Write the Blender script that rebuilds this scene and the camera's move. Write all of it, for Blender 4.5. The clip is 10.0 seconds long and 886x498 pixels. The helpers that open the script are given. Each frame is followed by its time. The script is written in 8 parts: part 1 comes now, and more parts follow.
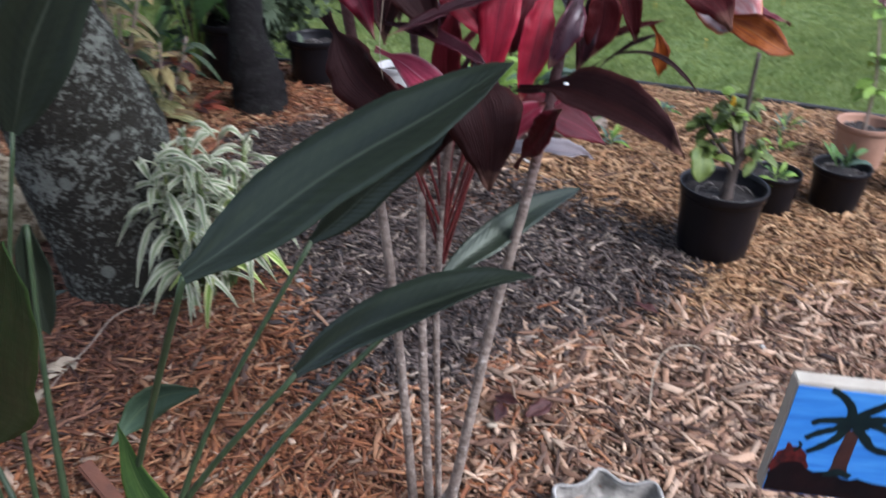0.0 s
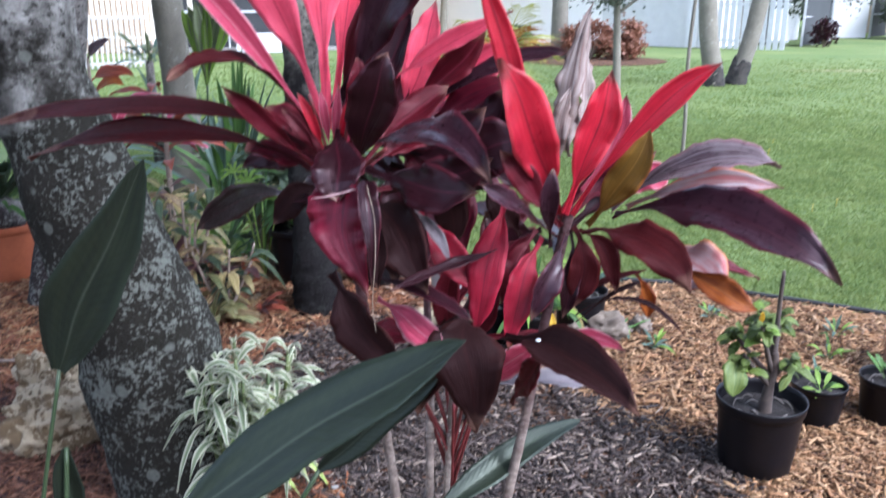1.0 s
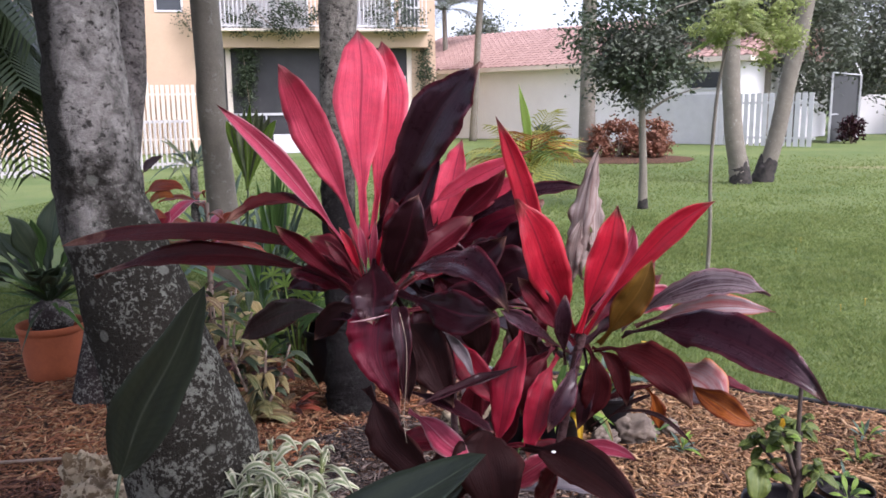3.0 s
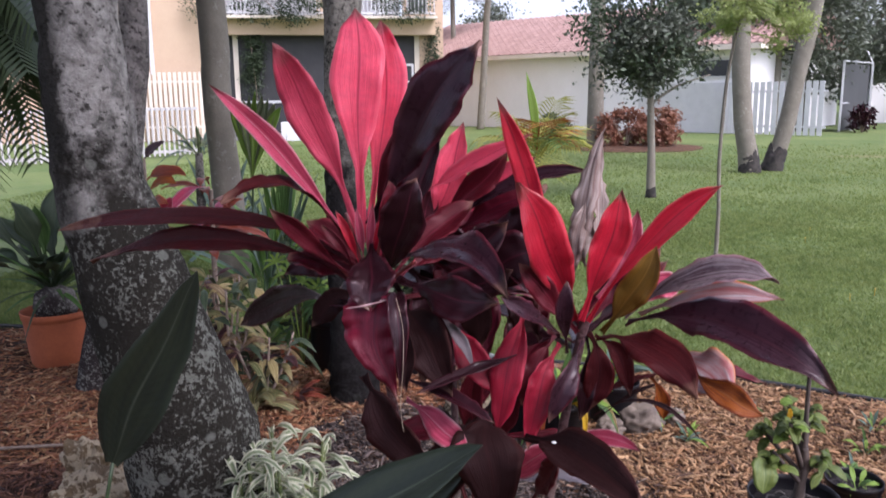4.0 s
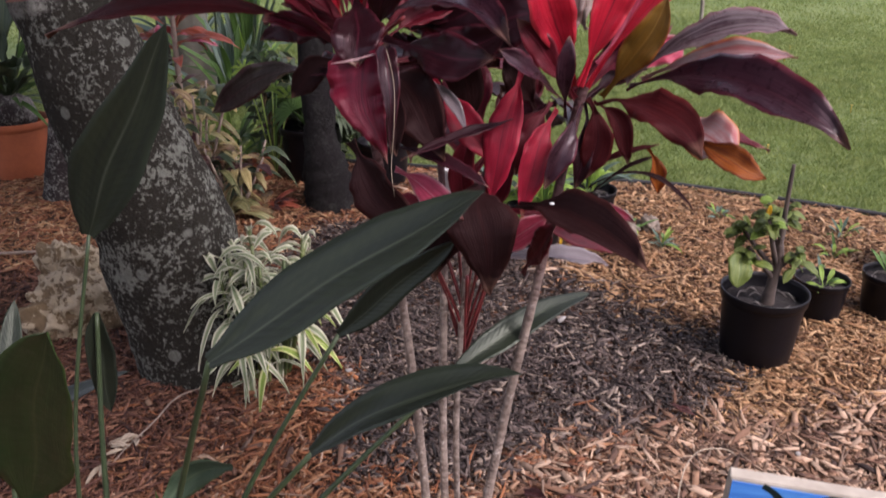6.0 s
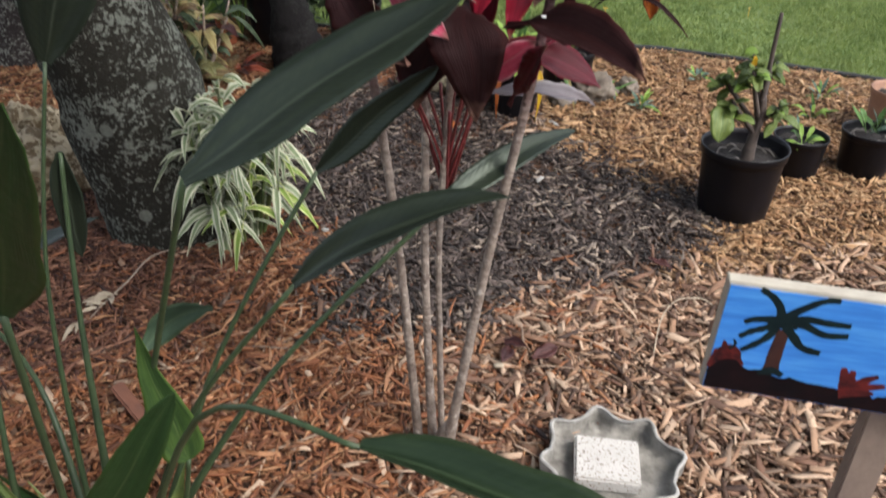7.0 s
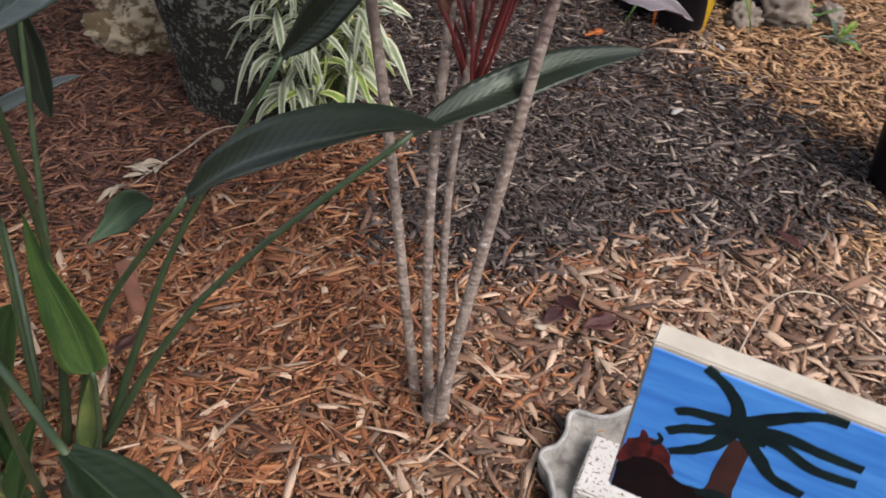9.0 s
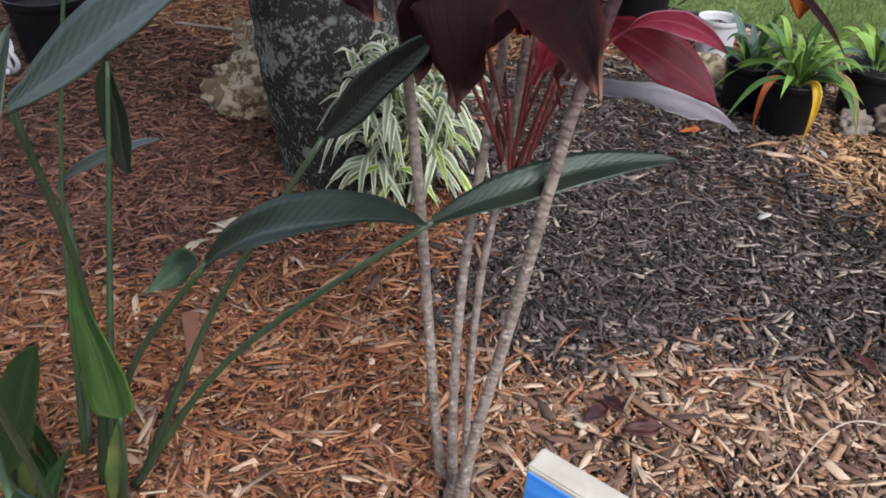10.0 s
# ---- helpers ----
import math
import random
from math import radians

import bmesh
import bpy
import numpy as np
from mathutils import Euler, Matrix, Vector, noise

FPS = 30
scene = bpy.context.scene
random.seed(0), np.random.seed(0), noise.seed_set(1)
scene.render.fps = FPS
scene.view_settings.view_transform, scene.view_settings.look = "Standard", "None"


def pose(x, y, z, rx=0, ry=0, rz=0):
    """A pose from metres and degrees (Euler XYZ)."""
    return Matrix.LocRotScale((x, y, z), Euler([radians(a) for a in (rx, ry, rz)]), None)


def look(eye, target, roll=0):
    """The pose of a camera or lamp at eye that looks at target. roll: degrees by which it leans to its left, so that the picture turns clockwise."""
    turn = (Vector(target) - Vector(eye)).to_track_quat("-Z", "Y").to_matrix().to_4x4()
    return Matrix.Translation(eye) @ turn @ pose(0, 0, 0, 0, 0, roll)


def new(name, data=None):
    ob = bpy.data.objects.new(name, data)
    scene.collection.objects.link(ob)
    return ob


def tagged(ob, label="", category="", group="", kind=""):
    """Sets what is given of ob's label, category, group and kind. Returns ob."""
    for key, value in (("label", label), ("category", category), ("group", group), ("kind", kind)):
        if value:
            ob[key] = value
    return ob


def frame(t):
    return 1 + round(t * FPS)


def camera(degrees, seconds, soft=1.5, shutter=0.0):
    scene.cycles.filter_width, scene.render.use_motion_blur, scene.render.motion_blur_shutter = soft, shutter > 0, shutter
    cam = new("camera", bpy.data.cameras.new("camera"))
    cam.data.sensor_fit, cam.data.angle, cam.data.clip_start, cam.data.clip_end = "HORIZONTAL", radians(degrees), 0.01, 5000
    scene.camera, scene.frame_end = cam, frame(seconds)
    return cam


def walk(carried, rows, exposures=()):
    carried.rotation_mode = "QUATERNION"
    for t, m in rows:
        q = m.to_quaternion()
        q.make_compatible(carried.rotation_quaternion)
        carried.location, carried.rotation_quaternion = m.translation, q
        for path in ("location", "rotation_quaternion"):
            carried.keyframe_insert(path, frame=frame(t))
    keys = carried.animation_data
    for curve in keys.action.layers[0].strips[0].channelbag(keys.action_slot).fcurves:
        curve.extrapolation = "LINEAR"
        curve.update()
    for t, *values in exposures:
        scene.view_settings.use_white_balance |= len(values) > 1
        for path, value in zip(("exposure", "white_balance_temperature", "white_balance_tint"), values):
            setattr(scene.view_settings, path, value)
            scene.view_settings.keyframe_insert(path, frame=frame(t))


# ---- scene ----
cam = camera(57.5, 10.0, soft=1.6, shutter=0.35)
PATH = [
    (0, (-0.031, 0.006, 1.298), (0.0, 1.747, 0.314), 1.4),
    (0.5, (0.081, -0.03, 1.36), (-0.163, 1.773, 0.53), 1.0),
    (1, (0.087, -0.049, 1.423), (-0.072, 1.859, 0.846), -0.2),
    (1.5, (0.072, -0.111, 1.47), (-0.049, 1.833, 1.016), -0.8),
    (2, (0.069, -0.164, 1.496), (-0.044, 1.797, 1.118), -1.3),
    (2.5, (0.087, -0.2, 1.508), (-0.034, 1.768, 1.168), -0.9),
    (2.7, (0.096, -0.191, 1.503), (-0.095, 1.768, 1.149), -1.0),
    (3.8, (0.127, -0.144, 1.497), (-0.142, 1.808, 1.158), -0.5),
    (4, (0.118, -0.139, 1.488), (-0.139, 1.808, 1.109), -0.6),
    (4.5, (0.097, -0.135, 1.472), (-0.123, 1.804, 1.032), -0.4),
    (5, (0.091, -0.116, 1.453), (-0.124, 1.808, 0.949), -0.2),
    (5.5, (0.085, -0.099, 1.407), (-0.114, 1.792, 0.786), 0.1),
    (5.7, (0.086, -0.106, 1.391), (-0.105, 1.768, 0.697), 0.1),
    (6.8, (0.045, -0.104, 1.302), (-0.055, 1.641, 0.33), 0.6),
    (7, (0.058, -0.102, 1.275), (-0.03, 1.608, 0.242), 0.7),
    (7.5, (0.118, -0.086, 1.227), (-0.004, 1.546, 0.077), 1.1),
    (8, (0.255, -0.015, 1.211), (-0.068, 1.568, 0.033), 1.9),
    (8.5, (0.287, 0.14, 1.165), (-0.12, 1.675, -0.051), 3.1),
    (9, (0.304, 0.243, 1.152), (-0.196, 1.731, -0.087), 2.2),
    (9.5, (0.37, 0.286, 1.161), (-0.33, 1.75, -0.008), 2.8),
    (10, (0.42, 0.298, 1.179), (-0.384, 1.761, 0.078), 2.0),
]
walk(cam, [(t, look(eye, target, roll)) for t, eye, target, roll in PATH], [(0.0, 1.54, 5450, 14), (0.7, 1.93, 5250, 13), (1.0, 2.08, 5200, 15), (1.5, 2.27, 5550, 20), (2.0, 2.35, 5700, 22), (2.5, 1.9, 5950, 25), (3.8, 1.4, 5750, 25), (5.5, 1.37, 6350, 34), (7.0, 1.54, 6150, 9), (8.5, 1.38, 6250, 14), (9.5, 1.44, 5950, 13), (10.0, 1.5, 5750, 11)])

# ---- world, sun and exposure ----
SUN_AZ, SUN_EL = 125.0, 50.0  # degrees: clockwise from +y, above the horizon
world = bpy.data.worlds.new("world")
scene.world = world
world.use_nodes = True
wn = world.node_tree
sky = wn.nodes.new("ShaderNodeTexSky")
sky.sky_type = "NISHITA"
sky.sun_disc = False
sky.sun_elevation, sky.sun_rotation = radians(SUN_EL), radians(SUN_AZ)
sky.air_density, sky.dust_density, sky.ozone_density = 1.0, 3.5, 1.0
haze = wn.nodes.new("ShaderNodeHueSaturation")  # a white, hazy sky
haze.inputs["Saturation"].default_value = 0.45
wn.links.new(sky.outputs["Color"], haze.inputs["Color"])
wn.links.new(haze.outputs["Color"], wn.nodes["Background"].inputs["Color"])
wn.nodes["Background"].inputs["Strength"].default_value = 0.14
sun_data = bpy.data.lights.new("sun", "SUN")
sun_data.energy, sun_data.angle, sun_data.color = 1.05, radians(22), (1.0, 0.93, 0.84)
sun = new("sun", sun_data)
sun_dir = Vector((math.sin(radians(SUN_AZ)) * math.cos(radians(SUN_EL)), math.cos(radians(SUN_AZ)) * math.cos(radians(SUN_EL)), math.sin(radians(SUN_EL))))
sun.matrix_world = look(sun_dir * 40, (0, 0, 0))


# ---- small tools ----
ORIGIN = {}


def thing(name, at, label, category, group="", kind=""):
    """An empty at a thing's base, which parents its parts."""
    ob = new(name)
    ob.empty_display_size = 0.05
    ob.location = at
    ORIGIN[ob.name] = Vector(at)
    return tagged(ob, label, category, group, kind)


def part(name, bm, material, parent=None, label="", smooth=True, kind=""):
    """Links a bmesh, drawn in world coordinates, as one mesh object under a thing or a part."""
    o = ORIGIN[parent.name] if parent else Vector()
    me = bpy.data.meshes.new(name)
    bmesh.ops.recalc_face_normals(bm, faces=bm.faces)
    bm.to_mesh(me)
    bm.free()
    if o.length:
        me.transform(Matrix.Translation(-o))
    me.materials.append(material)
    if smooth:
        me.shade_smooth()
    ob = new(name, me)
    ORIGIN[ob.name] = o
    if parent:
        ob.parent = parent
    return tagged(ob, label, kind=kind)


def solo(name, bm, material, label, category, group="", kind="", smooth=True, at=(0, 0, 0)):
    """A thing that is one mesh."""
    bm.transform(Matrix.Translation(-Vector(at)))
    ob = part(name, bm, material, smooth=smooth)
    ob.location = at
    return tagged(ob, label, category, group, kind)


def box(bm, lo, hi, bevel=0.0, m=None):
    """A box between two corners, with bevelled edges."""
    c = [(a + b) / 2 for a, b in zip(lo, hi)]
    s = [abs(b - a) for a, b in zip(lo, hi)]
    got = bmesh.ops.create_cube(bm, size=1.0, matrix=Matrix.Translation(c) @ Matrix.Diagonal((*s, 1)))
    if bevel:
        edges = {e for v in got["verts"] for e in v.link_edges}
        out = bmesh.ops.bevel(bm, geom=list(edges), offset=bevel, segments=2, affect="EDGES")
        verts = list({v for f in out["faces"] for v in f.verts} | {v for v in got["verts"] if v.is_valid})
    else:
        verts = got["verts"]
    if m is not None:
        bmesh.ops.transform(bm, matrix=m, verts=verts)
    return verts


def tube(bm, pts, radii, sides=10, rough=0.0, seed=0.0, cap=True, steps=1):
    """A swept tube through points with a radius at each; rough shakes its skin."""
    pts = [Vector(p) for p in pts]
    if steps > 1:
        pts, radii = smooth_line(pts, radii, steps)
    rings = []
    side = None
    for i, p in enumerate(pts):
        d = (pts[min(i + 1, len(pts) - 1)] - pts[max(i - 1, 0)]).normalized()
        if side is None:
            side = d.cross(Vector((0.3, 1, 0.2))).normalized()
        side = (side - d * side.dot(d)).normalized()
        up = d.cross(side)
        ring = []
        for k in range(sides):
            a = 2 * math.pi * k / sides
            q = p + (side * math.cos(a) + up * math.sin(a)) * radii[i]
            if rough:
                n = noise.noise(q * (0.9 / max(radii[i], 1e-4)) + Vector((seed, 0, 0))) + 0.5 * noise.noise(q * (2.7 / max(radii[i], 1e-4)))
                q = p + (q - p) * (1 + rough * n)
            ring.append(bm.verts.new(q))
        rings.append(ring)
    for a, b in zip(rings, rings[1:]):
        for k in range(sides):
            bm.faces.new((a[k], a[(k + 1) % sides], b[(k + 1) % sides], b[k]))
    if cap:
        bm.faces.new(rings[0][::-1])
        bm.faces.new(rings[-1])
    return rings


def smooth_line(pts, radii, steps):
    """Catmull-Rom points through pts."""
    out, rad = [], []
    n = len(pts)
    for i in range(n - 1):
        p0, p1, p2, p3 = pts[max(i - 1, 0)], pts[i], pts[i + 1], pts[min(i + 2, n - 1)]
        for k in range(steps):
            t = k / steps
            out.append(0.5 * (2 * p1 + (p2 - p0) * t + (2 * p0 - 5 * p1 + 4 * p2 - p3) * t * t + (3 * p1 - p0 - 3 * p2 + p3) * t ** 3))
            rad.append(radii[i] * (1 - t) + radii[i + 1] * t)
    return out + [pts[-1]], rad + [radii[-1]]


def lathe(bm, at, profile, sides=32, wobble=0.0):
    """Turns a profile of (radius, height) about the upright through at."""
    rings = []
    for r, z in profile:
        rings.append([bm.verts.new((at[0] + r * (1 + wobble * math.sin(3 * a + z * 9)) * math.cos(a), at[1] + r * (1 + wobble * math.cos(2 * a)) * math.sin(a), at[2] + z)) for a in (2 * math.pi * k / sides for k in range(sides))])
    for a, b in zip(rings, rings[1:]):
        for k in range(sides):
            bm.faces.new((a[k], a[(k + 1) % sides], b[(k + 1) % sides], b[k]))
    bm.faces.new(rings[0][::-1])
    bm.faces.new(rings[-1])


def raw_mesh(name, verts, quads, tris=None):
    """A mesh from numpy arrays of corners and faces, quickly."""
    me = bpy.data.meshes.new(name)
    me.vertices.add(len(verts))
    me.vertices.foreach_set("co", np.asarray(verts, np.float32).ravel())
    faces = quads if tris is None else tris
    k = faces.shape[1]
    me.loops.add(faces.size)
    me.loops.foreach_set("vertex_index", faces.astype(np.int32).ravel())
    me.polygons.add(len(faces))
    me.polygons.foreach_set("loop_start", np.arange(0, faces.size, k, dtype=np.int32))
    me.polygons.foreach_set("loop_total", np.full(len(faces), k, np.int32))
    me.update(calc_edges=True)
    return me


# ---- materials ----
class Nodes:
    """A material and short ways to add nodes to it."""

    def __init__(self, name):
        self.m = bpy.data.materials.new(name)
        self.m.use_nodes = True
        self.t = self.m.node_tree
        self.b = self.t.nodes["Principled BSDF"]
        self.out = self.t.nodes["Material Output"]

    def add(self, kind, **values):
        n = self.t.nodes.new("ShaderNode" + kind)
        for k, v in values.items():
            n.inputs[k.replace("_", " ")].default_value = v
        return n

    def link(self, a, b):
        self.t.links.new(a, b)

    def noise(self, scale, detail=4.0, rough=0.55, vec=None, distort=0.0):
        n = self.add("TexNoise", Scale=scale, Detail=detail, Roughness=rough, Distortion=distort)
        if vec:
            self.link(vec, n.inputs["Vector"])
        return n.outputs["Fac"]

    def ramp(self, fac, *stops):
        n = self.t.nodes.new("ShaderNodeValToRGB")
        while len(n.color_ramp.elements) < len(stops):
            n.color_ramp.elements.new(0.5)
        for e, (pos, col) in zip(n.color_ramp.elements, stops):
            e.position = pos
            e.color = (*col, 1) if len(col) == 3 else col
        self.link(fac, n.inputs["Fac"])
        return n.outputs["Color"]

    def mix(self, fac, a, b, blend="MIX"):
        n = self.t.nodes.new("ShaderNodeMix")
        n.data_type = "RGBA"
        n.blend_type = blend
        for s, v in ((0, fac), (6, a), (7, b)):
            if isinstance(v, bpy.types.NodeSocket):
                self.link(v, n.inputs[s])
            elif isinstance(v, (int, float)):
                n.inputs[s].default_value = v
            else:
                n.inputs[s].default_value = (*v, 1)
        return n.outputs[2]

    def math(self, op, a, b=0.0, clamp=False):
        n = self.t.nodes.new("ShaderNodeMath")
        n.operation = op
        n.use_clamp = clamp
        for s, v in ((0, a), (1, b)):
            if isinstance(v, bpy.types.NodeSocket):
                self.link(v, n.inputs[s])
            else:
                n.inputs[s].default_value = v
        return n.outputs[0]

    def bump(self, height, strength=0.4, distance=0.01):
        n = self.add("Bump", Strength=strength, Distance=distance)
        self.link(height, n.inputs["Height"])
        self.link(n.outputs["Normal"], self.b.inputs["Normal"])
        return n.outputs["Normal"]

    def obj(self):
        return self.t.nodes.new("ShaderNodeTexCoord").outputs["Object"]

    def pos(self):
        return self.t.nodes.new("ShaderNodeNewGeometry").outputs["Position"]

    def colour(self, c):
        self.link(c, self.b.inputs["Base Color"])

    def set(self, **values):
        for k, v in values.items():
            self.b.inputs[k.replace("_", " ")].default_value = v
        return self


def plain(name, c1, c2, scale=8.0, rough=0.7, bump=0.3, fine=60.0, metal=0.0, dist=0.004, spec=0.5):
    """Two tones mottled at two scales, with a fine relief."""
    n = Nodes(name)
    p = n.pos()
    coarse = n.ramp(n.noise(scale, 5, 0.6, p), (0.35, (0, 0, 0)), (0.68, (1, 1, 1)))
    grain = n.noise(fine, 6, 0.65, p)
    col = n.mix(coarse, c1, c2)
    col = n.mix(0.35, col, n.mix(grain, (0.35, 0.35, 0.35), (1.3, 1.3, 1.3)), "MULTIPLY")
    n.colour(col)
    n.set(Roughness=rough, Metallic=metal, Specular_IOR_Level=spec)
    if bump:
        n.bump(grain, bump, dist)
    return n.m


def leaf_material(name, blade, second, rib, edge, rough=0.35, streaks=9.0, thru=0.3, veins=0.0, mottle=0.5, coat=0.0, margin=0.40, spec=0.5, burnt=False):
    """A leaf: streaks along the blade, a midrib, margins, gloss, and light that comes through."""
    n = Nodes(name)
    uv = n.t.nodes.new("ShaderNodeUVMap").outputs["UV"]
    sep = n.t.nodes.new("ShaderNodeSeparateXYZ")
    n.link(uv, sep.inputs[0])
    u, v = sep.outputs["X"], sep.outputs["Y"]
    rnd = n.t.nodes.new("ShaderNodeObjectInfo").outputs["Random"]
    across = n.math("ABSOLUTE", n.math("SUBTRACT", u, 0.5))
    com = n.t.nodes.new("ShaderNodeCombineXYZ")
    n.link(n.math("MULTIPLY", u, streaks), com.inputs[0])
    n.link(n.math("MULTIPLY", v, 1.3), com.inputs[1])
    n.link(n.math("MULTIPLY", rnd, 37.0), com.inputs[2])
    st = n.noise(1.6, 4, 0.6, com.outputs[0])
    col = n.mix(n.ramp(st, (0.5 - 0.22 * mottle, (0, 0, 0)), (0.5 + 0.22 * mottle, (1, 1, 1))), blade, second)
    blot = n.noise(14.0, 3, 0.6, n.pos())
    col = n.mix(n.ramp(blot, (0.55, (0, 0, 0)), (0.75, (0.6, 0.6, 0.6))), col, second)
    com2 = n.t.nodes.new("ShaderNodeCombineXYZ")
    n.link(n.math("MULTIPLY", u, 46.0), com2.inputs[0])
    n.link(n.math("MULTIPLY", v, 2.2), com2.inputs[1])
    n.link(n.math("MULTIPLY", rnd, 91.0), com2.inputs[2])
    ribs = n.noise(1.0, 3, 0.6, com2.outputs[0])
    speck = n.noise(75.0, 4, 0.65, n.pos())
    col = n.mix(0.22, col, n.mix(n.ramp(ribs, (0.3, (0, 0, 0)), (0.7, (1, 1, 1))), (0.62, 0.60, 0.60), (1.3, 1.28, 1.28)), "MULTIPLY")
    col = n.mix(0.25, col, n.mix(n.ramp(speck, (0.3, (0, 0, 0)), (0.7, (1, 1, 1))), (0.6, 0.58, 0.58), (1.3, 1.25, 1.25)), "MULTIPLY")
    st = n.math("ADD", n.math("MULTIPLY", st, 0.75), n.math("MULTIPLY", blot, 0.25))
    height = n.math("ADD", n.math("ADD", st, n.math("MULTIPLY", ribs, 0.35)), n.math("MULTIPLY", blot, 0.9))
    if veins:
        w = n.math("SINE", n.math("MULTIPLY", n.math("ADD", v, n.math("MULTIPLY", across, -0.28)), veins))
        height = n.math("ADD", n.math("MULTIPLY", w, 0.04), n.math("MULTIPLY", st, 0.5))
        col = n.mix(n.math("MULTIPLY", n.math("POWER", n.math("MAXIMUM", w, 0.0), 6.0), 0.05), col, rib)
    col = n.mix(n.ramp(across, (margin, (0, 0, 0)), (0.5 - (0.4 - margin) * 0.7, (1, 1, 1))), col, edge)
    ribmask = n.ramp(across, (0.006, (1, 1, 1)), (0.032, (0, 0, 0)))
    col = n.mix(n.math("MULTIPLY", ribmask, n.ramp(st, (0.3, (0.35, 0.35, 0.35)), (0.6, (1, 1, 1)))), col, rib)
    col = n.mix(0.5, col, n.mix(rnd, (0.62, 0.62, 0.62), (1.25, 1.25, 1.25)), "MULTIPLY")
    if burnt:
        dry = n.math("ADD", v, n.math("MULTIPLY", n.math("SUBTRACT", blot, 0.5), 0.35))
        col = n.mix(n.ramp(dry, (0.90, (0, 0, 0)), (0.985, (0.8, 0.8, 0.8))), col, (0.20, 0.105, 0.075))
    n.colour(col)
    n.set(Roughness=rough, Coat_Weight=coat, Coat_Roughness=0.11, Specular_IOR_Level=spec)
    n.link(n.math("ADD", rough - 0.14, n.math("MULTIPLY", speck, 0.28)), n.b.inputs["Roughness"])
    n.b.inputs["Specular Tint"].default_value = (*[0.62 + 0.38 * c / max(blade) for c in blade], 1)
    nor = n.bump(height, 0.55, 0.004)
    tr = n.t.nodes.new("ShaderNodeBsdfTranslucent")
    n.link(col, tr.inputs["Color"])
    n.link(nor, tr.inputs["Normal"])
    mx = n.t.nodes.new("ShaderNodeMixShader")
    mx.inputs[0].default_value = thru
    n.link(n.b.outputs[0], mx.inputs[1])
    n.link(tr.outputs[0], mx.inputs[2])
    n.link(mx.outputs[0], n.out.inputs["Surface"])
    return n.m


# cordyline leaves, from young to old
PINK = leaf_material("young pink leaf", (0.84, 0.125, 0.20), (0.72, 0.07, 0.13), (0.40, 0.025, 0.06), (0.80, 0.15, 0.21), 0.36, 5, 0.42, mottle=1.9, coat=0.15, burnt=True)
RED = leaf_material("red leaf", (0.62, 0.022, 0.045), (0.36, 0.012, 0.03), (0.16, 0.01, 0.02), (0.66, 0.07, 0.09), 0.32, 5, 0.38, mottle=1.6, coat=0.15, burnt=True)
PINKPALE = leaf_material("pale pink leaf", (0.66, 0.12, 0.19), (0.34, 0.02, 0.06), (0.6, 0.25, 0.29), (0.68, 0.38, 0.40), 0.33, 8, 0.35, mottle=1.2, coat=0.15, burnt=True)
CRIMSON = leaf_material("crimson leaf", (0.145, 0.007, 0.022), (0.06, 0.006, 0.013), (0.05, 0.005, 0.012), (0.17, 0.012, 0.025), 0.36, 5, 0.2, mottle=1.5, spec=0.35, burnt=True)
MAROON = leaf_material("maroon leaf", (0.105, 0.007, 0.014), (0.055, 0.006, 0.010), (0.15, 0.02, 0.035), (0.13, 0.012, 0.02), 0.33, 6, 0.13, mottle=1.3, spec=0.3, burnt=True)
CARMINE = leaf_material("carmine leaf", (0.30, 0.010, 0.028), (0.15, 0.007, 0.018), (0.10, 0.006, 0.015), (0.32, 0.02, 0.04), 0.36, 5, 0.25, mottle=1.5, spec=0.35, burnt=True)
DARK = leaf_material("dark purple leaf", (0.022, 0.005, 0.008), (0.014, 0.004, 0.006), (0.06, 0.010, 0.018), (0.06, 0.01, 0.016), 0.32, 6, 0.08, mottle=1.5, spec=0.22, coat=0.14, burnt=True)
# dull dark brown with the lower crown's shade put into its colour
SHADELEAF = leaf_material("brown maroon leaf toned for shade", (0.024, 0.009, 0.009), (0.015, 0.0065, 0.0065), (0.03, 0.01, 0.01), (0.04, 0.012, 0.011), 0.5, 6, 0.15, mottle=1.5, spec=0.1, burnt=True)
BROWN = leaf_material("brown red leaf", (0.066, 0.008, 0.009), (0.030, 0.006, 0.007), (0.03, 0.006, 0.008), (0.08, 0.012, 0.012), 0.5, 6, 0.13, mottle=1.5, spec=0.1, burnt=True)
# in these two the paler streak colour stands for sheen on dark purple blades
SHEEN = leaf_material("dark purple leaf with sheen streaks painted in", (0.018, 0.005, 0.009), (0.03, 0.012, 0.018), (0.04, 0.013, 0.018), (0.09, 0.014, 0.022), 0.30, 7, 0.1, mottle=0.9, spec=0.2, coat=0.2, burnt=True)
SILVER = leaf_material("purple leaf with silvery sheen painted in", (0.045, 0.018, 0.024), (0.26, 0.22, 0.225), (0.22, 0.16, 0.18), (0.30, 0.16, 0.18), 0.30, 14, 0.15, mottle=0.6, coat=0.3, burnt=True)
FADING = leaf_material("fading pink and orange leaf", (0.42, 0.12, 0.12), (0.44, 0.41, 0.42), (0.3, 0.08, 0.08), (0.52, 0.16, 0.04), 0.36, 5, 0.3, mottle=0.8, burnt=True)
OLIVE = leaf_material("yellowing olive leaf", (0.26, 0.13, 0.015), (0.15, 0.09, 0.02), (0.3, 0.17, 0.04), (0.3, 0.10, 0.02), 0.38, 6, 0.32, mottle=1.4)
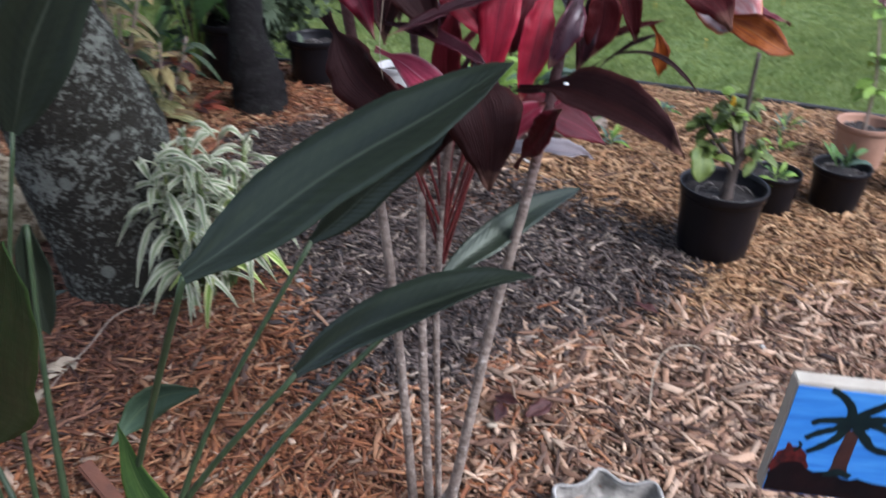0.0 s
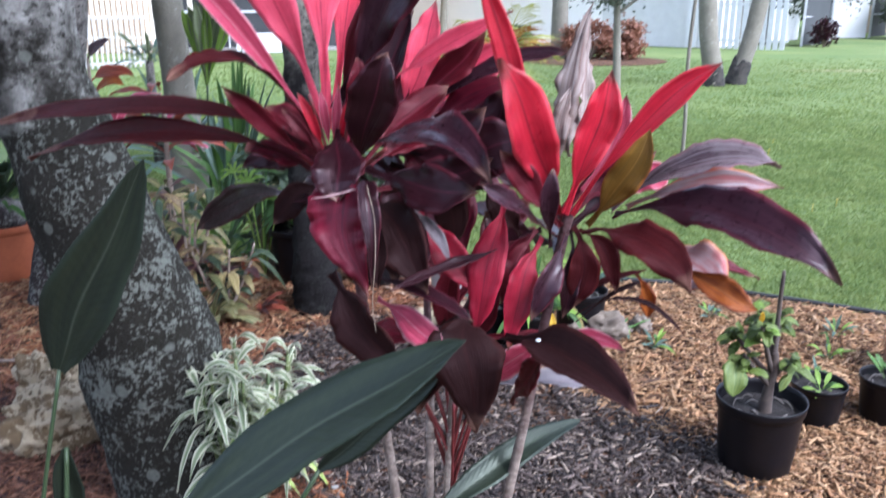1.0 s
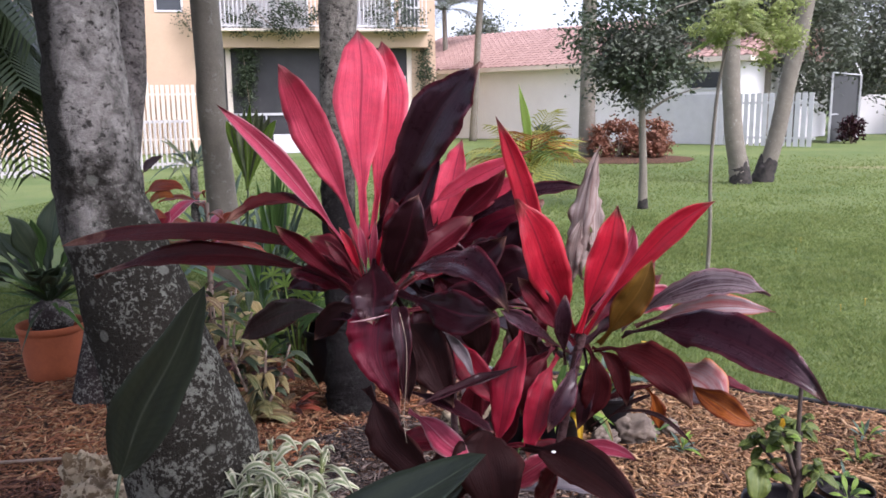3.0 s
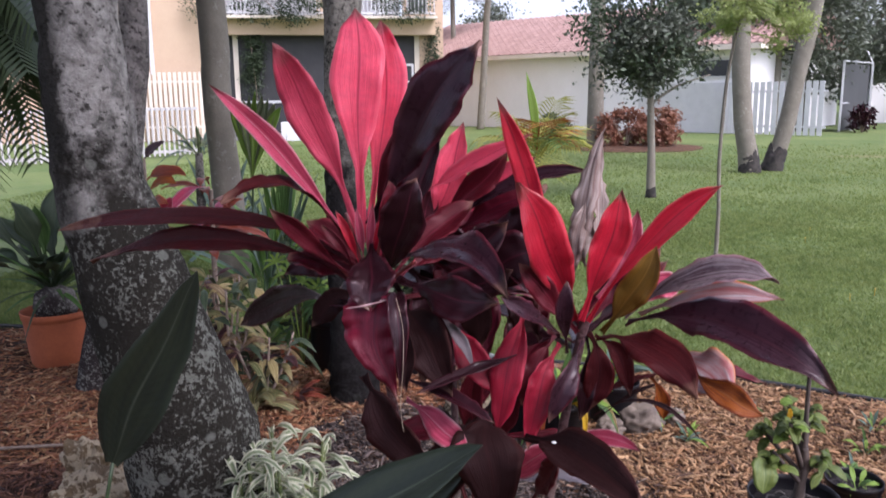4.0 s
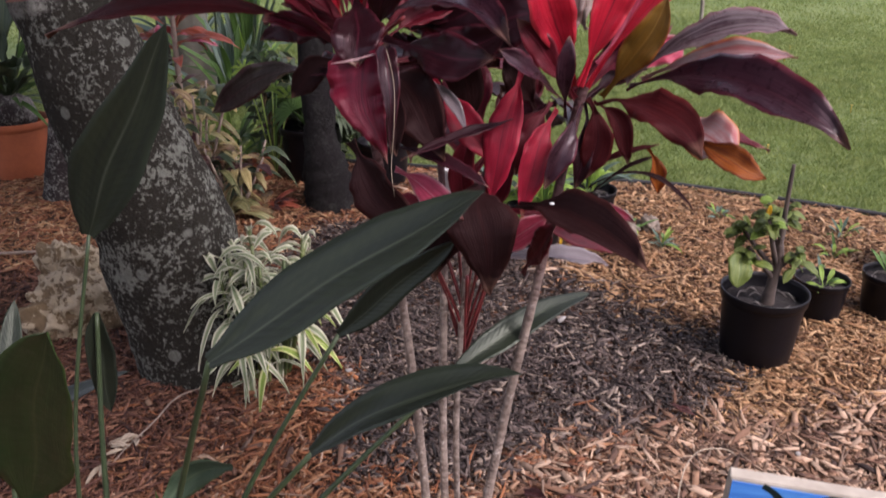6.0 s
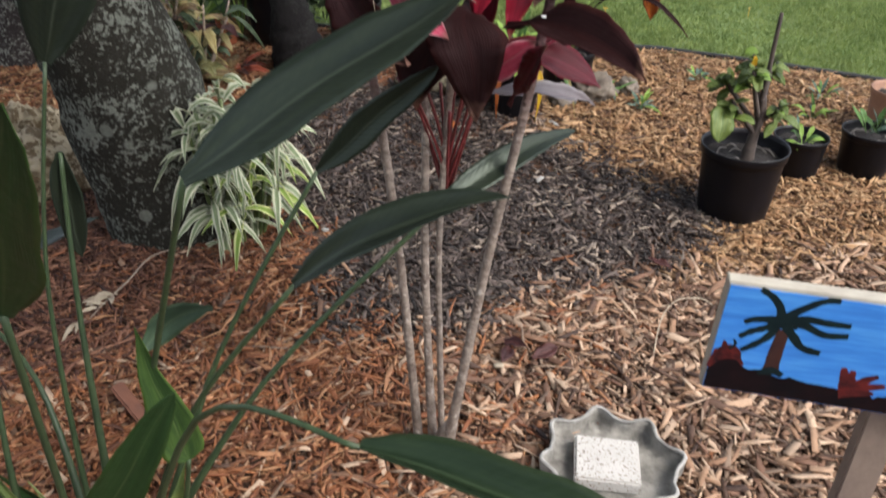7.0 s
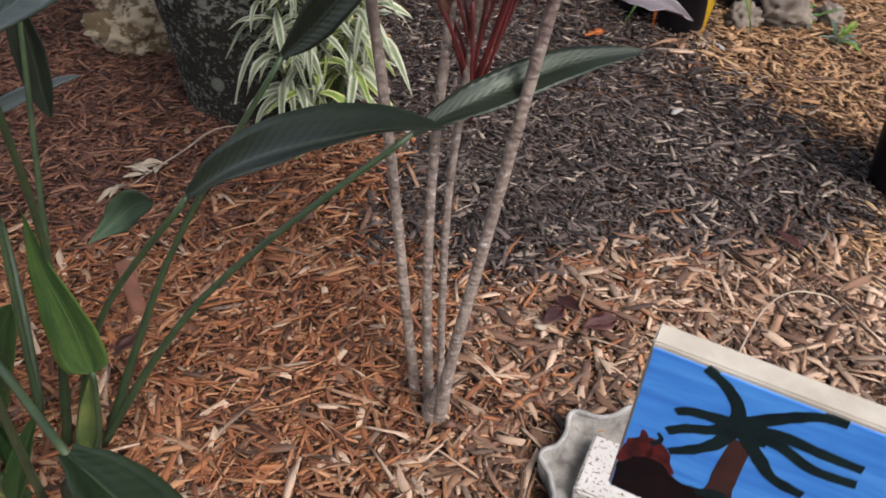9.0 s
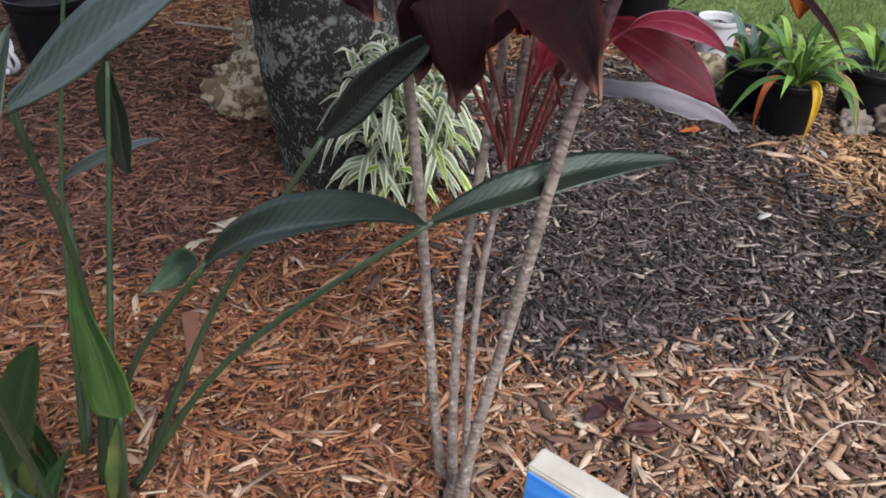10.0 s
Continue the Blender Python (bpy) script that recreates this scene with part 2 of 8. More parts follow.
ORANGE = leaf_material("orange dying leaf", (0.44, 0.13, 0.016), (0.22, 0.055, 0.02), (0.4, 0.16, 0.05), (0.22, 0.04, 0.02), 0.45, 8, 0.35)
DRIED = leaf_material("dried white leaf", (0.64, 0.565, 0.51), (0.20, 0.115, 0.095), (0.42, 0.33, 0.30), (0.27, 0.15, 0.12), 0.6, 5, 0.3, mottle=0.9, margin=0.43)
CREASE = plain("pale leaf crease", (0.50, 0.36, 0.36), (0.36, 0.18, 0.19), 60, 0.5, 0.2)
GREYLEAF = leaf_material("grey leaf underside", (0.22, 0.195, 0.20), (0.13, 0.105, 0.115), (0.22, 0.16, 0.17), (0.30, 0.265, 0.27), 0.4, 9, 0.15, mottle=1.2)
# bird of paradise
STREL = leaf_material("dark green leathery leaf", (0.0175, 0.0235, 0.0145), (0.0115, 0.0155, 0.0115), (0.042, 0.052, 0.036), (0.02, 0.028, 0.02), 0.36, 4, 0.06, veins=135.0, spec=0.3)
STREL_LIME = leaf_material("young green leaf", (0.085, 0.15, 0.04), (0.045, 0.09, 0.03), (0.12, 0.18, 0.06), (0.12, 0.19, 0.04), 0.4, 4, 0.5, spec=0.3)
STREL_DEEP = leaf_material("deep green leaf", (0.018, 0.031, 0.014), (0.012, 0.022, 0.011), (0.05, 0.07, 0.04), (0.024, 0.036, 0.018), 0.4, 4, 0.08, veins=135.0, spec=0.25)
STREL_FRESH = leaf_material("fresh green leaf", (0.028, 0.062, 0.02), (0.02, 0.046, 0.016), (0.06, 0.09, 0.035), (0.04, 0.075, 0.02), 0.36, 4, 0.25, spec=0.35)
STREL_PALE = leaf_material("pale green leaf underside", (0.075, 0.115, 0.07), (0.055, 0.09, 0.055), (0.12, 0.16, 0.09), (0.08, 0.12, 0.06), 0.45, 4, 0.2, spec=0.3)
STALK = plain("green leaf stalk", (0.042, 0.064, 0.028), (0.026, 0.042, 0.021), 20, 0.42, 0.15, spec=0.3)
STALK_YELLOW = plain("yellow green leaf sheath", (0.15, 0.18, 0.05), (0.05, 0.09, 0.03), 14, 0.45, 0.15)
# other plants
VARIEGATED = leaf_material("cream edged green leaf", (0.155, 0.22, 0.10), (0.30, 0.35, 0.20), (0.26, 0.32, 0.16), (0.66, 0.66, 0.49), 0.4, 5, 0.3, margin=0.16)
VARIEGATED_LIME = leaf_material("lime edged leaf", (0.20, 0.32, 0.05), (0.30, 0.42, 0.08), (0.3, 0.4, 0.1), (0.70, 0.72, 0.34), 0.4, 5, 0.35, margin=0.2)
GREEN = leaf_material("green leaf", (0.06, 0.13, 0.03), (0.09, 0.17, 0.04), (0.14, 0.22, 0.08), (0.07, 0.14, 0.03), 0.4, 6, 0.3)
LIME = leaf_material("lime green leaf", (0.20, 0.34, 0.05), (0.28, 0.42, 0.08), (0.3, 0.4, 0.12), (0.3, 0.42, 0.1), 0.42, 6, 0.4)
PALELIME = leaf_material("pale yellow green leaf", (0.30, 0.38, 0.10), (0.36, 0.42, 0.16), (0.4, 0.45, 0.2), (0.36, 0.42, 0.16), 0.45, 6, 0.45)
SHRUBLEAF = leaf_material("olive green leaf", (0.075, 0.115, 0.022), (0.12, 0.155, 0.03), (0.16, 0.2, 0.06), (0.08, 0.12, 0.025), 0.42, 5, 0.3)
YELLIME = leaf_material("yellow green palm leaf", (0.26, 0.27, 0.035), (0.32, 0.31, 0.06), (0.36, 0.34, 0.1), (0.30, 0.30, 0.06), 0.45, 6, 0.4)
YELLOW = leaf_material("yellow dying leaf", (0.62, 0.40, 0.02), (0.5, 0.3, 0.02), (0.5, 0.35, 0.05), (0.55, 0.35, 0.03), 0.45, 5, 0.3)
FARLEAF = leaf_material("dark tree leaf", (0.035, 0.055, 0.028), (0.055, 0.075, 0.04), (0.08, 0.1, 0.05), (0.05, 0.07, 0.03), 0.45, 4, 0.2)
# distance haze is mixed into this paler, greyer leaf colour
HAZELEAF = leaf_material("grey green leaf paled for haze", (0.075, 0.09, 0.062), (0.11, 0.125, 0.09), (0.12, 0.14, 0.1), (0.09, 0.11, 0.075), 0.5, 4, 0.25)
BLUEGREEN = leaf_material("blue green leaf", (0.06, 0.10, 0.075), (0.09, 0.14, 0.10), (0.15, 0.2, 0.14), (0.1, 0.14, 0.1), 0.42, 6, 0.2)
PALEGREEN = leaf_material("pale grey green leaf", (0.15, 0.19, 0.09), (0.22, 0.25, 0.15), (0.28, 0.30, 0.18), (0.20, 0.23, 0.12), 0.45, 6, 0.3)
CROTON = leaf_material("bronze croton leaf", (0.07, 0.045, 0.022), (0.20, 0.14, 0.06), (0.50, 0.40, 0.20), (0.22, 0.10, 0.045), 0.36, 4, 0.25)
CREAM = leaf_material("cream and green striped leaf", (0.06, 0.08, 0.025), (0.24, 0.205, 0.09), (0.40, 0.35, 0.18), (0.20, 0.16, 0.07), 0.38, 5, 0.3)
CREAMY = leaf_material("pale yellow leaf", (0.42, 0.34, 0.15), (0.26, 0.21, 0.08), (0.5, 0.42, 0.22), (0.46, 0.37, 0.18), 0.4, 5, 0.3)
FALLEN = leaf_material("dry fallen leaf", (0.045, 0.012, 0.011), (0.022, 0.009, 0.008), (0.1, 0.04, 0.03), (0.09, 0.03, 0.02), 0.5, 6, 0.1)
BROMELIAD = leaf_material("orange red bromeliad leaf", (0.32, 0.07, 0.035), (0.18, 0.04, 0.02), (0.4, 0.12, 0.06), (0.4, 0.1, 0.05), 0.36, 6, 0.3)
HEDGE = leaf_material("copper hedge leaf", (0.29, 0.115, 0.075), (0.19, 0.10, 0.055), (0.4, 0.18, 0.1), (0.42, 0.18, 0.11), 0.4, 4, 0.3)
STRAW = plain("pale dry leaf", (0.36, 0.30, 0.22), (0.26, 0.20, 0.14), 20, 0.75, 0.2)
DARKTWIG = plain("brown shrub wood", (0.085, 0.062, 0.05), (0.035, 0.026, 0.022), 30, 0.8, 0.4)
TWIG = plain("grey dry twig", (0.28, 0.22, 0.17), (0.18, 0.13, 0.10), 30, 0.8, 0.3)
# wood, stone, pots
POT = plain("black plastic", (0.0035, 0.003, 0.004), (0.006, 0.005, 0.007), 12, 0.42, 0.12, spec=0.25)
TERRACOTTA = plain("terracotta", (0.38, 0.105, 0.038), (0.29, 0.08, 0.032), 9, 0.72, 0.2)
CLAY = plain("pale clay", (0.36, 0.20, 0.13), (0.28, 0.15, 0.10), 12, 0.75, 0.2)
SOIL = plain("dark potting soil", (0.012, 0.009, 0.008), (0.03, 0.024, 0.021), 45, 0.95, 0.9, 120, dist=0.01)
ROOT = plain("pale dry root", (0.20, 0.18, 0.165), (0.10, 0.085, 0.075), 40, 0.85, 0.3)
CONCRETE = plain("weathered concrete", (0.38, 0.36, 0.33), (0.17, 0.16, 0.145), 17, 0.85, 0.6, 95)
TRAYSTONE = plain("stained tray concrete", (0.31, 0.29, 0.255), (0.10, 0.09, 0.078), 21, 0.9, 0.8, 110)
POSTWOOD = plain("grey brown wooden stake", (0.24, 0.18, 0.14), (0.17, 0.125, 0.10), 14, 0.7, 0.3)
RAWWOOD = plain("bare whitish wood edge", (0.44, 0.40, 0.33), (0.34, 0.30, 0.24), 20, 0.7, 0.3)
EDGING = plain("black plastic edging", (0.012, 0.012, 0.013), (0.02, 0.02, 0.02), 9, 0.55, 0.1)
STEMWOOD = Nodes("grey ringed stem")
n = STEMWOOD
p = n.pos()
sx = n.t.nodes.new("ShaderNodeSeparateXYZ")
n.link(p, sx.inputs[0])
rings = n.math("SINE", n.math("ADD", n.math("MULTIPLY", sx.outputs["Z"], 430.0), n.math("MULTIPLY", n.noise(18, 4, 0.7, p), 26.0)))
col = n.mix(n.ramp(n.noise(34, 6, 0.7, p), (0.35, (0, 0, 0)), (0.65, (1, 1, 1))), (0.115, 0.085, 0.068), (0.30, 0.245, 0.20))
col = n.mix(n.ramp(n.noise(55, 5, 0.75, p), (0.58, (0, 0, 0)), (0.66, (1, 1, 1))), col, (0.46, 0.41, 0.36))
col = n.mix(n.math("MULTIPLY", n.math("ADD", rings, 1.0), 0.12), col, (0.09, 0.06, 0.05))
col = n.mix(n.ramp(sx.outputs["Z"], (0.70, (0, 0, 0)), (0.88, (1, 1, 1))), col, (0.06, 0.022, 0.022))
n.colour(col)
n.set(Roughness=0.75)
n.bump(n.math("ADD", rings, n.math("MULTIPLY", n.noise(90, 5, 0.7, p), 3.0)), 0.4, 0.002)
STEMWOOD = n.m
REDSTEM = plain("red young stem", (0.17, 0.022, 0.024), (0.07, 0.016, 0.014), 25, 0.5, 0.2)


def bark(name, dark, grey, lichen, cover, scale=9.0):
    """Bark with patches of pale lichen."""
    n = Nodes(name)
    p = n.pos()
    wob = n.add("VectorMath")
    wob.operation = "ADD"
    nz = n.add("TexNoise", Scale=16.0, Detail=4.0)
    n.link(p, nz.inputs["Vector"])
    n.link(p, wob.inputs[0])
    half = n.add("VectorMath")
    half.operation = "SCALE"
    n.link(nz.outputs["Color"], half.inputs[0])
    half.inputs["Scale"].default_value = 0.05
    n.link(half.outputs[0], wob.inputs[1])
    base = n.mix(n.noise(6, 5, 0.65, p), dark, grey)
    big = n.noise(scale, 6, 0.7, p)
    cell = n.add("TexVoronoi", Scale=scale * 1.7)
    n.link(wob.outputs[0], cell.inputs["Vector"])
    fine = n.noise(70, 6, 0.75, p)
    mid = n.noise(scale * 3.4, 4, 0.65, wob.outputs[0])
    score = n.math("ADD", n.math("ADD", n.math("MULTIPLY", big, 0.5), n.math("MULTIPLY", mid, 0.95)), n.math("MULTIPLY", fine, 0.30))
    score = n.math("SUBTRACT", score, n.math("MULTIPLY", cell.outputs["Distance"], 0.22))
    mask = n.ramp(score, (cover + 0.53, (0, 0, 0)), (cover + 0.60, (1, 1, 1)))
    col = n.mix(mask, base, n.mix(n.noise(24, 4, 0.6, p), lichen, tuple(0.6 * c for c in lichen)))
    n.colour(n.mix(0.5, col, n.mix(fine, (0.3, 0.3, 0.3), (1.35, 1.35, 1.35)), "MULTIPLY"))
    n.set(Roughness=0.9)
    n.bump(n.math("ADD", n.math("MULTIPLY", fine, 0.6), n.math("ADD", n.math("MULTIPLY", mask, 0.4), mid)), 0.6, 0.012)
    return n.m


def old_bark(name, split, soft, pale, black, lichen, shade_side=0.0):
    """An old trunk: pale speckled bark above, black bark with lichen rosettes below, shade painted black on its -x
    side.
    """
    n = Nodes(name)
    p = n.pos()
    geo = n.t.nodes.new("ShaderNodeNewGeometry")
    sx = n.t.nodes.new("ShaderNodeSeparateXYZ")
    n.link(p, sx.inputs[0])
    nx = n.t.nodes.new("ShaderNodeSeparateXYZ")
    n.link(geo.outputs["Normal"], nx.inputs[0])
    big = n.noise(5.0, 5, 0.65, p)
    mid = n.noise(17.0, 6, 0.72, p, 0.6)
    fine = n.noise(75.0, 6, 0.75, p)
    flat = n.t.nodes.new("ShaderNodeMapping")
    flat.inputs["Scale"].default_value = (44, 44, 58)
    n.link(p, flat.inputs["Vector"])
    fleck = n.noise(1.0, 5, 0.7, flat.outputs[0])
    light = n.mix(n.ramp(mid, (0.36, (0, 0, 0)), (0.62, (1, 1, 1))), tuple(0.34 * c for c in pale), pale)
    light = n.mix(n.ramp(n.math("ADD", n.math("MULTIPLY", fleck, 0.75), n.math("MULTIPLY", big, 0.25)), (0.395, (0.9, 0.9, 0.9)), (0.475, (0, 0, 0))), light, tuple(1.6 * c for c in black))
    grit = n.noise(40.0, 5, 0.7, p)
    patch = n.noise(78.0, 5, 0.7, p, 0.3)
    ros = n.ramp(n.math("ADD", n.math("MULTIPLY", patch, 0.5), n.math("MULTIPLY", n.math("ADD", big, mid), 0.25)), (0.51, (0, 0, 0)), (0.55, (1, 1, 1)))
    disc = n.add("TexVoronoi", Scale=7.5, Randomness=1.0)
    n.link(p, disc.inputs["Vector"])
    ros = n.math("MAXIMUM", ros, n.ramp(n.math("ADD", disc.outputs["Distance"], n.math("MULTIPLY", grit, 0.12)), (0.19, (0.85, 0.85, 0.85)), (0.225, (0, 0, 0))))
    low = n.mix(n.noise(9, 5, 0.7, p), black, tuple(2.6 * c for c in black))
    low = n.mix(ros, low, n.mix(grit, tuple(0.45 * c for c in lichen), tuple(1.25 * c for c in lichen)))
    up = n.math("ADD", sx.outputs["Z"], n.math("MULTIPLY", n.math("SUBTRACT", big, 0.5), 1.1))
    up = n.math("DIVIDE", n.math("SUBTRACT", up, split - soft), 2 * soft, True)
    col = n.mix(up, low, light)
    if shade_side:
        # blackens skin facing -x: the upper trunk's shaded side, put into the colour
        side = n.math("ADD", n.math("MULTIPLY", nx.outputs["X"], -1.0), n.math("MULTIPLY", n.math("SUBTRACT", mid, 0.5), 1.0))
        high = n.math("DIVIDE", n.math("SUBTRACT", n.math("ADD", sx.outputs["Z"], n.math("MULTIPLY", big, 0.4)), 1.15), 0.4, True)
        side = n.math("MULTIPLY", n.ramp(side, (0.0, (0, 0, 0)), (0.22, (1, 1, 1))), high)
        col = n.mix(n.math("MULTIPLY", side, shade_side), col, black)
    n.colour(n.mix(0.55, col, n.mix(fine, (0.25, 0.25, 0.25), (1.4, 1.4, 1.4)), "MULTIPLY"))
    n.set(Roughness=0.95, Specular_IOR_Level=0.08)
    n.bump(n.math("ADD", n.math("MULTIPLY", fine, 0.7), n.math("ADD", fleck, mid)), 0.75, 0.016)
    return n.m


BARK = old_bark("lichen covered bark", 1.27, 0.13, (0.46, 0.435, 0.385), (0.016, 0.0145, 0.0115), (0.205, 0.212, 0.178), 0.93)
BARK_DARK = old_bark("mottled grey bark", 0.55, 0.25, (0.34, 0.31, 0.28), (0.022, 0.018, 0.017), (0.24, 0.24, 0.21))
BARK_BLACK = old_bark("black bark, grey higher up", 1.2, 0.22, (0.37, 0.345, 0.29), (0.008, 0.007, 0.007), (0.03, 0.03, 0.027))
PALMBARK = bark("grey palm trunk", (0.115, 0.102, 0.078), (0.255, 0.232, 0.185), (0.34, 0.325, 0.27), 0.36, 6.0)
ROCK = bark("tan limestone", (0.04, 0.025, 0.013), (0.28, 0.195, 0.10), (0.54, 0.44, 0.29), 0.17, 8.0)
COLLAR = plain("black fibrous palm base", (0.012, 0.011, 0.010), (0.055, 0.047, 0.04), 9, 0.95, 0.6, 40)
BROWNSTONE = plain("dark brown stone", (0.19, 0.155, 0.12), (0.08, 0.06, 0.048), 12, 0.9, 0.6, 70)

# painted sign
n = Nodes("blue painted board")
p = n.pos()
st = n.t.nodes.new("ShaderNodeMapping")
st.inputs["Scale"].default_value = (3, 3, 26)
n.link(p, st.inputs["Vector"])
brush = n.noise(4.0, 5, 0.6, st.outputs[0])
n.colour(n.ramp(brush, (0.3, (0.03, 0.15, 0.50)), (0.5, (0.045, 0.21, 0.60)), (0.72, (0.085, 0.30, 0.68))))
n.set(Roughness=0.45)
n.bump(brush, 0.15, 0.002)
SKYPAINT = n.m
PALMPAINT = plain("dark green paint", (0.005, 0.011, 0.014), (0.009, 0.02, 0.02), 60, 0.45, 0.2, spec=0.15)
TRUNKPAINT = plain("brown paint", (0.055, 0.024, 0.02), (0.03, 0.014, 0.014), 60, 0.45, 0.2, spec=0.2)
HILLPAINT = plain("black and dark red paint", (0.004, 0.0035, 0.005), (0.012, 0.005, 0.006), 40, 0.5, 0.2, spec=0.15)
REDPAINT = plain("red paint", (0.13, 0.018, 0.016), (0.018, 0.007, 0.009), 70, 0.45, 0.2, spec=0.2)
SUNPAINT = plain("khaki paint", (0.30, 0.27, 0.10), (0.24, 0.22, 0.10), 50, 0.45, 0.2)
INK = plain("black paint", (0.006, 0.006, 0.008), (0.01, 0.01, 0.012), 50, 0.4, 0.1)

# buildings
STUCCO = plain("warm beige stucco", (0.54, 0.40, 0.275), (0.50, 0.365, 0.25), 1.2, 0.9, 0.3, 40)
STUCCO_PALE = plain("pale stucco", (0.84, 0.83, 0.83), (0.79, 0.78, 0.77), 1.0, 0.9, 0.3, 40)
TRIM = plain("cream trim", (0.72, 0.64, 0.54), (0.66, 0.58, 0.48), 2.0, 0.8, 0.2)
# white darkened in colour for the tree shade on the railing; also dims a pot
SHADED_WHITE = plain("white paint dimmed for shade", (0.44, 0.43, 0.42), (0.36, 0.35, 0.34), 3.0, 0.6, 0.1)
WHITE = plain("white paint", (0.62, 0.62, 0.62), (0.55, 0.55, 0.55), 3.0, 0.55, 0.1)
SCREEN = plain("dark insect screen", (0.022, 0.022, 0.024), (0.035, 0.034, 0.036), 2.0, 0.6, 0.1)
# plaster in a darker tone, so the patio's shade sits in the colour
INTERIOR = plain("patio plaster darkened for shade", (0.22, 0.19, 0.16), (0.18, 0.16, 0.14), 2.0, 0.9, 0.1)
ROOFTILE = Nodes("pink clay roof tile")
n = ROOFTILE
isl = n.t.nodes.new("ShaderNodeNewGeometry").outputs["Random Per Island"]
n.colour(n.mix(0.6, n.mix(isl, (0.30, 0.19, 0.16), (0.37, 0.245, 0.21)), n.mix(n.noise(3.0, 5, 0.7, n.pos()), (0.5, 0.5, 0.5), (1.25, 1.2, 1.15)), "MULTIPLY"))
n.set(Roughness=0.85)
ROOFTILE = n.m
GLASS = Nodes("window glass").set(Base_Color=(0.02, 0.025, 0.03, 1), Roughness=0.06, Specular_IOR_Level=0.8).m
METALWHITE = plain("white aluminium", (0.58, 0.59, 0.59), (0.5, 0.51, 0.52), 3, 0.4, 0.05)
FRAMEGREY = plain("weathered aluminium", (0.42, 0.43, 0.43), (0.36, 0.37, 0.37), 3, 0.45, 0.05)
MESHGREY = plain("grey pool screen", (0.05, 0.053, 0.055), (0.038, 0.04, 0.042), 0.8, 0.7, 0.1)

# grass and mulch
n = Nodes("lawn")
p = n.pos()
big = n.noise(0.35, 5, 0.6, p)
mid = n.noise(3.0, 5, 0.65, p)
fine = n.noise(26, 7, 0.8, p)
col = n.mix(n.ramp(big, (0.38, (0, 0, 0)), (0.62, (1, 1, 1))), (0.092, 0.14, 0.042), (0.145, 0.184, 0.06))
col = n.mix(n.ramp(mid, (0.5, (0, 0, 0)), (0.72, (0.7, 0.7, 0.7))), col, (0.15, 0.17, 0.07))
worn = n.t.nodes.new("ShaderNodeMapping")
worn.inputs["Location"].default_value = (-7.6 / 2.4, -19.2 / 0.7, 0)
worn.inputs["Scale"].default_value = (1 / 2.4, 1 / 0.7, 0)
n.link(p, worn.inputs["Vector"])
span = n.t.nodes.new("ShaderNodeVectorMath")
span.operation = "LENGTH"
n.link(worn.outputs[0], span.inputs[0])
col = n.mix(n.ramp(n.math("ADD", span.outputs["Value"], n.math("MULTIPLY", mid, 0.6)), (0.55, (0.55, 0.55, 0.55)), (1.5, (0, 0, 0))), col, (0.30, 0.24, 0.14))
n.colour(n.mix(0.35, col, n.mix(fine, (0.35, 0.35, 0.32), (1.5, 1.5, 1.4)), "MULTIPLY"))
n.set(Roughness=0.8, Specular_IOR_Level=0.2)
n.bump(fine, 0.5, 0.03)
LAWN = n.m
n = Nodes("grass blade")
isl = n.t.nodes.new("ShaderNodeNewGeometry").outputs["Random Per Island"]
mid = n.noise(2.0, 4, 0.6, n.pos())
col = n.mix(isl, (0.15, 0.21, 0.056), (0.24, 0.29, 0.092))
col = n.mix(n.ramp(mid, (0.45, (0, 0, 0)), (0.75, (0.6, 0.6, 0.6))), col, (0.22, 0.25, 0.08))
col = n.mix(n.ramp(n.noise(7.0, 5, 0.7, n.pos()), (0.42, (0.55, 0.55, 0.55)), (0.56, (0, 0, 0))), col, (0.07, 0.115, 0.03))
n.colour(col)
n.set(Roughness=0.55, Specular_IOR_Level=0.3)
tr = n.t.nodes.new("ShaderNodeBsdfTranslucent")
n.link(col, tr.inputs["Color"])
mx = n.t.nodes.new("ShaderNodeMixShader")
mx.inputs[0].default_value = 0.5
n.link(n.b.outputs[0], mx.inputs[1])
n.link(tr.outputs[0], mx.inputs[2])
n.link(mx.outputs[0], n.out.inputs["Surface"])
BLADE = n.m


def chip_material(name, *tones):
    """Wood chips: each of its own tone, with fibres."""
    n = Nodes(name)
    isl = n.t.nodes.new("ShaderNodeNewGeometry").outputs["Random Per Island"]
    k = len(tones) - 1
    col = n.ramp(isl, *[(i / k, c) for i, c in enumerate(tones)])
    fine = n.noise(220, 4, 0.7, n.pos())
    n.colour(n.mix(0.6, col, n.mix(fine, (0.35, 0.35, 0.35), (1.4, 1.4, 1.4)), "MULTIPLY"))
    n.set(Roughness=0.78, Specular_IOR_Level=0.35)
    n.bump(fine, 0.5, 0.002)
    return n.m


CHIP_ORANGE = chip_material("orange red mulch", (0.05, 0.019, 0.011), (0.19, 0.066, 0.025), (0.15, 0.058, 0.030), (0.31, 0.118, 0.045), (0.22, 0.088, 0.038), (0.40, 0.21, 0.105), (0.11, 0.040, 0.021))
CHIP_TAN = chip_material("tan mulch", (0.032, 0.018, 0.014), (0.22, 0.118, 0.068), (0.33, 0.20, 0.122), (0.48, 0.34, 0.235), (0.07, 0.04, 0.027), (0.17, 0.088, 0.054))
CHIP_AMBER = chip_material("amber mulch", (0.055, 0.027, 0.014), (0.25, 0.125, 0.055), (0.34, 0.19, 0.088), (0.45, 0.29, 0.155), (0.12, 0.058, 0.028))
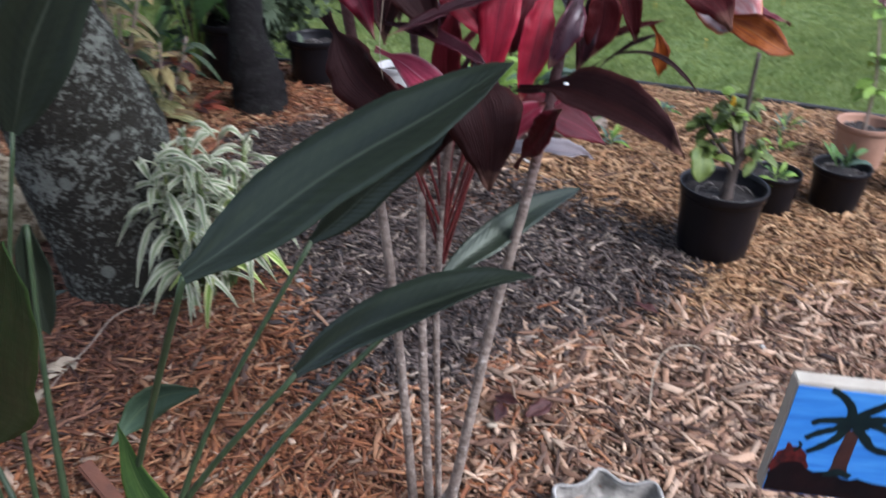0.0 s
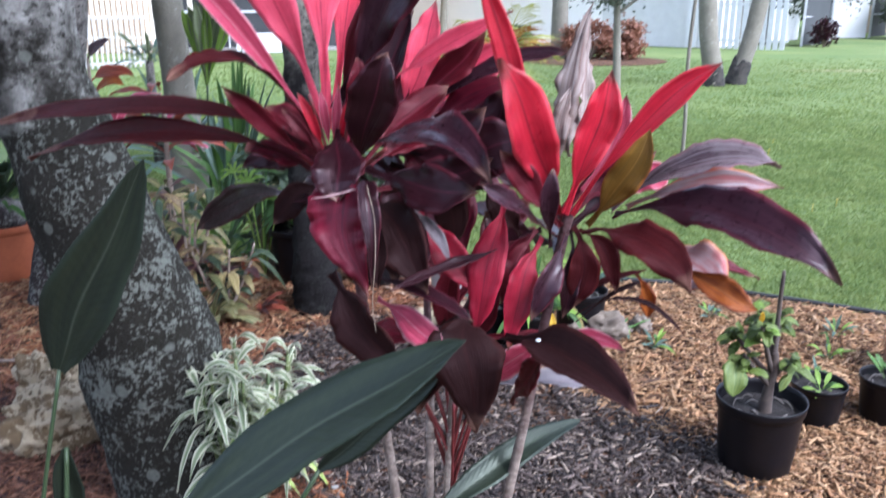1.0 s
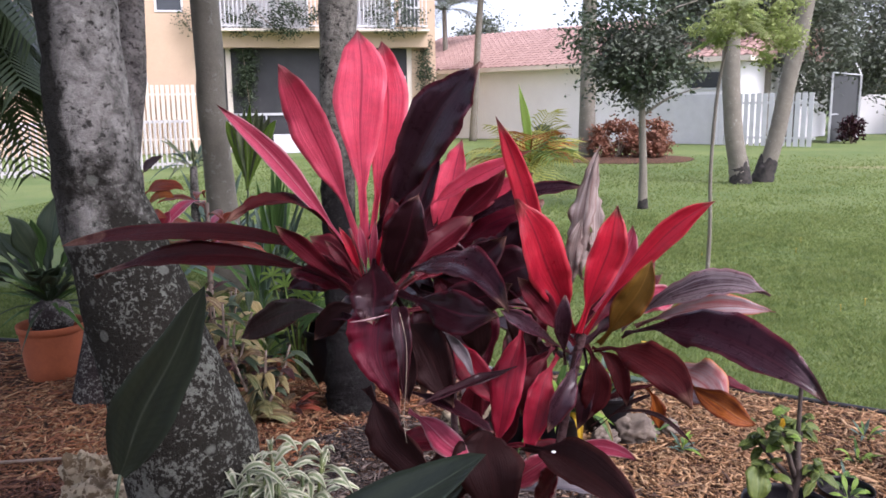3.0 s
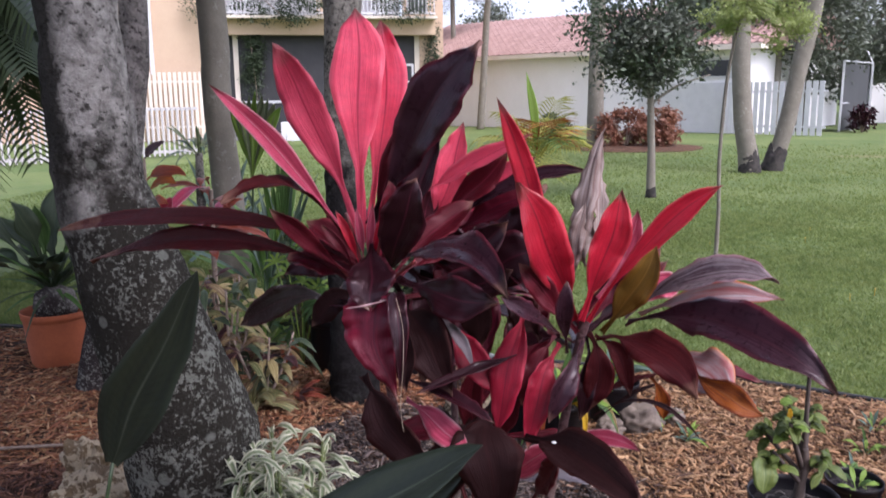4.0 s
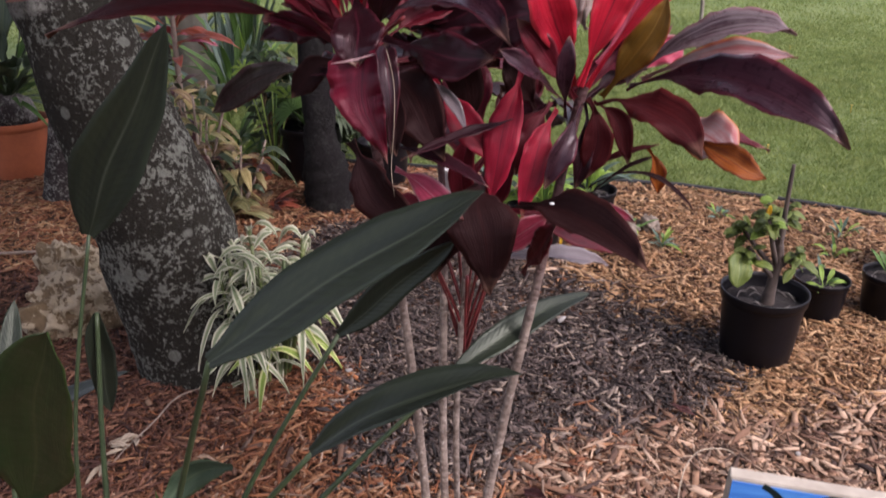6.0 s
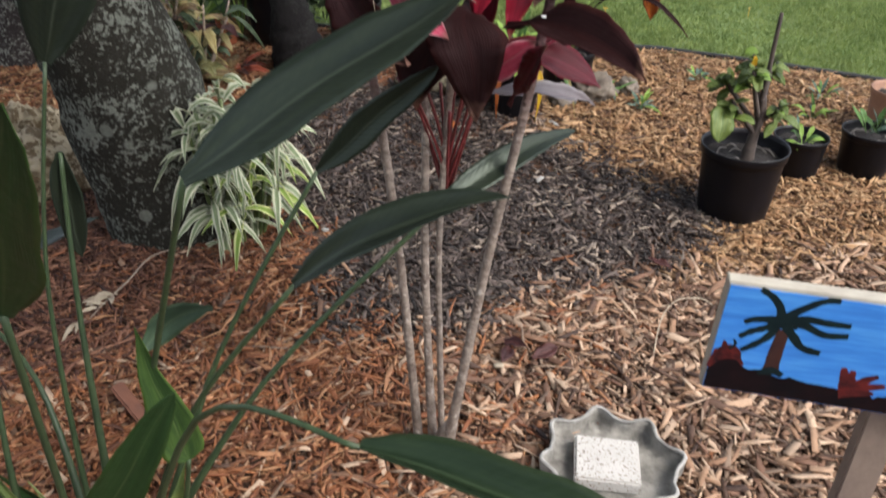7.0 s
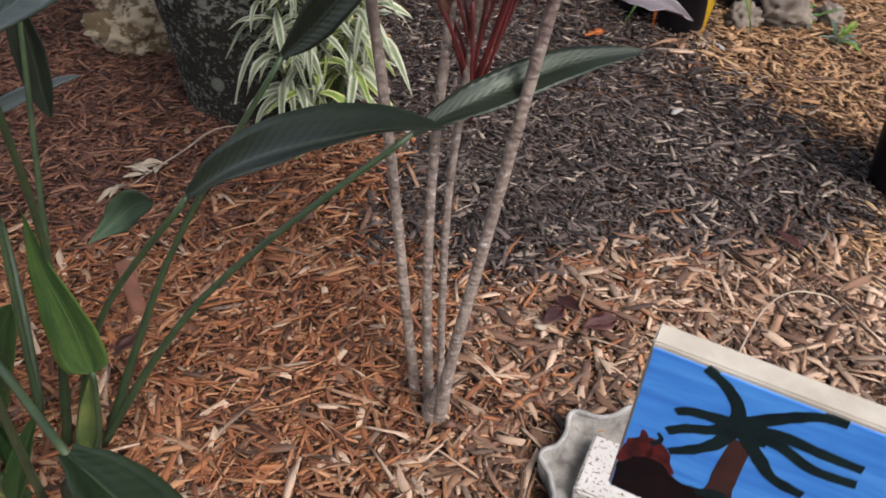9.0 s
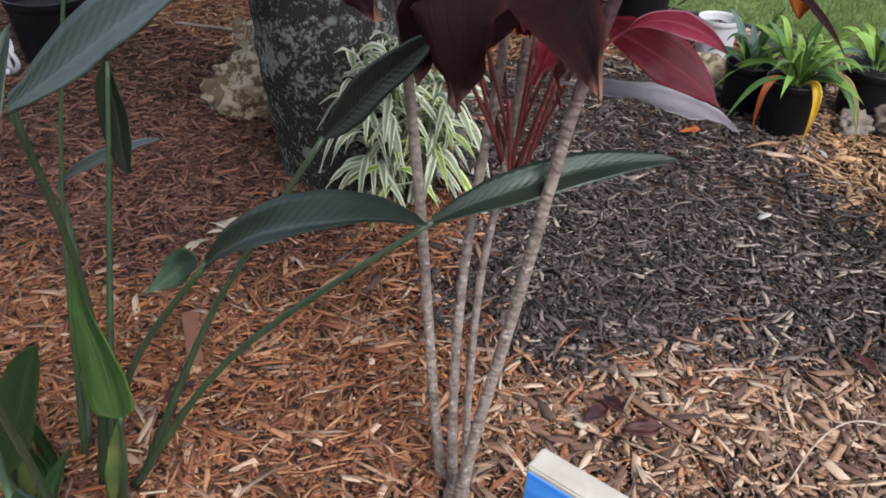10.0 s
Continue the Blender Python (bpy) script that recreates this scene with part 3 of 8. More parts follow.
CHIP_DARK = chip_material("dark grey mulch", (0.012, 0.009, 0.008), (0.033, 0.023, 0.0195), (0.072, 0.051, 0.043), (0.145, 0.11, 0.092), (0.046, 0.032, 0.027), (0.027, 0.0185, 0.016), (0.36, 0.285, 0.22))
CHIP_RUST = chip_material("rust mulch", (0.03, 0.014, 0.011), (0.10, 0.04, 0.025), (0.17, 0.073, 0.043), (0.27, 0.135, 0.08), (0.07, 0.03, 0.02))
n = Nodes("dark mulch soil")
p = n.pos()
bits = n.t.nodes.new("ShaderNodeTexVoronoi")
bits.inputs["Scale"].default_value = 46.0
n.link(p, bits.inputs["Vector"])
tone = n.t.nodes.new("ShaderNodeSeparateColor")
n.link(bits.outputs["Color"], tone.inputs[0])
soil = n.mix(n.noise(10, 5, 0.65, p), (0.03, 0.018, 0.012), (0.062, 0.036, 0.023))
chip = n.ramp(tone.outputs[0], (0.0, (0.05, 0.025, 0.015)), (0.5, (0.13, 0.06, 0.032)), (1.0, (0.27, 0.15, 0.085)))
n.colour(n.mix(n.ramp(tone.outputs[1], (0.45, (0, 0, 0)), (0.55, (0.8, 0.8, 0.8))), soil, chip))
n.set(Roughness=0.95, Specular_IOR_Level=0.2)
n.bump(n.math("ADD", bits.outputs["Distance"], n.noise(90, 5, 0.7, p)), 0.9, 0.01)
EARTH = n.m

# ---- ground ----
bm = bmesh.new()
bmesh.ops.create_grid(bm, x_segments=60, y_segments=60, size=900)
for v in bm.verts:
    v.co.z = -0.012
solo("ground", bm, LAWN, "mown green lawn reaching to the horizon", "lawn", kind="structure")


def bed_edge(x):
    """Where the mulch bed ends and the lawn begins."""
    if x < -1.0:
        return 4.45 + 0.12 * math.sin(x * 1.3)
    if x < 0.95:
        return 4.35 - 0.14 * (x + 1.0)
    if x < 2.1:
        return 4.08 - 0.36 * (x - 0.95) - 0.06 * (x - 0.95) ** 2
    return 3.60 - 0.42 * (x - 2.1)


def bed_height(x, y):
    fade = min(1.0, max(0.0, (bed_edge(x) - y) / 0.15))
    return fade * (0.012 * noise.noise(Vector((x * 1.7, y * 1.7, 0))) + 0.006 * noise.noise(Vector((x * 6, y * 6, 3))) + 0.004)


bm = bmesh.new()
cols = []
for i in range(121):
    x = -6 + 0.1 * i
    e = bed_edge(x)
    cols.append([bm.verts.new((x, -4.6 + (e + 4.6) * j / 70, bed_height(x, -4.6 + (e + 4.6) * j / 70))) for j in range(71)])
for a, b in zip(cols, cols[1:]):
    for j in range(70):
        bm.faces.new((a[j], b[j], b[j + 1], a[j + 1]))
solo("mulch_bed", bm, EARTH, "dark soil of the planting bed under wood mulch", "garden bed", kind="structure")

bm = bmesh.new()
pts = [(-6 + 0.12 * i, bed_edge(-6 + 0.12 * i) + 0.012, -0.006) for i in range(101)]
tube(bm, [(x, y, 0.012) for x, y, z in pts], [0.013] * len(pts), 8)
solo("lawn_edging", bm, EDGING, "black plastic edging strip between mulch and lawn", "edging", kind="structure")


# ---- leaves and other growing things ----
def leaf_mesh(bm, base, mid, tip, width, face="C", stalk=0.16, fold=0.22, wave=0.22, nl=16, na=6, seed=0.0, blunt=1.05, curl=0.0, thick=0.0008, peak=0.0):
    """A lance-shaped leaf along a bow from base by mid to tip: a narrow foot, a folded blade, wavy margins and some thickness."""
    base, mid, tip = Vector(base), Vector(mid), Vector(tip)
    ctl = 2 * mid - (base + tip) / 2
    if isinstance(face, str):
        face = {"C": Vector((0.0, -1.0, 0.35)), "U": Vector((0.0, -0.45, 1.0)), "D": Vector((0.1, -1.0, 0.0))}[face]
    face = Vector(face)
    uvl = bm.loops.layers.uv.verify()
    top, low = [], []
    for i in range(nl + 1):
        s = i / nl
        p = (1 - s) ** 2 * base + 2 * s * (1 - s) * ctl + s * s * tip
        d = (2 * (1 - s) * (ctl - base) + 2 * s * (tip - ctl)).normalized()
        side = d.cross(face)
        side = side.normalized() if side.length > 1e-4 else d.orthogonal().normalized()
        up = side.cross(d).normalized()
        if s < stalk:
            w = 0.15 + 0.08 * (1 - s / max(stalk, 1e-4)) ** 2
        else:
            x = (s - stalk) / (1 - stalk)
            w = math.sin(math.pi * min(1, x ** 0.84)) ** blunt if blunt < 1.1 else x ** 1.05 * (1 - x) ** 1.1 / 0.2254
            if peak:
                k = 1.12 * peak / (1 - peak)
                w = x ** k * (1 - x) ** 1.12 / (peak ** k * (1 - peak) ** 1.12)
            w = max(0.15 * (1 - x), w)
        p = p + side * width * 0.09 * math.sin(2.4 * math.pi * s + seed) * s * (1 - s) * 4 * 0.5
        tw = 0.5 * math.sin(seed * 3.1) * (s - 0.4)
        side, up = side * math.cos(tw) + up * math.sin(tw), up * math.cos(tw) - side * math.sin(tw)
        w *= (1 + 0.10 * noise.noise(Vector((s * 4.0, 7.0, seed)))) * width / 2
        if i == nl:
            w = width * 0.006
        a, b = [], []
        body = min(1.0, max(0.0, (s - stalk) * 6))
        lop = [1 + 0.13 * body * noise.noise(Vector((s * 6.0 + 3 * sg, 2.0, seed + 5 * sg))) for sg in (-1, 1)]
        for k in range(na + 1):
            u = k / na
            c = 2 * u - 1
            wide = w * lop[0 if c < 0 else 1]
            lift = fold * abs(c) ** 1.3 * w - curl * c * c * w * 0.6
            ripple = wave * width * abs(c) ** 2 * (0.5 * noise.noise(Vector((s * 5.0, c * 1.3, seed))) + 0.32 * body * noise.noise(Vector((s * 13.0, c * 0.9, seed + 9))))
            q = p + side * (c * wide) + up * (lift + ripple)
            a.append((bm.verts.new(q + up * thick / 2), (u, s)))
            b.append((bm.verts.new(q - up * thick / 2), (u, s)))
        top.append(a)
        low.append(b)

    def quad(*corners):
        f = bm.faces.new([c[0] for c in corners])
        for loop, c in zip(f.loops, corners):
            loop[uvl].uv = c[1]

    for i in range(nl):
        for k in range(na):
            quad(top[i][k], top[i][k + 1], top[i + 1][k + 1], top[i + 1][k])
            quad(low[i][k], low[i + 1][k], low[i + 1][k + 1], low[i][k + 1])
        quad(top[i][0], top[i + 1][0], low[i + 1][0], low[i][0])
        quad(top[i][na], low[i][na], low[i + 1][na], top[i + 1][na])


SEED = [0]
rng_leaf = random.Random(77)


def leaf(parent, material, base, mid, tip, width, face="C", label="", name="leaf", **more):
    SEED[0] += 1
    bm = bmesh.new()
    if parent.name == "cordyline":
        more = {"stalk": 0.15, "wave": 0.42, "nl": 26, "na": 8, "fold": 0.2 + 0.35 * rng_leaf.random(), "peak": 0.47 + 0.1 * rng_leaf.random(), **more}
    leaf_mesh(bm, base, mid, tip, width, face, seed=SEED[0] * 1.7, **more)
    return part(name, bm, material, parent, label)


def arch(base, az, el, length, sag):
    """Base, middle and tip of a leaf that leaves at az and el degrees and sags."""
    d = Vector((math.sin(radians(az)) * math.cos(radians(el)), math.cos(radians(az)) * math.cos(radians(el)), math.sin(radians(el))))
    base = Vector(base)
    mid = base + d * length * 0.52 - Vector((0, 0, sag * length * 0.22))
    tip = base + d * length - Vector((0, 0, sag * length))
    return base, mid, tip


def clump(name, at, label, category, material, count, length, width, el=(30, 80), sag=(0.1, 0.6), z0=0.02, spread=0.02, rng=None, group="", leaf_name="leaf", **more):
    """A tuft of arching leaves from one foot."""
    rng = rng or random.Random(hash_of(name, at))
    t = thing(name, at, label, category, group)
    for i in range(count):
        az = 360 * i / count * 2.4 + rng.uniform(-25, 25)
        m = material if not isinstance(material, tuple) else rng.choice(material)
        b = (at[0] + rng.uniform(-spread, spread), at[1] + rng.uniform(-spread, spread), at[2] + z0)
        leaf(t, m, *arch(b, az, rng.uniform(*el), length * rng.uniform(0.7, 1.1), rng.uniform(*sag)), width * rng.uniform(0.8, 1.15), "U", name=leaf_name, **more)
    return t


def hash_of(name, at):
    return sum(ord(c) * (i + 1) for i, c in enumerate(name)) + int(abs(at[0]) * 997) + int(abs(at[1]) * 499)


def frond(bm, base, az, el, length, sag, leaflet=0.3, pairs=26, width=0.022, droop=0.5, rng=random):
    """A feather palm frond: a rib with two rows of hanging leaflets."""
    b, m, t = arch(base, az, el, length, sag)
    ctl = 2 * m - (b + t) / 2
    pts = [(1 - s) ** 2 * b + 2 * s * (1 - s) * ctl + s * s * t for s in (i / 10 for i in range(11))]
    tube(bm, pts, [0.012 * length * (1 - 0.8 * i / 10) for i in range(11)], 5)
    for i in range(pairs):
        s = 0.18 + 0.82 * i / pairs
        p = (1 - s) ** 2 * b + 2 * s * (1 - s) * ctl + s * s * t
        d = (2 * (1 - s) * (ctl - b) + 2 * s * (t - ctl)).normalized()
        side = d.cross(Vector((0, 0, 1))).normalized()
        ln = leaflet * (0.55 + 0.9 * math.sin(math.pi * min(1, 0.12 + s * 0.85)))
        for sg in (-1, 1):
            way = (side * sg + d * 0.55 + Vector((0, 0, 0.15))).normalized()
            e1 = p + way * ln * 0.5 - Vector((0, 0, droop * ln * 0.12))
            e2 = p + way * ln * rng.uniform(0.85, 1.05) - Vector((0, 0, droop * ln * rng.uniform(0.4, 0.8)))
            n2 = d * width / 2
            a = [bm.verts.new(q) for q in (p - n2 * 0.5, p + n2 * 0.5, e1 + n2, e1 - n2, e2)]
            bm.faces.new((a[0], a[1], a[2], a[3]))
            bm.faces.new((a[3], a[2], a[4]))


def fan_leaf(parent, material, base, hub, radius, face, lobes=11, spread=200, name="fan_leaf"):
    """A fan palm leaf: a stalk and a wheel of narrow pointed segments."""
    bm = bmesh.new()
    base, hub, f = Vector(base), Vector(hub), Vector(face).normalized()
    tube(bm, [base, (base + hub) / 2 + Vector((0, 0, 0.02)), hub], [0.006, 0.005, 0.004], 6)
    out = (hub - base)
    out = (out - f * out.dot(f)).normalized()
    side = f.cross(out)
    for i in range(lobes):
        a = radians(-spread / 2 + spread * i / (lobes - 1))
        d = out * math.cos(a) + side * math.sin(a)
        tip = hub + d * radius - Vector((0, 0, radius * 0.25))
        leaf_mesh(bm, hub, hub + d * radius * 0.55, tip, radius * 0.2, f, stalk=0.0, fold=0.35, nl=6, na=4, seed=i)
    return part(name, bm, material, parent)


def trunk(name, pts, radii, material, label, category="tree", sides=18, rough=0.12, steps=6, group=""):
    t = thing(name, pts[0], label, category, group)
    bm = bmesh.new()
    tube(bm, pts, radii, sides, rough, seed=pts[0][0], steps=steps)
    part("trunk", bm, material, t)
    return t


def palm_top(t, at, count, length, rng, material, leaflet=0.45, pairs=30):
    """The crown of fronds on a trunk."""
    for i in range(count):
        bm = bmesh.new()
        frond(bm, at, 360 * i / count + rng.uniform(-12, 12), rng.uniform(10, 65), length * rng.uniform(0.85, 1.1), rng.uniform(0.25, 0.6), leaflet, pairs, 0.035, rng=rng)
        part("frond", bm, material, t, smooth=False)


def crown_of_leaves(t, centre, size, count, leaf_size, material, rng, name="crown", clumps=26, spread=0.0):
    """Many small leaves in uneven clumps."""
    hubs = []
    for _ in range(clumps):
        while True:
            q = Vector((rng.uniform(-1, 1), rng.uniform(-1, 1), rng.uniform(-1, 1)))
            if 0.15 < q.length < 1:
                break
        hubs.append((Vector(centre) + Vector((q.x * size[0], q.y * size[1], q.z * size[2])), rng.uniform(0.14, 0.34)))
    verts, faces = [], []
    for i in range(count):
        h, r = rng.choice(hubs)
        p = h + Vector((rng.gauss(0, 1), rng.gauss(0, 1), rng.gauss(0, 0.8))) * (spread or r * min(size) * 0.8)
        d = Vector((rng.gauss(0, 1), rng.gauss(0, 1), rng.gauss(-0.3, 0.7))).normalized()
        s = d.cross(Vector((rng.gauss(0, 1), rng.gauss(0, 1), rng.gauss(0, 1)))).normalized()
        ln = leaf_size * rng.uniform(0.6, 1.2)
        k = len(verts)
        verts += [p, p + d * ln * 0.5 + s * ln * 0.24, p + d * ln, p + d * ln * 0.5 - s * ln * 0.24]
        faces.append((k, k + 1, k + 2, k + 3))
    o = ORIGIN[t.name]
    me = raw_mesh(name, [v - o for v in verts], np.array(faces))
    uv = me.uv_layers.new(name="UVMap")
    uv.data.foreach_set("uv", np.tile(np.array([0.5, 0, 0.9, 0.5, 0.5, 1, 0.1, 0.5], np.float32), count))
    me.materials.append(material)
    ob = new(name, me)
    ORIGIN[ob.name] = o
    ob.parent = t
    return ob, hubs


# ---- red cordyline ----
cordyline = thing("cordyline", (-0.02, 1.17, 0.0), "tall cordyline with pink, red and dark purple leaves on bare stems", "plant")


def stem(pts, radii, material=STEMWOOD, sides=12):
    bm = bmesh.new()
    tube(bm, pts, [0.9 * r for r in radii], sides, 0.10, seed=pts[0][0] * 9, steps=14)
    part("stem", bm, material, cordyline)


stem([(-0.055, 1.19, -0.02), (-0.07, 1.17, 0.25), (-0.09, 1.165, 0.52), (-0.115, 1.165, 0.75), (-0.15, 1.165, 1.0), (-0.175, 1.16, 1.2)], [0.012, 0.0095, 0.009, 0.0085, 0.009, 0.011])
stem([(-0.022, 1.17, -0.02), (-0.035, 1.18, 0.25), (-0.045, 1.22, 0.5), (-0.05, 1.30, 0.75), (-0.07, 1.40, 1.0), (-0.08, 1.42, 1.18)], [0.012, 0.009, 0.0085, 0.008, 0.008, 0.009])
stem([(-0.005, 1.18, -0.02), (-0.012, 1.19, 0.25), (-0.018, 1.22, 0.46), (-0.012, 1.275, 0.66), (0.0, 1.28, 0.82)], [0.008, 0.007, 0.007, 0.007, 0.009])
stem([(0.0, 1.145, -0.02), (0.03, 1.13, 0.2), (0.075, 1.15, 0.5), (0.125, 1.14, 0.8), (0.165, 1.19, 1.02), (0.185, 1.2, 1.12)], [0.017, 0.011, 0.0095, 0.0088, 0.009, 0.010])
stem([(-0.015, 1.15, -0.02), (-0.005, 1.145, 0.05), (0.01, 1.14, 0.10)], [0.024, 0.02, 0.012])
# crown L
leaf(cordyline, PINK, (-0.192, 1.160, 1.244), (-0.194, 1.190, 1.478), (-0.204, 1.220, 1.628), 0.092, "C", peak=0.58, fold=0.12)
leaf(cordyline, PINK, (-0.186, 1.190, 1.248), (-0.161, 1.230, 1.467), (-0.169, 1.250, 1.611), 0.071, "C", peak=0.55)
leaf(cordyline, PINK, (-0.177, 1.200, 1.266), (-0.155, 1.220, 1.361), (-0.147, 1.240, 1.452), 0.040, "C")
leaf(cordyline, PINK, (-0.196, 1.160, 1.259), (-0.257, 1.140, 1.442), (-0.308, 1.100, 1.566), 0.069, "C", peak=0.55, fold=0.2)
leaf(cordyline, PINKPALE, (-0.207, 1.160, 1.244), (-0.288, 1.080, 1.389), (-0.373, 1.000, 1.505), 0.035, (0.3, -1.0, 0.5), fold=0.6)
leaf(cordyline, BROWN, (-0.214, 1.160, 1.239), (-0.280, 1.080, 1.345), (-0.365, 1.000, 1.330), 0.042, "U", fold=0.35)
leaf(cordyline, BROWN, (-0.193, 1.160, 1.195), (-0.518, 1.360, 1.254), (-1.011, 1.580, 1.183), 0.052, (0.0, -0.8, 0.65), peak=0.6)
leaf(cordyline, BROWN, (-0.194, 1.160, 1.166), (-0.489, 1.330, 1.211), (-0.908, 1.530, 1.125), 0.060, (0.0, -0.72, 0.8), peak=0.62)
leaf(cordyline, MAROON, (-0.194, 1.150, 1.178), (-0.258, 1.080, 1.260), (-0.299, 1.020, 1.321), 0.030, "C", fold=0.5)
leaf(cordyline, DARK, (-0.205, 1.200, 1.120), (-0.438, 1.520, 1.048), (-0.664, 1.780, 0.907), 0.075, (-0.1, -1.0, 0.45), peak=0.62, fold=0.15)
leaf(cordyline, SHEEN, (-0.172, 1.150, 1.274), (-0.076, 1.100, 1.438), (0.015, 1.080, 1.565), 0.092, "C", fold=0.3)
leaf(cordyline, MAROON, (-0.180, 1.170, 1.261), (-0.115, 1.130, 1.401), (-0.036, 1.120, 1.536), 0.043, (-0.5, -1.0, 0.2), fold=0.4)
leaf(cordyline, DARK, (-0.144, 1.140, 1.170), (-0.107, 1.070, 1.287), (-0.079, 1.060, 1.363), 0.070, "C")
leaf(cordyline, MAROON, (-0.159, 1.120, 1.194), (-0.129, 1.100, 1.291), (-0.130, 1.100, 1.355), 0.035, "C", fold=0.5)
leaf(cordyline, SHEEN, (-0.138, 1.140, 1.211), (-0.015, 1.020, 1.262), (0.066, 0.930, 1.211), 0.061, (0.1, -0.7, 0.8), peak=0.45)
leaf(cordyline, DARK, (-0.132, 1.160, 1.185), (-0.044, 1.100, 1.170), (0.044, 1.050, 1.175), 0.069, "C")
leaf(cordyline, CRIMSON, (-0.143, 1.045, 1.187), (-0.136, 1.010, 1.121), (-0.103, 0.990, 1.034), 0.104, (-0.1, -1.0, 0.1), label="crimson leaf creased over and hanging", peak=0.17, fold=0.1, stalk=0.0)
leaf(cordyline, DARK, (-0.110, 1.035, 1.189), (-0.099, 0.995, 1.145), (-0.097, 0.980, 1.052), 0.032, (0.3, -1.0, 0.1), peak=0.3, stalk=0.0)
leaf(cordyline, DARK, (-0.166, 1.130, 1.249), (-0.155, 1.060, 1.209), (-0.148, 1.032, 1.161), 0.075, (0.0, -0.8, 0.6), peak=0.6, stalk=0.0)
bm = bmesh.new()
tube(bm, [(-0.185, 1.020, 1.168), (-0.156, 1.020, 1.173), (-0.134, 1.020, 1.179), (-0.117, 1.022, 1.184)], [0.0008, 0.0017, 0.0014, 0.0006], 6, steps=4)
part("crease", bm, CREASE, cordyline, "pale creased fold of a leaf")
leaf(cordyline, PINKPALE, (-0.178, 1.150, 1.183), (-0.171, 1.130, 1.249), (-0.163, 1.130, 1.315), 0.014, (0.2, -1, 0.2), stalk=0.3, fold=0.6)
leaf(cordyline, RED, (-0.172, 1.150, 1.183), (-0.156, 1.130, 1.249), (-0.137, 1.130, 1.313), 0.016, (-0.3, -1, 0.2), stalk=0.3, fold=0.6)
leaf(cordyline, PINKPALE, (-0.184, 1.150, 1.183), (-0.184, 1.130, 1.250), (-0.191, 1.130, 1.306), 0.014, (0.4, -1, 0.2), stalk=0.3, fold=0.6)
leaf(cordyline, RED, (-0.188, 1.150, 1.183), (-0.200, 1.130, 1.250), (-0.226, 1.130, 1.302), 0.016, (0.2, -1, 0.2), stalk=0.3, fold=0.6)
leaf(cordyline, PINKPALE, (-0.168, 1.150, 1.183), (-0.148, 1.130, 1.235), (-0.117, 1.130, 1.286), 0.013, (0.1, -1, 0.2), stalk=0.3, fold=0.6)
leaf(cordyline, MAROON, (-0.193, 1.150, 1.180), (-0.215, 1.130, 1.236), (-0.251, 1.130, 1.279), 0.018, (0.2, -1, 0.2), stalk=0.3, fold=0.6)
leaf(cordyline, SHADELEAF, (-0.112, 1.120, 1.156), (-0.102, 1.060, 1.097), (-0.096, 1.030, 1.033), 0.032, "C")
leaf(cordyline, SHADELEAF, (-0.127, 1.150, 1.148), (-0.069, 1.080, 1.098), (-0.026, 1.050, 1.023), 0.075, "C", peak=0.4)
leaf(cordyline, CARMINE, (-0.056, 1.180, 1.119), (-0.008, 1.120, 1.072), (0.049, 1.100, 1.004), 0.048, (0.4, -1.0, 0.1))
leaf(cordyline, GREYLEAF, (-0.065, 1.170, 1.120), (-0.026, 1.115, 1.103), (0.004, 1.090, 1.053), 0.018, "C")
leaf(cordyline, DARK, (-0.117, 1.100, 1.034), (-0.032, 1.050, 1.020), (0.042, 1.020, 0.992), 0.030, "U")
leaf(cordyline, DARK, (0.083, 1.120, 1.075), (0.008, 1.060, 1.063), (-0.089, 1.020, 1.031), 0.021, "U")
leaf(cordyline, SHADELEAF, (-0.173, 1.080, 1.041), (-0.124, 1.040, 0.972), (-0.047, 1.000, 0.910), 0.082, (-0.2, -1.0, 0.1), peak=0.45)
leaf(cordyline, BROWN, (0.188, 1.170, 1.095), (0.205, 1.150, 1.046), (0.186, 1.140, 0.968), 0.05, (0.1, -1.0, 0.2))
leaf(cordyline, BROWN, (0.199, 1.190, 1.084), (0.236, 1.170, 1.058), (0.257, 1.160, 0.992), 0.034, (0.2, -1.0, 0.4))
leaf(cordyline, PINKPALE, (-0.112, 1.120, 0.986), (-0.053, 1.060, 0.971), (0.005, 1.020, 0.941), 0.045, (0.2, -1.0, 0.4))
# crown B, behind
leaf(cordyline, PINK, (-0.117, 1.420, 1.222), (-0.075, 1.430, 1.322), (-0.049, 1.450, 1.432), 0.070, "C")
leaf(cordyline, PINK, (-0.121, 1.380, 1.301), (-0.030, 1.360, 1.353), (0.089, 1.340, 1.415), 0.037, (0.2, -1.0, 0.6), fold=0.6)
leaf(cordyline, MAROON, (-0.114, 1.400, 1.236), (-0.024, 1.380, 1.305), (0.042, 1.380, 1.383), 0.049, "C")
leaf(cordyline, PINK, (-0.070, 1.430, 1.223), (0.014, 1.440, 1.305), (0.093, 1.450, 1.364), 0.064, (0.2, -1.0, 0.4))
leaf(cordyline, SHEEN, (-0.092, 1.400, 1.217), (0.046, 1.360, 1.317), (0.189, 1.340, 1.347), 0.035, (0.0, -0.8, 0.8), peak=0.55)
leaf(cordyline, CRIMSON, (-0.081, 1.420, 1.210), (0.011, 1.400, 1.265), (0.078, 1.400, 1.297), 0.056, "C")
leaf(cordyline, DARK, (0.031, 1.380, 1.103), (0.056, 1.350, 1.204), (0.080, 1.350, 1.289), 0.113, "C", fold=0.1)
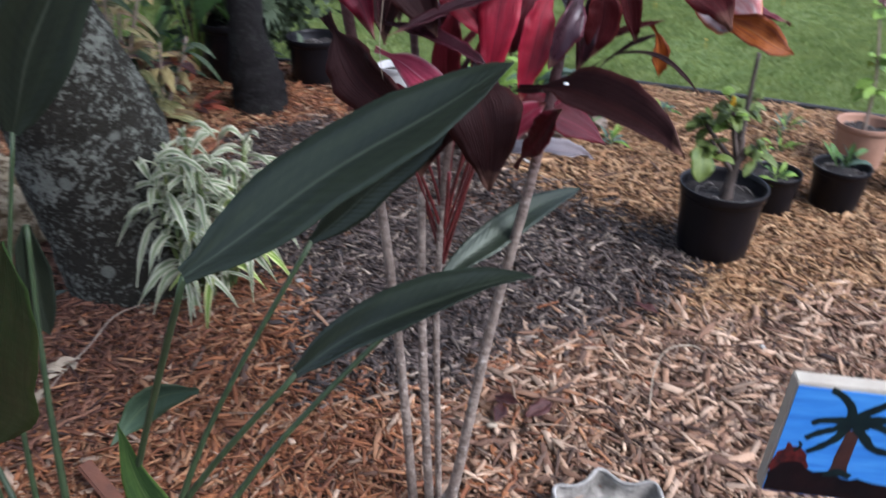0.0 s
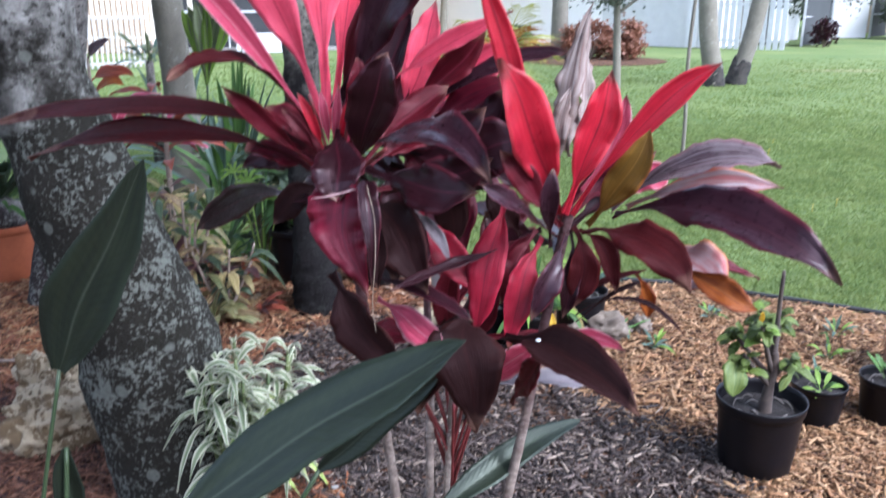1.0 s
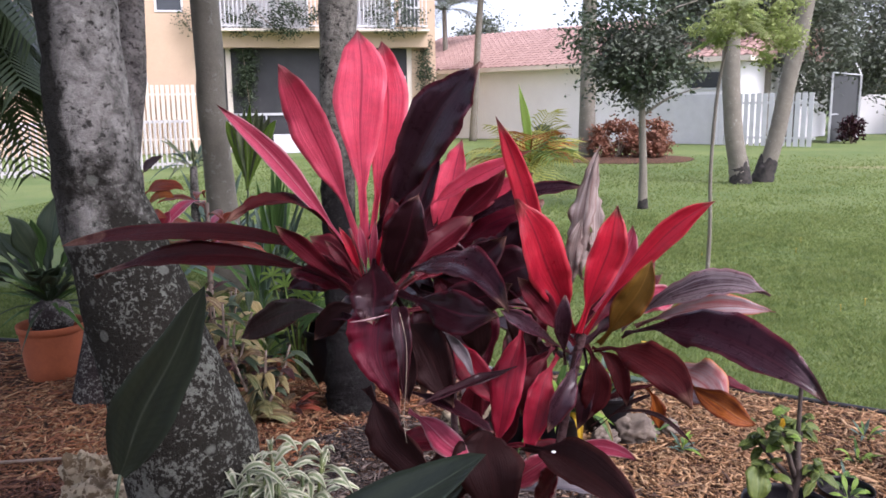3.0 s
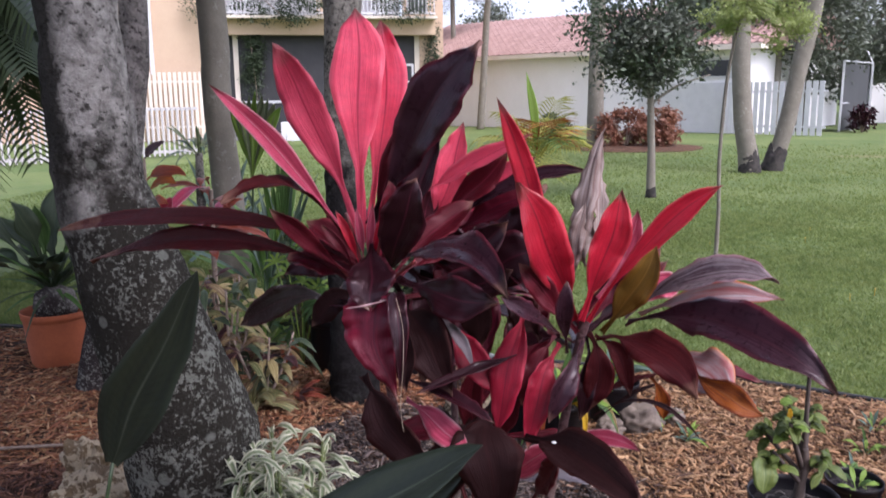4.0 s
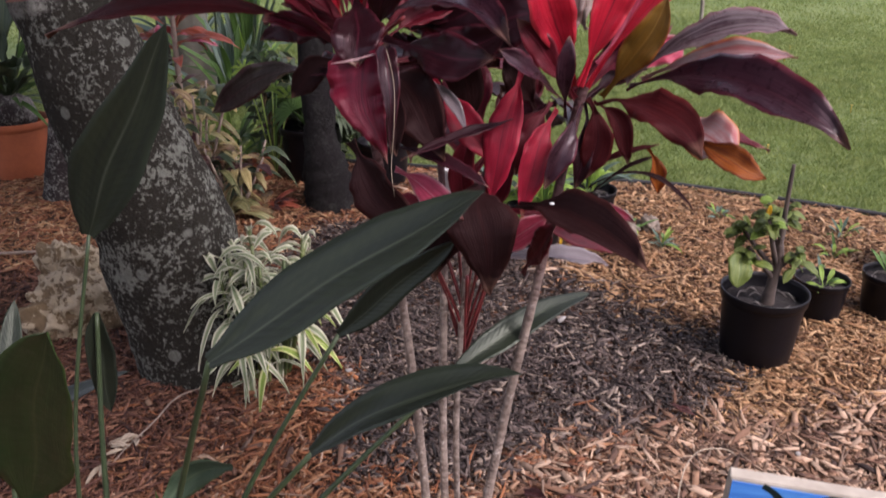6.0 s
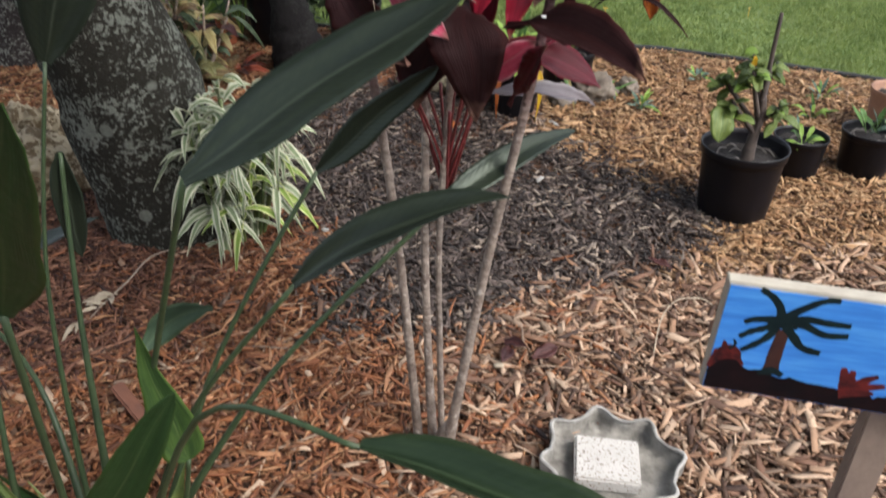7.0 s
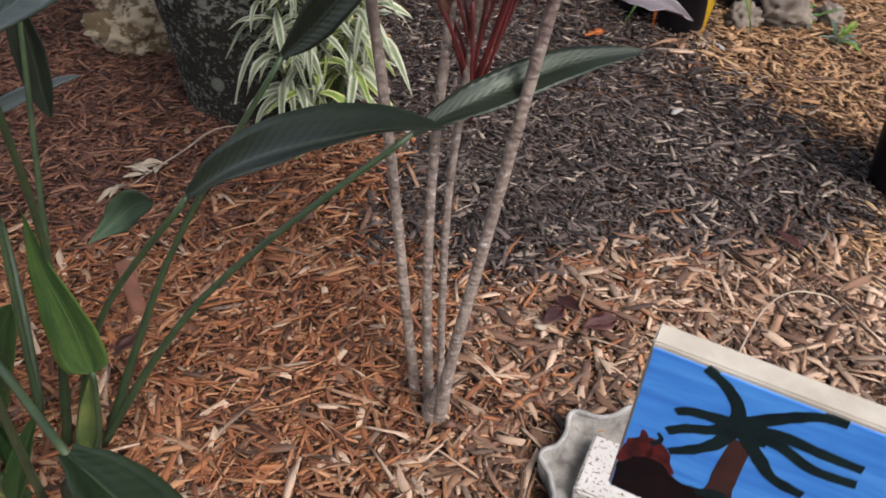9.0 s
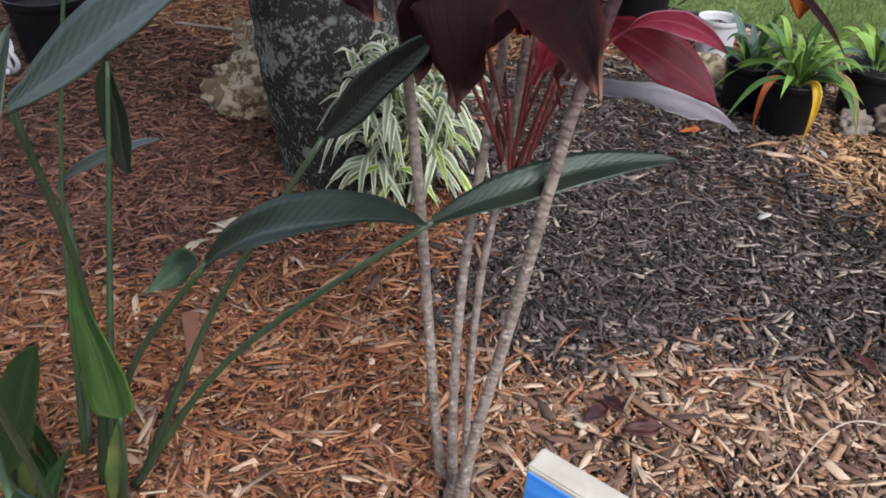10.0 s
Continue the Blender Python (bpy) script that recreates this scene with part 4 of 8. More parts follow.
leaf(cordyline, MAROON, (-0.116, 1.400, 1.162), (-0.127, 1.420, 1.245), (-0.093, 1.440, 1.315), 0.055, "C")
leaf(cordyline, DARK, (-0.092, 1.380, 1.166), (-0.010, 1.330, 1.220), (0.043, 1.300, 1.235), 0.062, "U")
# crown R
leaf(cordyline, RED, (0.166, 1.200, 1.107), (0.124, 1.130, 1.235), (0.072, 1.100, 1.353), 0.074, "C", peak=0.5)
leaf(cordyline, RED, (0.175, 1.190, 1.110), (0.215, 1.190, 1.233), (0.237, 1.200, 1.330), 0.060, "C", fold=0.35)
leaf(cordyline, RED, (0.187, 1.190, 1.109), (0.280, 1.170, 1.251), (0.386, 1.150, 1.344), 0.041, "C", peak=0.6, fold=0.35)
leaf(cordyline, PINKPALE, (0.204, 1.240, 1.137), (0.253, 1.260, 1.214), (0.271, 1.270, 1.287), 0.040, "C")
leaf(cordyline, RED, (0.152, 1.220, 1.122), (0.087, 1.210, 1.334), (0.032, 1.200, 1.481), 0.041, "C", peak=0.45)
leaf(cordyline, DRIED, (0.186, 1.280, 1.185), (0.176, 1.275, 1.285), (0.214, 1.290, 1.428), 0.044, (-0.5, -1, 0.1), label="curled dried whitish leaf", curl=2.2, fold=1.1, wave=1.5, stalk=0.02, peak=0.42)
leaf(cordyline, DRIED, (0.198, 1.285, 1.185), (0.206, 1.290, 1.275), (0.209, 1.292, 1.398), 0.034, (0.7, -1, 0.1), label="shrivelled brown and white leaf", curl=2.0, fold=1.3, wave=1.6, stalk=0.02, peak=0.4)
leaf(cordyline, DRIED, (0.165, 1.270, 1.165), (0.168, 1.262, 1.235), (0.182, 1.268, 1.300), 0.030, (-0.2, -1, 0.5), label="shrivelled brown and white leaf", curl=2.0, fold=0.8, wave=1.6, stalk=0.02)
leaf(cordyline, OLIVE, (0.208, 1.160, 1.101), (0.252, 1.110, 1.182), (0.283, 1.100, 1.257), 0.050, "C", fold=0.3)
leaf(cordyline, SILVER, (0.249, 1.200, 1.116), (0.354, 1.120, 1.204), (0.453, 1.060, 1.210), 0.064, (0.0, -0.75, 0.75), peak=0.55)
leaf(cordyline, FADING, (0.274, 1.210, 1.118), (0.371, 1.150, 1.167), (0.479, 1.120, 1.170), 0.038, (0.0, -0.9, 0.5))
leaf(cordyline, PINKPALE, (0.255, 1.250, 1.113), (0.311, 1.260, 1.152), (0.348, 1.270, 1.160), 0.050, "C")
leaf(cordyline, SHEEN, (0.251, 1.180, 1.112), (0.389, 1.040, 1.150), (0.508, 0.950, 1.083), 0.082, (0.1, -0.8, 0.7), peak=0.44, fold=0.25)
leaf(cordyline, BROWN, (0.204, 1.160, 1.091), (0.282, 1.060, 1.103), (0.335, 1.000, 1.051), 0.069, (0.1, -0.8, 0.7))
leaf(cordyline, FADING, (0.315, 1.200, 1.072), (0.361, 1.130, 1.053), (0.404, 1.080, 1.022), 0.076, "C", peak=0.55)
leaf(cordyline, ORANGE, (0.354, 1.120, 1.046), (0.395, 1.070, 1.028), (0.441, 1.050, 1.009), 0.042, "C", stalk=0.02)
leaf(cordyline, CRIMSON, (0.298, 1.200, 1.080), (0.386, 1.160, 1.048), (0.468, 1.140, 1.027), 0.029, "U")
leaf(cordyline, SHADELEAF, (0.201, 1.200, 0.937), (0.295, 1.220, 0.959), (0.385, 1.220, 0.894), 0.011, "U")
leaf(cordyline, BROWN, (0.186, 1.200, 0.961), (0.248, 1.220, 0.989), (0.318, 1.240, 1.005), 0.013, "U")
leaf(cordyline, SHADELEAF, (0.203, 1.220, 0.916), (0.266, 1.240, 0.962), (0.320, 1.260, 0.978), 0.009, "U")
leaf(cordyline, ORANGE, (0.298, 1.240, 0.999), (0.320, 1.250, 0.958), (0.327, 1.260, 0.912), 0.029, "C")
leaf(cordyline, SHEEN, (0.160, 1.160, 1.081), (0.099, 1.050, 1.153), (0.049, 1.020, 1.192), 0.034, (0.0, -0.8, 0.8))
leaf(cordyline, SHEEN, (0.151, 1.120, 1.075), (0.146, 1.080, 1.146), (0.149, 1.080, 1.203), 0.028, "C")
leaf(cordyline, MAROON, (0.169, 1.180, 1.092), (0.120, 1.140, 1.163), (0.072, 1.130, 1.220), 0.042, "C", fold=0.4)
leaf(cordyline, CARMINE, (0.084, 1.160, 1.143), (0.060, 1.100, 1.054), (0.040, 1.080, 0.947), 0.058, (-0.2, -1.0, 0.2), peak=0.42, fold=0.15)
leaf(cordyline, CARMINE, (0.139, 1.150, 1.082), (0.108, 1.100, 1.015), (0.091, 1.080, 0.923), 0.048, (0.3, -1.0, 0.1), peak=0.42, fold=0.12)
leaf(cordyline, SHEEN, (0.175, 1.150, 1.086), (0.152, 1.090, 1.046), (0.123, 1.070, 0.977), 0.040, (0.5, -1.0, 0.3))
leaf(cordyline, DARK, (0.184, 1.180, 1.087), (0.188, 1.150, 1.026), (0.174, 1.140, 0.954), 0.032, "C")
leaf(cordyline, DARK, (0.142, 1.220, 1.075), (0.093, 1.240, 1.069), (0.047, 1.260, 1.096), 0.055, "C")
# dark leaves between the crowns
leaf(cordyline, DARK, (-0.048, 1.300, 1.124), (0.043, 1.270, 1.189), (0.113, 1.260, 1.219), 0.096, "C", fold=0.1)
leaf(cordyline, DARK, (-0.117, 1.220, 1.139), (-0.024, 1.190, 1.162), (0.062, 1.180, 1.198), 0.068, "C", fold=0.1)
leaf(cordyline, DARK, (-0.105, 1.300, 1.184), (-0.028, 1.270, 1.205), (0.049, 1.270, 1.266), 0.070, "C")
leaf(cordyline, MAROON, (0.132, 1.200, 1.081), (0.101, 1.160, 1.033), (0.079, 1.150, 0.971), 0.042, "C")
leaf(cordyline, DARK, (-0.106, 1.200, 1.114), (-0.064, 1.170, 1.082), (-0.054, 1.160, 1.003), 0.057, "C")
leaf(cordyline, SHADELEAF, (0.107, 1.220, 1.065), (0.083, 1.200, 1.112), (0.054, 1.200, 1.153), 0.058, "C")
leaf(cordyline, DARK, (-0.139, 1.300, 1.173), (-0.092, 1.280, 1.107), (-0.085, 1.280, 1.003), 0.075, (0.2, -1, 0.2), fold=0.1)
leaf(cordyline, SHADELEAF, (-0.116, 1.300, 1.162), (-0.031, 1.280, 1.123), (-0.002, 1.280, 1.025), 0.070, (0.1, -1, 0.2), fold=0.1)
leaf(cordyline, SHADELEAF, (-0.170, 1.300, 1.152), (-0.117, 1.280, 1.059), (-0.110, 1.280, 0.947), 0.060, (-0.2, -1, 0.2), fold=0.1)
leaf(cordyline, DARK, (-0.255, 1.300, 1.153), (-0.302, 1.280, 1.179), (-0.368, 1.280, 1.159), 0.050, (0.0, -1, 0.2), fold=0.1)
leaf(cordyline, SHADELEAF, (-0.224, 1.300, 1.131), (-0.275, 1.280, 1.109), (-0.320, 1.280, 1.060), 0.050, (0.0, -1, 0.2), fold=0.1)
leaf(cordyline, DARK, (-0.146, 1.300, 1.206), (-0.080, 1.280, 1.219), (-0.008, 1.280, 1.219), 0.070, (0.0, -1, 0.2), fold=0.1)
leaf(cordyline, MAROON, (-0.105, 1.300, 1.184), (-0.066, 1.280, 1.166), (-0.032, 1.280, 1.091), 0.050, (0.2, -1, 0.2), fold=0.1)
# lower crown
leaf(cordyline, SHADELEAF, (0.084, 1.080, 0.945), (0.172, 0.935, 0.980), (0.250, 0.835, 0.950), 0.072, (0.0, -0.75, 0.8), label="dark maroon leaf with a white spot", peak=0.42)
leaf(cordyline, SHADELEAF, (0.031, 1.120, 0.963), (0.030, 1.030, 0.948), (0.049, 1.000, 0.829), 0.105, "C", peak=0.5, fold=0.12)
leaf(cordyline, SHADELEAF, (0.017, 1.140, 0.949), (-0.029, 1.090, 0.910), (-0.046, 1.070, 0.814), 0.087, "C", peak=0.5, fold=0.15)
leaf(cordyline, PINKPALE, (0.047, 1.200, 0.793), (0.091, 1.160, 0.865), (0.136, 1.140, 0.906), 0.046, (0.2, -1.0, 0.5))
leaf(cordyline, MAROON, (0.099, 1.160, 0.792), (0.119, 1.100, 0.863), (0.147, 1.060, 0.925), 0.044, (0.0, -0.8, 0.7))
leaf(cordyline, CRIMSON, (0.017, 1.240, 0.840), (0.051, 1.200, 0.945), (0.072, 1.200, 1.009), 0.050, "C")
leaf(cordyline, MAROON, (0.007, 1.240, 0.840), (-0.010, 1.200, 0.946), (0.002, 1.200, 1.030), 0.044, "C")
bm = bmesh.new()
bmesh.ops.create_uvsphere(bm, u_segments=8, v_segments=5, radius=0.004, matrix=Matrix.Translation((0.131, 0.962, 0.992)) @ Matrix.Diagonal((1, 1, 0.35, 1)))
part("speck", bm, WHITE, cordyline, "white dropping on a dark leaf")
leaf(cordyline, PINKPALE, (0.131, 1.200, 0.859), (0.204, 1.180, 0.909), (0.280, 1.160, 0.891), 0.026, (0.1, -0.9, 0.5), fold=0.4)
leaf(cordyline, GREYLEAF, (0.02, 1.27, 0.77), (0.16, 1.33, 0.755), (0.275, 1.42, 0.70), 0.042, "U", "grey underside of a bent leaf")
leaf(cordyline, SHADELEAF, (0.029, 1.250, 0.947), (-0.001, 1.200, 0.892), (-0.032, 1.180, 0.814), 0.06, (0.1, -0.9, 0.4))
rng = random.Random(14)
for i in range(15):
    a, lean, up = 2.4 * i, rng.uniform(0.05, 0.13), rng.uniform(0.16, 0.26)
    dx, dy, z0 = lean * math.cos(a), 0.6 * lean * math.sin(a), 0.55 + 0.007 * i
    bm = bmesh.new()
    tube(bm, [(-0.008, 1.278, z0), (-0.008 + dx * 0.35, 1.278 + dy * 0.35, z0 + 0.08), (-0.008 + dx, 1.278 + dy, z0 + up)], [0.0036, 0.0026, 0.0036], 6, steps=4)
    part("leaf_stalk", bm, REDSTEM, cordyline, "thin red leaf stalk")
for dx, dz, y in ((-0.1, 0.14, 1.15), (-0.04, 0.2, 1.14), (0.02, 0.16, 1.12), (0.07, 0.12, 1.15)):
    bm = bmesh.new()
    tube(bm, [(-0.175, 1.16, 1.10), (-0.17 + dx * 0.4, y, 1.13 + dz * 0.4), (-0.165 + dx, y - 0.02, 1.10 + dz)], [0.0034, 0.003, 0.003], 6, steps=4)
    part("leaf_stalk", bm, REDSTEM, cordyline, "thin red leaf stalk")
# pale strand added along the creased crimson leaf's right edge as its outline
bm = bmesh.new()
tube(bm, [(-0.100, 0.985, 1.195), (-0.090, 0.98, 1.15), (-0.091, 0.98, 1.09), (-0.097, 0.985, 1.03), (-0.094, 0.99, 0.985)], [0.0006, 0.0005, 0.0006, 0.0005, 0.0004], 6, steps=4)
part("dry_stalk", bm, STRAW, cordyline, "thin pale outline added along the creased leaf's edge")

# more old leaves that fill the three crowns
rng = random.Random(303)
for (cx, cy, cz), count, lo, hi in (((-0.165, 1.19, 1.17), 12, 1.09, 1.20), ((0.17, 1.23, 1.10), 7, 1.0, 1.12), ((-0.06, 1.42, 1.16), 9, 1.02, 1.18), ((0.0, 1.28, 0.84), 9, 0.76, 0.98)):
    for i in range(count):
        z = rng.uniform(lo, hi)
        young = (z - lo) / (hi - lo)
        az = 137.5 * i + rng.uniform(-20, 20)
        if math.cos(radians(az)) < -0.25:
            az = 180 - az
        m = rng.choice((DARK, DARK, DARK, MAROON, BROWN)) if young < 0.6 else rng.choice((MAROON, MAROON, CRIMSON, DARK))
        leaf(cordyline, m, *arch((cx, cy, z), az, 5 + 50 * young + rng.uniform(-15, 15), rng.uniform(0.18, 0.28), rng.uniform(0.2, 0.6) * (1.2 - young)), rng.uniform(0.045, 0.07), (math.sin(radians(az)) * 0.2, -0.6, 0.9), stalk=0.25)

# ---- bird of paradise ----
strelitzia = thing("bird_of_paradise", (-0.60, 0.80, 0.0), "clump of dark green paddle leaves on long stalks", "plant")


def paddle(base, mid, tip, width, face, foot, bend=None, material=STREL, r=0.0075, **more):
    """One leaf on its long stalk."""
    opts = dict(stalk=0.02, fold=0.28, blunt=0.62, nl=18, na=8, wave=0.12)
    opts.update(more)
    lf = leaf(strelitzia, material, base, mid, tip, width, face, **opts)
    bm = bmesh.new()
    pts = [foot, bend or tuple((a * 0.5 + b * 0.5) for a, b in zip(foot, base)), base]
    tube(bm, pts, [r * 1.25, r * 0.68, r * 0.55], 8, steps=6)
    part("stalk", bm, STALK, strelitzia)
    return lf


paddle((-0.285, 0.718, 0.858), (-0.109, 0.751, 0.976), (0.045, 0.755, 1.078), 0.086, (-0.3, -0.75, 0.75), (-0.57, 0.86, 0.0), (-0.44, 0.84, 0.45))
paddle((-0.205, 0.852, 0.628), (-0.06, 0.853, 0.73), (0.098, 0.853, 0.782), 0.064, (0.0, -0.45, 0.95), (-0.54, 0.85, 0.0), (-0.40, 0.85, 0.36), fold=0.55)
paddle((-0.02, 1.07, 0.635), (0.10, 1.17, 0.69), (0.226, 1.275, 0.705), 0.048, (0.1, -0.8, 0.8), (-0.52, 0.88, 0.0), (-0.30, 0.95, 0.36))
paddle((-0.215, 1.10, 0.69), (-0.115, 1.08, 0.79), (-0.01, 1.06, 0.89), 0.052, (-0.1, -0.9, 0.4), (-0.53, 0.92, 0.0), (-0.40, 1.02, 0.36))
paddle((-0.60, 1.04, 0.885), (-0.53, 1.04, 1.03), (-0.432, 1.05, 1.215), 0.098, (0.35, -1.0, 0.1), (-0.64, 0.88, 0.0), (-0.66, 0.98, 0.5), fold=0.35, r=0.0055)
paddle((-0.056, 0.495, 0.673), (0.10, 0.44, 0.672), (0.283, 0.375, 0.66), 0.055, (0.05, -0.15, 1.0), (-0.50, 0.74, 0.05), (-0.27, 0.60, 0.60), r=0.006, fold=1.0, material=STREL_DEEP)
paddle((-0.396, 0.815, 0.305), (-0.424, 0.825, 0.42), (-0.447, 0.835, 0.553), 0.068, (0.45, -1.0, 0.25), (-0.50, 0.83, 0.0), (-0.43, 0.82, 0.16), STREL_LIME, fold=0.3, peak=0.22, stalk=0.0, wave=0.05)
paddle((-0.659, 1.12, 0.70), (-0.668, 1.12, 0.60), (-0.667, 1.12, 0.49), 0.05, (0.5, -1.0, 0.1), (-0.62, 0.92, 0.0), (-0.66, 1.05, 0.4), fold=0.6)
paddle((-1.0, 1.2, 0.34), (-0.836, 1.2, 0.441), (-0.662, 1.2, 0.53), 0.05, (0.0, -0.5, 1.0), (-0.66, 0.9, 0.0), (-0.78, 1.05, 0.25))
paddle((-0.552, 0.70, 0.199), (-0.44, 0.70, 0.385), (-0.339, 0.70, 0.55), 0.07, (0.3, -1.0, 0.35), (-0.56, 0.76, 0.0), None, STREL_FRESH)
paddle((-0.63, 0.62, 0.40), (-0.585, 0.58, 0.57), (-0.53, 0.52, 0.72), 0.13, (0.3, -1.0, 0.3), (-0.62, 0.72, 0.0), None)
paddle((-0.58, 0.60, 0.28), (-0.56, 0.58, 0.40), (-0.52, 0.55, 0.52), 0.08, (0.3, -1.0, 0.2), (-0.6, 0.7, 0.0), None)
paddle((-0.42, 0.72, 0.10), (-0.36, 0.73, 0.14), (-0.29, 0.74, 0.05), 0.08, (0.1, -0.8, 0.8), (-0.54, 0.75, 0.0), None)
leaf(strelitzia, STREL_PALE, (-0.39, 1.0, 0.475), (-0.505, 1.07, 0.385), (-0.56, 1.02, 0.335), 0.055, (0.2, -1.0, 0.5), "pale twisted leaf underside", stalk=0.02, fold=0.5, peak=0.45)
paddle((-0.43, 0.55, 0.78), (-0.35, 0.48, 0.94), (-0.275, 0.41, 1.07), 0.085, (0.3, -1.0, 0.4), (-0.58, 0.75, 0.0), None, STREL_FRESH)
rng = random.Random(5)
for i in range(3):
    a = rng.uniform(0, 2 * math.pi)
    r = rng.uniform(0.01, 0.10)
    x, y = -0.62 + r * math.cos(a), 0.80 + r * math.sin(a)
    h = rng.uniform(0.3, 0.6)
    lx, ly = rng.uniform(-0.22, -0.02), rng.uniform(-0.10, 0.22)
    base = (x + lx, y + ly, h)
    paddle(base, (base[0] + lx * 0.5, base[1] + ly * 0.4, h + 0.12), (base[0] + lx * 1.0, base[1] + ly, h + rng.uniform(0.15, 0.24)), rng.uniform(0.05, 0.085), (0.5, -1.0, 0.3), (x, y, -0.01), (x + lx * 0.35, y + ly * 0.35, h * 0.55), STREL)
for i in range(5):
    x, y = -0.60 + rng.uniform(-0.08, 0.08), 0.78 + rng.uniform(-0.08, 0.08)
    leaf(strelitzia, STALK_YELLOW if i % 2 else STREL_FRESH, (x, y, -0.01), (x + rng.uniform(-0.03, 0.05), y + rng.uniform(-0.04, 0.04), 0.12), (x + rng.uniform(-0.06, 0.1), y + rng.uniform(-0.06, 0.06), rng.uniform(0.2, 0.32)), 0.035, (0.3, -1, 0.1), name="sheath", stalk=0.0, fold=0.7)
for foot, mid, tip, w in (((-0.50, 0.83, -0.01), (-0.455, 0.824, 0.15), (-0.402, 0.816, 0.30), 0.03),
                          ((-0.57, 0.74, -0.01), (-0.60, 0.72, 0.2), (-0.655, 0.70, 0.42), 0.03),
                          ((-0.60, 0.75, -0.01), (-0.65, 0.74, 0.2), (-0.70, 0.73, 0.44), 0.026)):
    leaf(strelitzia, STALK_YELLOW, foot, mid, tip, w, (0.3, -1.0, 0.1), "yellow green leaf sheath", "sheath", stalk=0.0, fold=0.8)

# ---- leaning lichen-covered trunk and the other trees ----
def shade_canopy(t, top, centre, size, count):
    """A leafy crown on limbs, out of view, placed and sized to shade the bed."""
    for k in range(7):
        a = k * 0.9
        bm = bmesh.new()
        end = (centre[0] + size[0] * 0.75 * math.cos(a), centre[1] + size[1] * 0.75 * math.sin(a), centre[2] + 0.2)
        mid = tuple((p * 0.55 + q * 0.45) for p, q in zip(top, end))
        tube(bm, [(top[0], top[1], top[2] - 0.3), (mid[0], mid[1], mid[2] + 0.1), end], [0.05, 0.035, 0.012], 7, 0.08, steps=4)
        part("limb", bm, BARK_DARK, t)
    crown_of_leaves(t, centre, size, count, 0.34, GREEN, rng, clumps=150)



rng = random.Random(11)
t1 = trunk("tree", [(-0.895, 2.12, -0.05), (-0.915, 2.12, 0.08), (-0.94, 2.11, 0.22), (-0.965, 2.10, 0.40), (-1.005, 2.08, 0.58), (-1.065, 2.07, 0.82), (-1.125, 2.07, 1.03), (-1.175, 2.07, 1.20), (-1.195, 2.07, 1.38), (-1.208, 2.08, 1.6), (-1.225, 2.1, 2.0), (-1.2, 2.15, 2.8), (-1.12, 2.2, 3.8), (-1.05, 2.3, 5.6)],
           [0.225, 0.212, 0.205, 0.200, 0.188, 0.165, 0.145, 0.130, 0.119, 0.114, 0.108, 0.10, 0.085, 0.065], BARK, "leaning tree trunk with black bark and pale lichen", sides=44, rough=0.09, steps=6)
shade_canopy(t1, (-1.05, 2.3, 5.6), (-0.5, 0.3, 5.3), (2.5, 3.4, 1.0), 30000)
t2 = trunk("tree", [(-2.19, 3.6, -0.02), (-2.13, 3.6, 0.3), (-1.98, 3.6, 1.0), (-1.88, 3.6, 1.5), (-1.84, 3.6, 1.9), (-1.8, 3.6, 3.6), (-1.75, 3.6, 6.2)], [0.125, 0.10, 0.075, 0.068, 0.066, 0.065, 0.06], BARK_DARK, "thin mottled palm trunk behind the leaning tree", sides=20, rough=0.06)
shade_canopy(t2, (-1.75, 3.6, 6.2), (-3.0, 2.6, 4.7), (2.5, 3.0, 1.0), 42000)
t3 = trunk("tree", [(-2.48, 6.2, -0.02), (-2.49, 6.18, 0.6), (-2.505, 6.15, 1.1), (-2.525, 6.15, 1.6), (-2.52, 6.15, 2.0), (-2.58, 6.1, 4.0), (-2.6, 6.1, 7.0)], [0.16, 0.125, 0.114, 0.114, 0.112, 0.1, 0.09], PALMBARK, "smooth grey palm trunk on the lawn side", sides=20, rough=0.03)
palm_top(t3, (-2.6, 6.1, 7.0), 12, 2.4, rng, GREEN)
t4 = trunk("tree", [(-0.825, 3.60, -0.02), (-0.828, 3.6, 0.08), (-0.84, 3.6, 0.18), (-0.857, 3.61, 0.33), (-0.87, 3.65, 0.5), (-0.91, 3.8, 1.0), (-0.907, 3.85, 1.5), (-0.90, 3.9, 2.1), (-0.9, 4.0, 3.4), (-0.9, 4.1, 6.4)], [0.135, 0.128, 0.112, 0.082, 0.076, 0.084, 0.092, 0.092, 0.088, 0.075], BARK_BLACK, "upright trunk with a flared black base and mottled bark", sides=28, rough=0.16)
shade_canopy(t4, (-0.9, 4.1, 6.4), (-0.9, 4.0, 6.3), (2.0, 1.9, 1.0), 9000)
tp = trunk("palm_tree", [(3.80, 15.38, -0.05), (3.74, 15.38, 0.35), (3.62, 15.38, 1.0), (3.52, 15.38, 2.2), (3.50, 15.38, 3.6), (3.5, 15.38, 6.5)], [0.205, 0.175, 0.165, 0.16, 0.155, 0.14], PALMBARK, "grey palm trunk leaning away from its twin", sides=18, rough=0.04, group="twin palms")
palm_top(tp, (3.5, 15.38, 6.5), 12, 2.6, rng, FARLEAF)
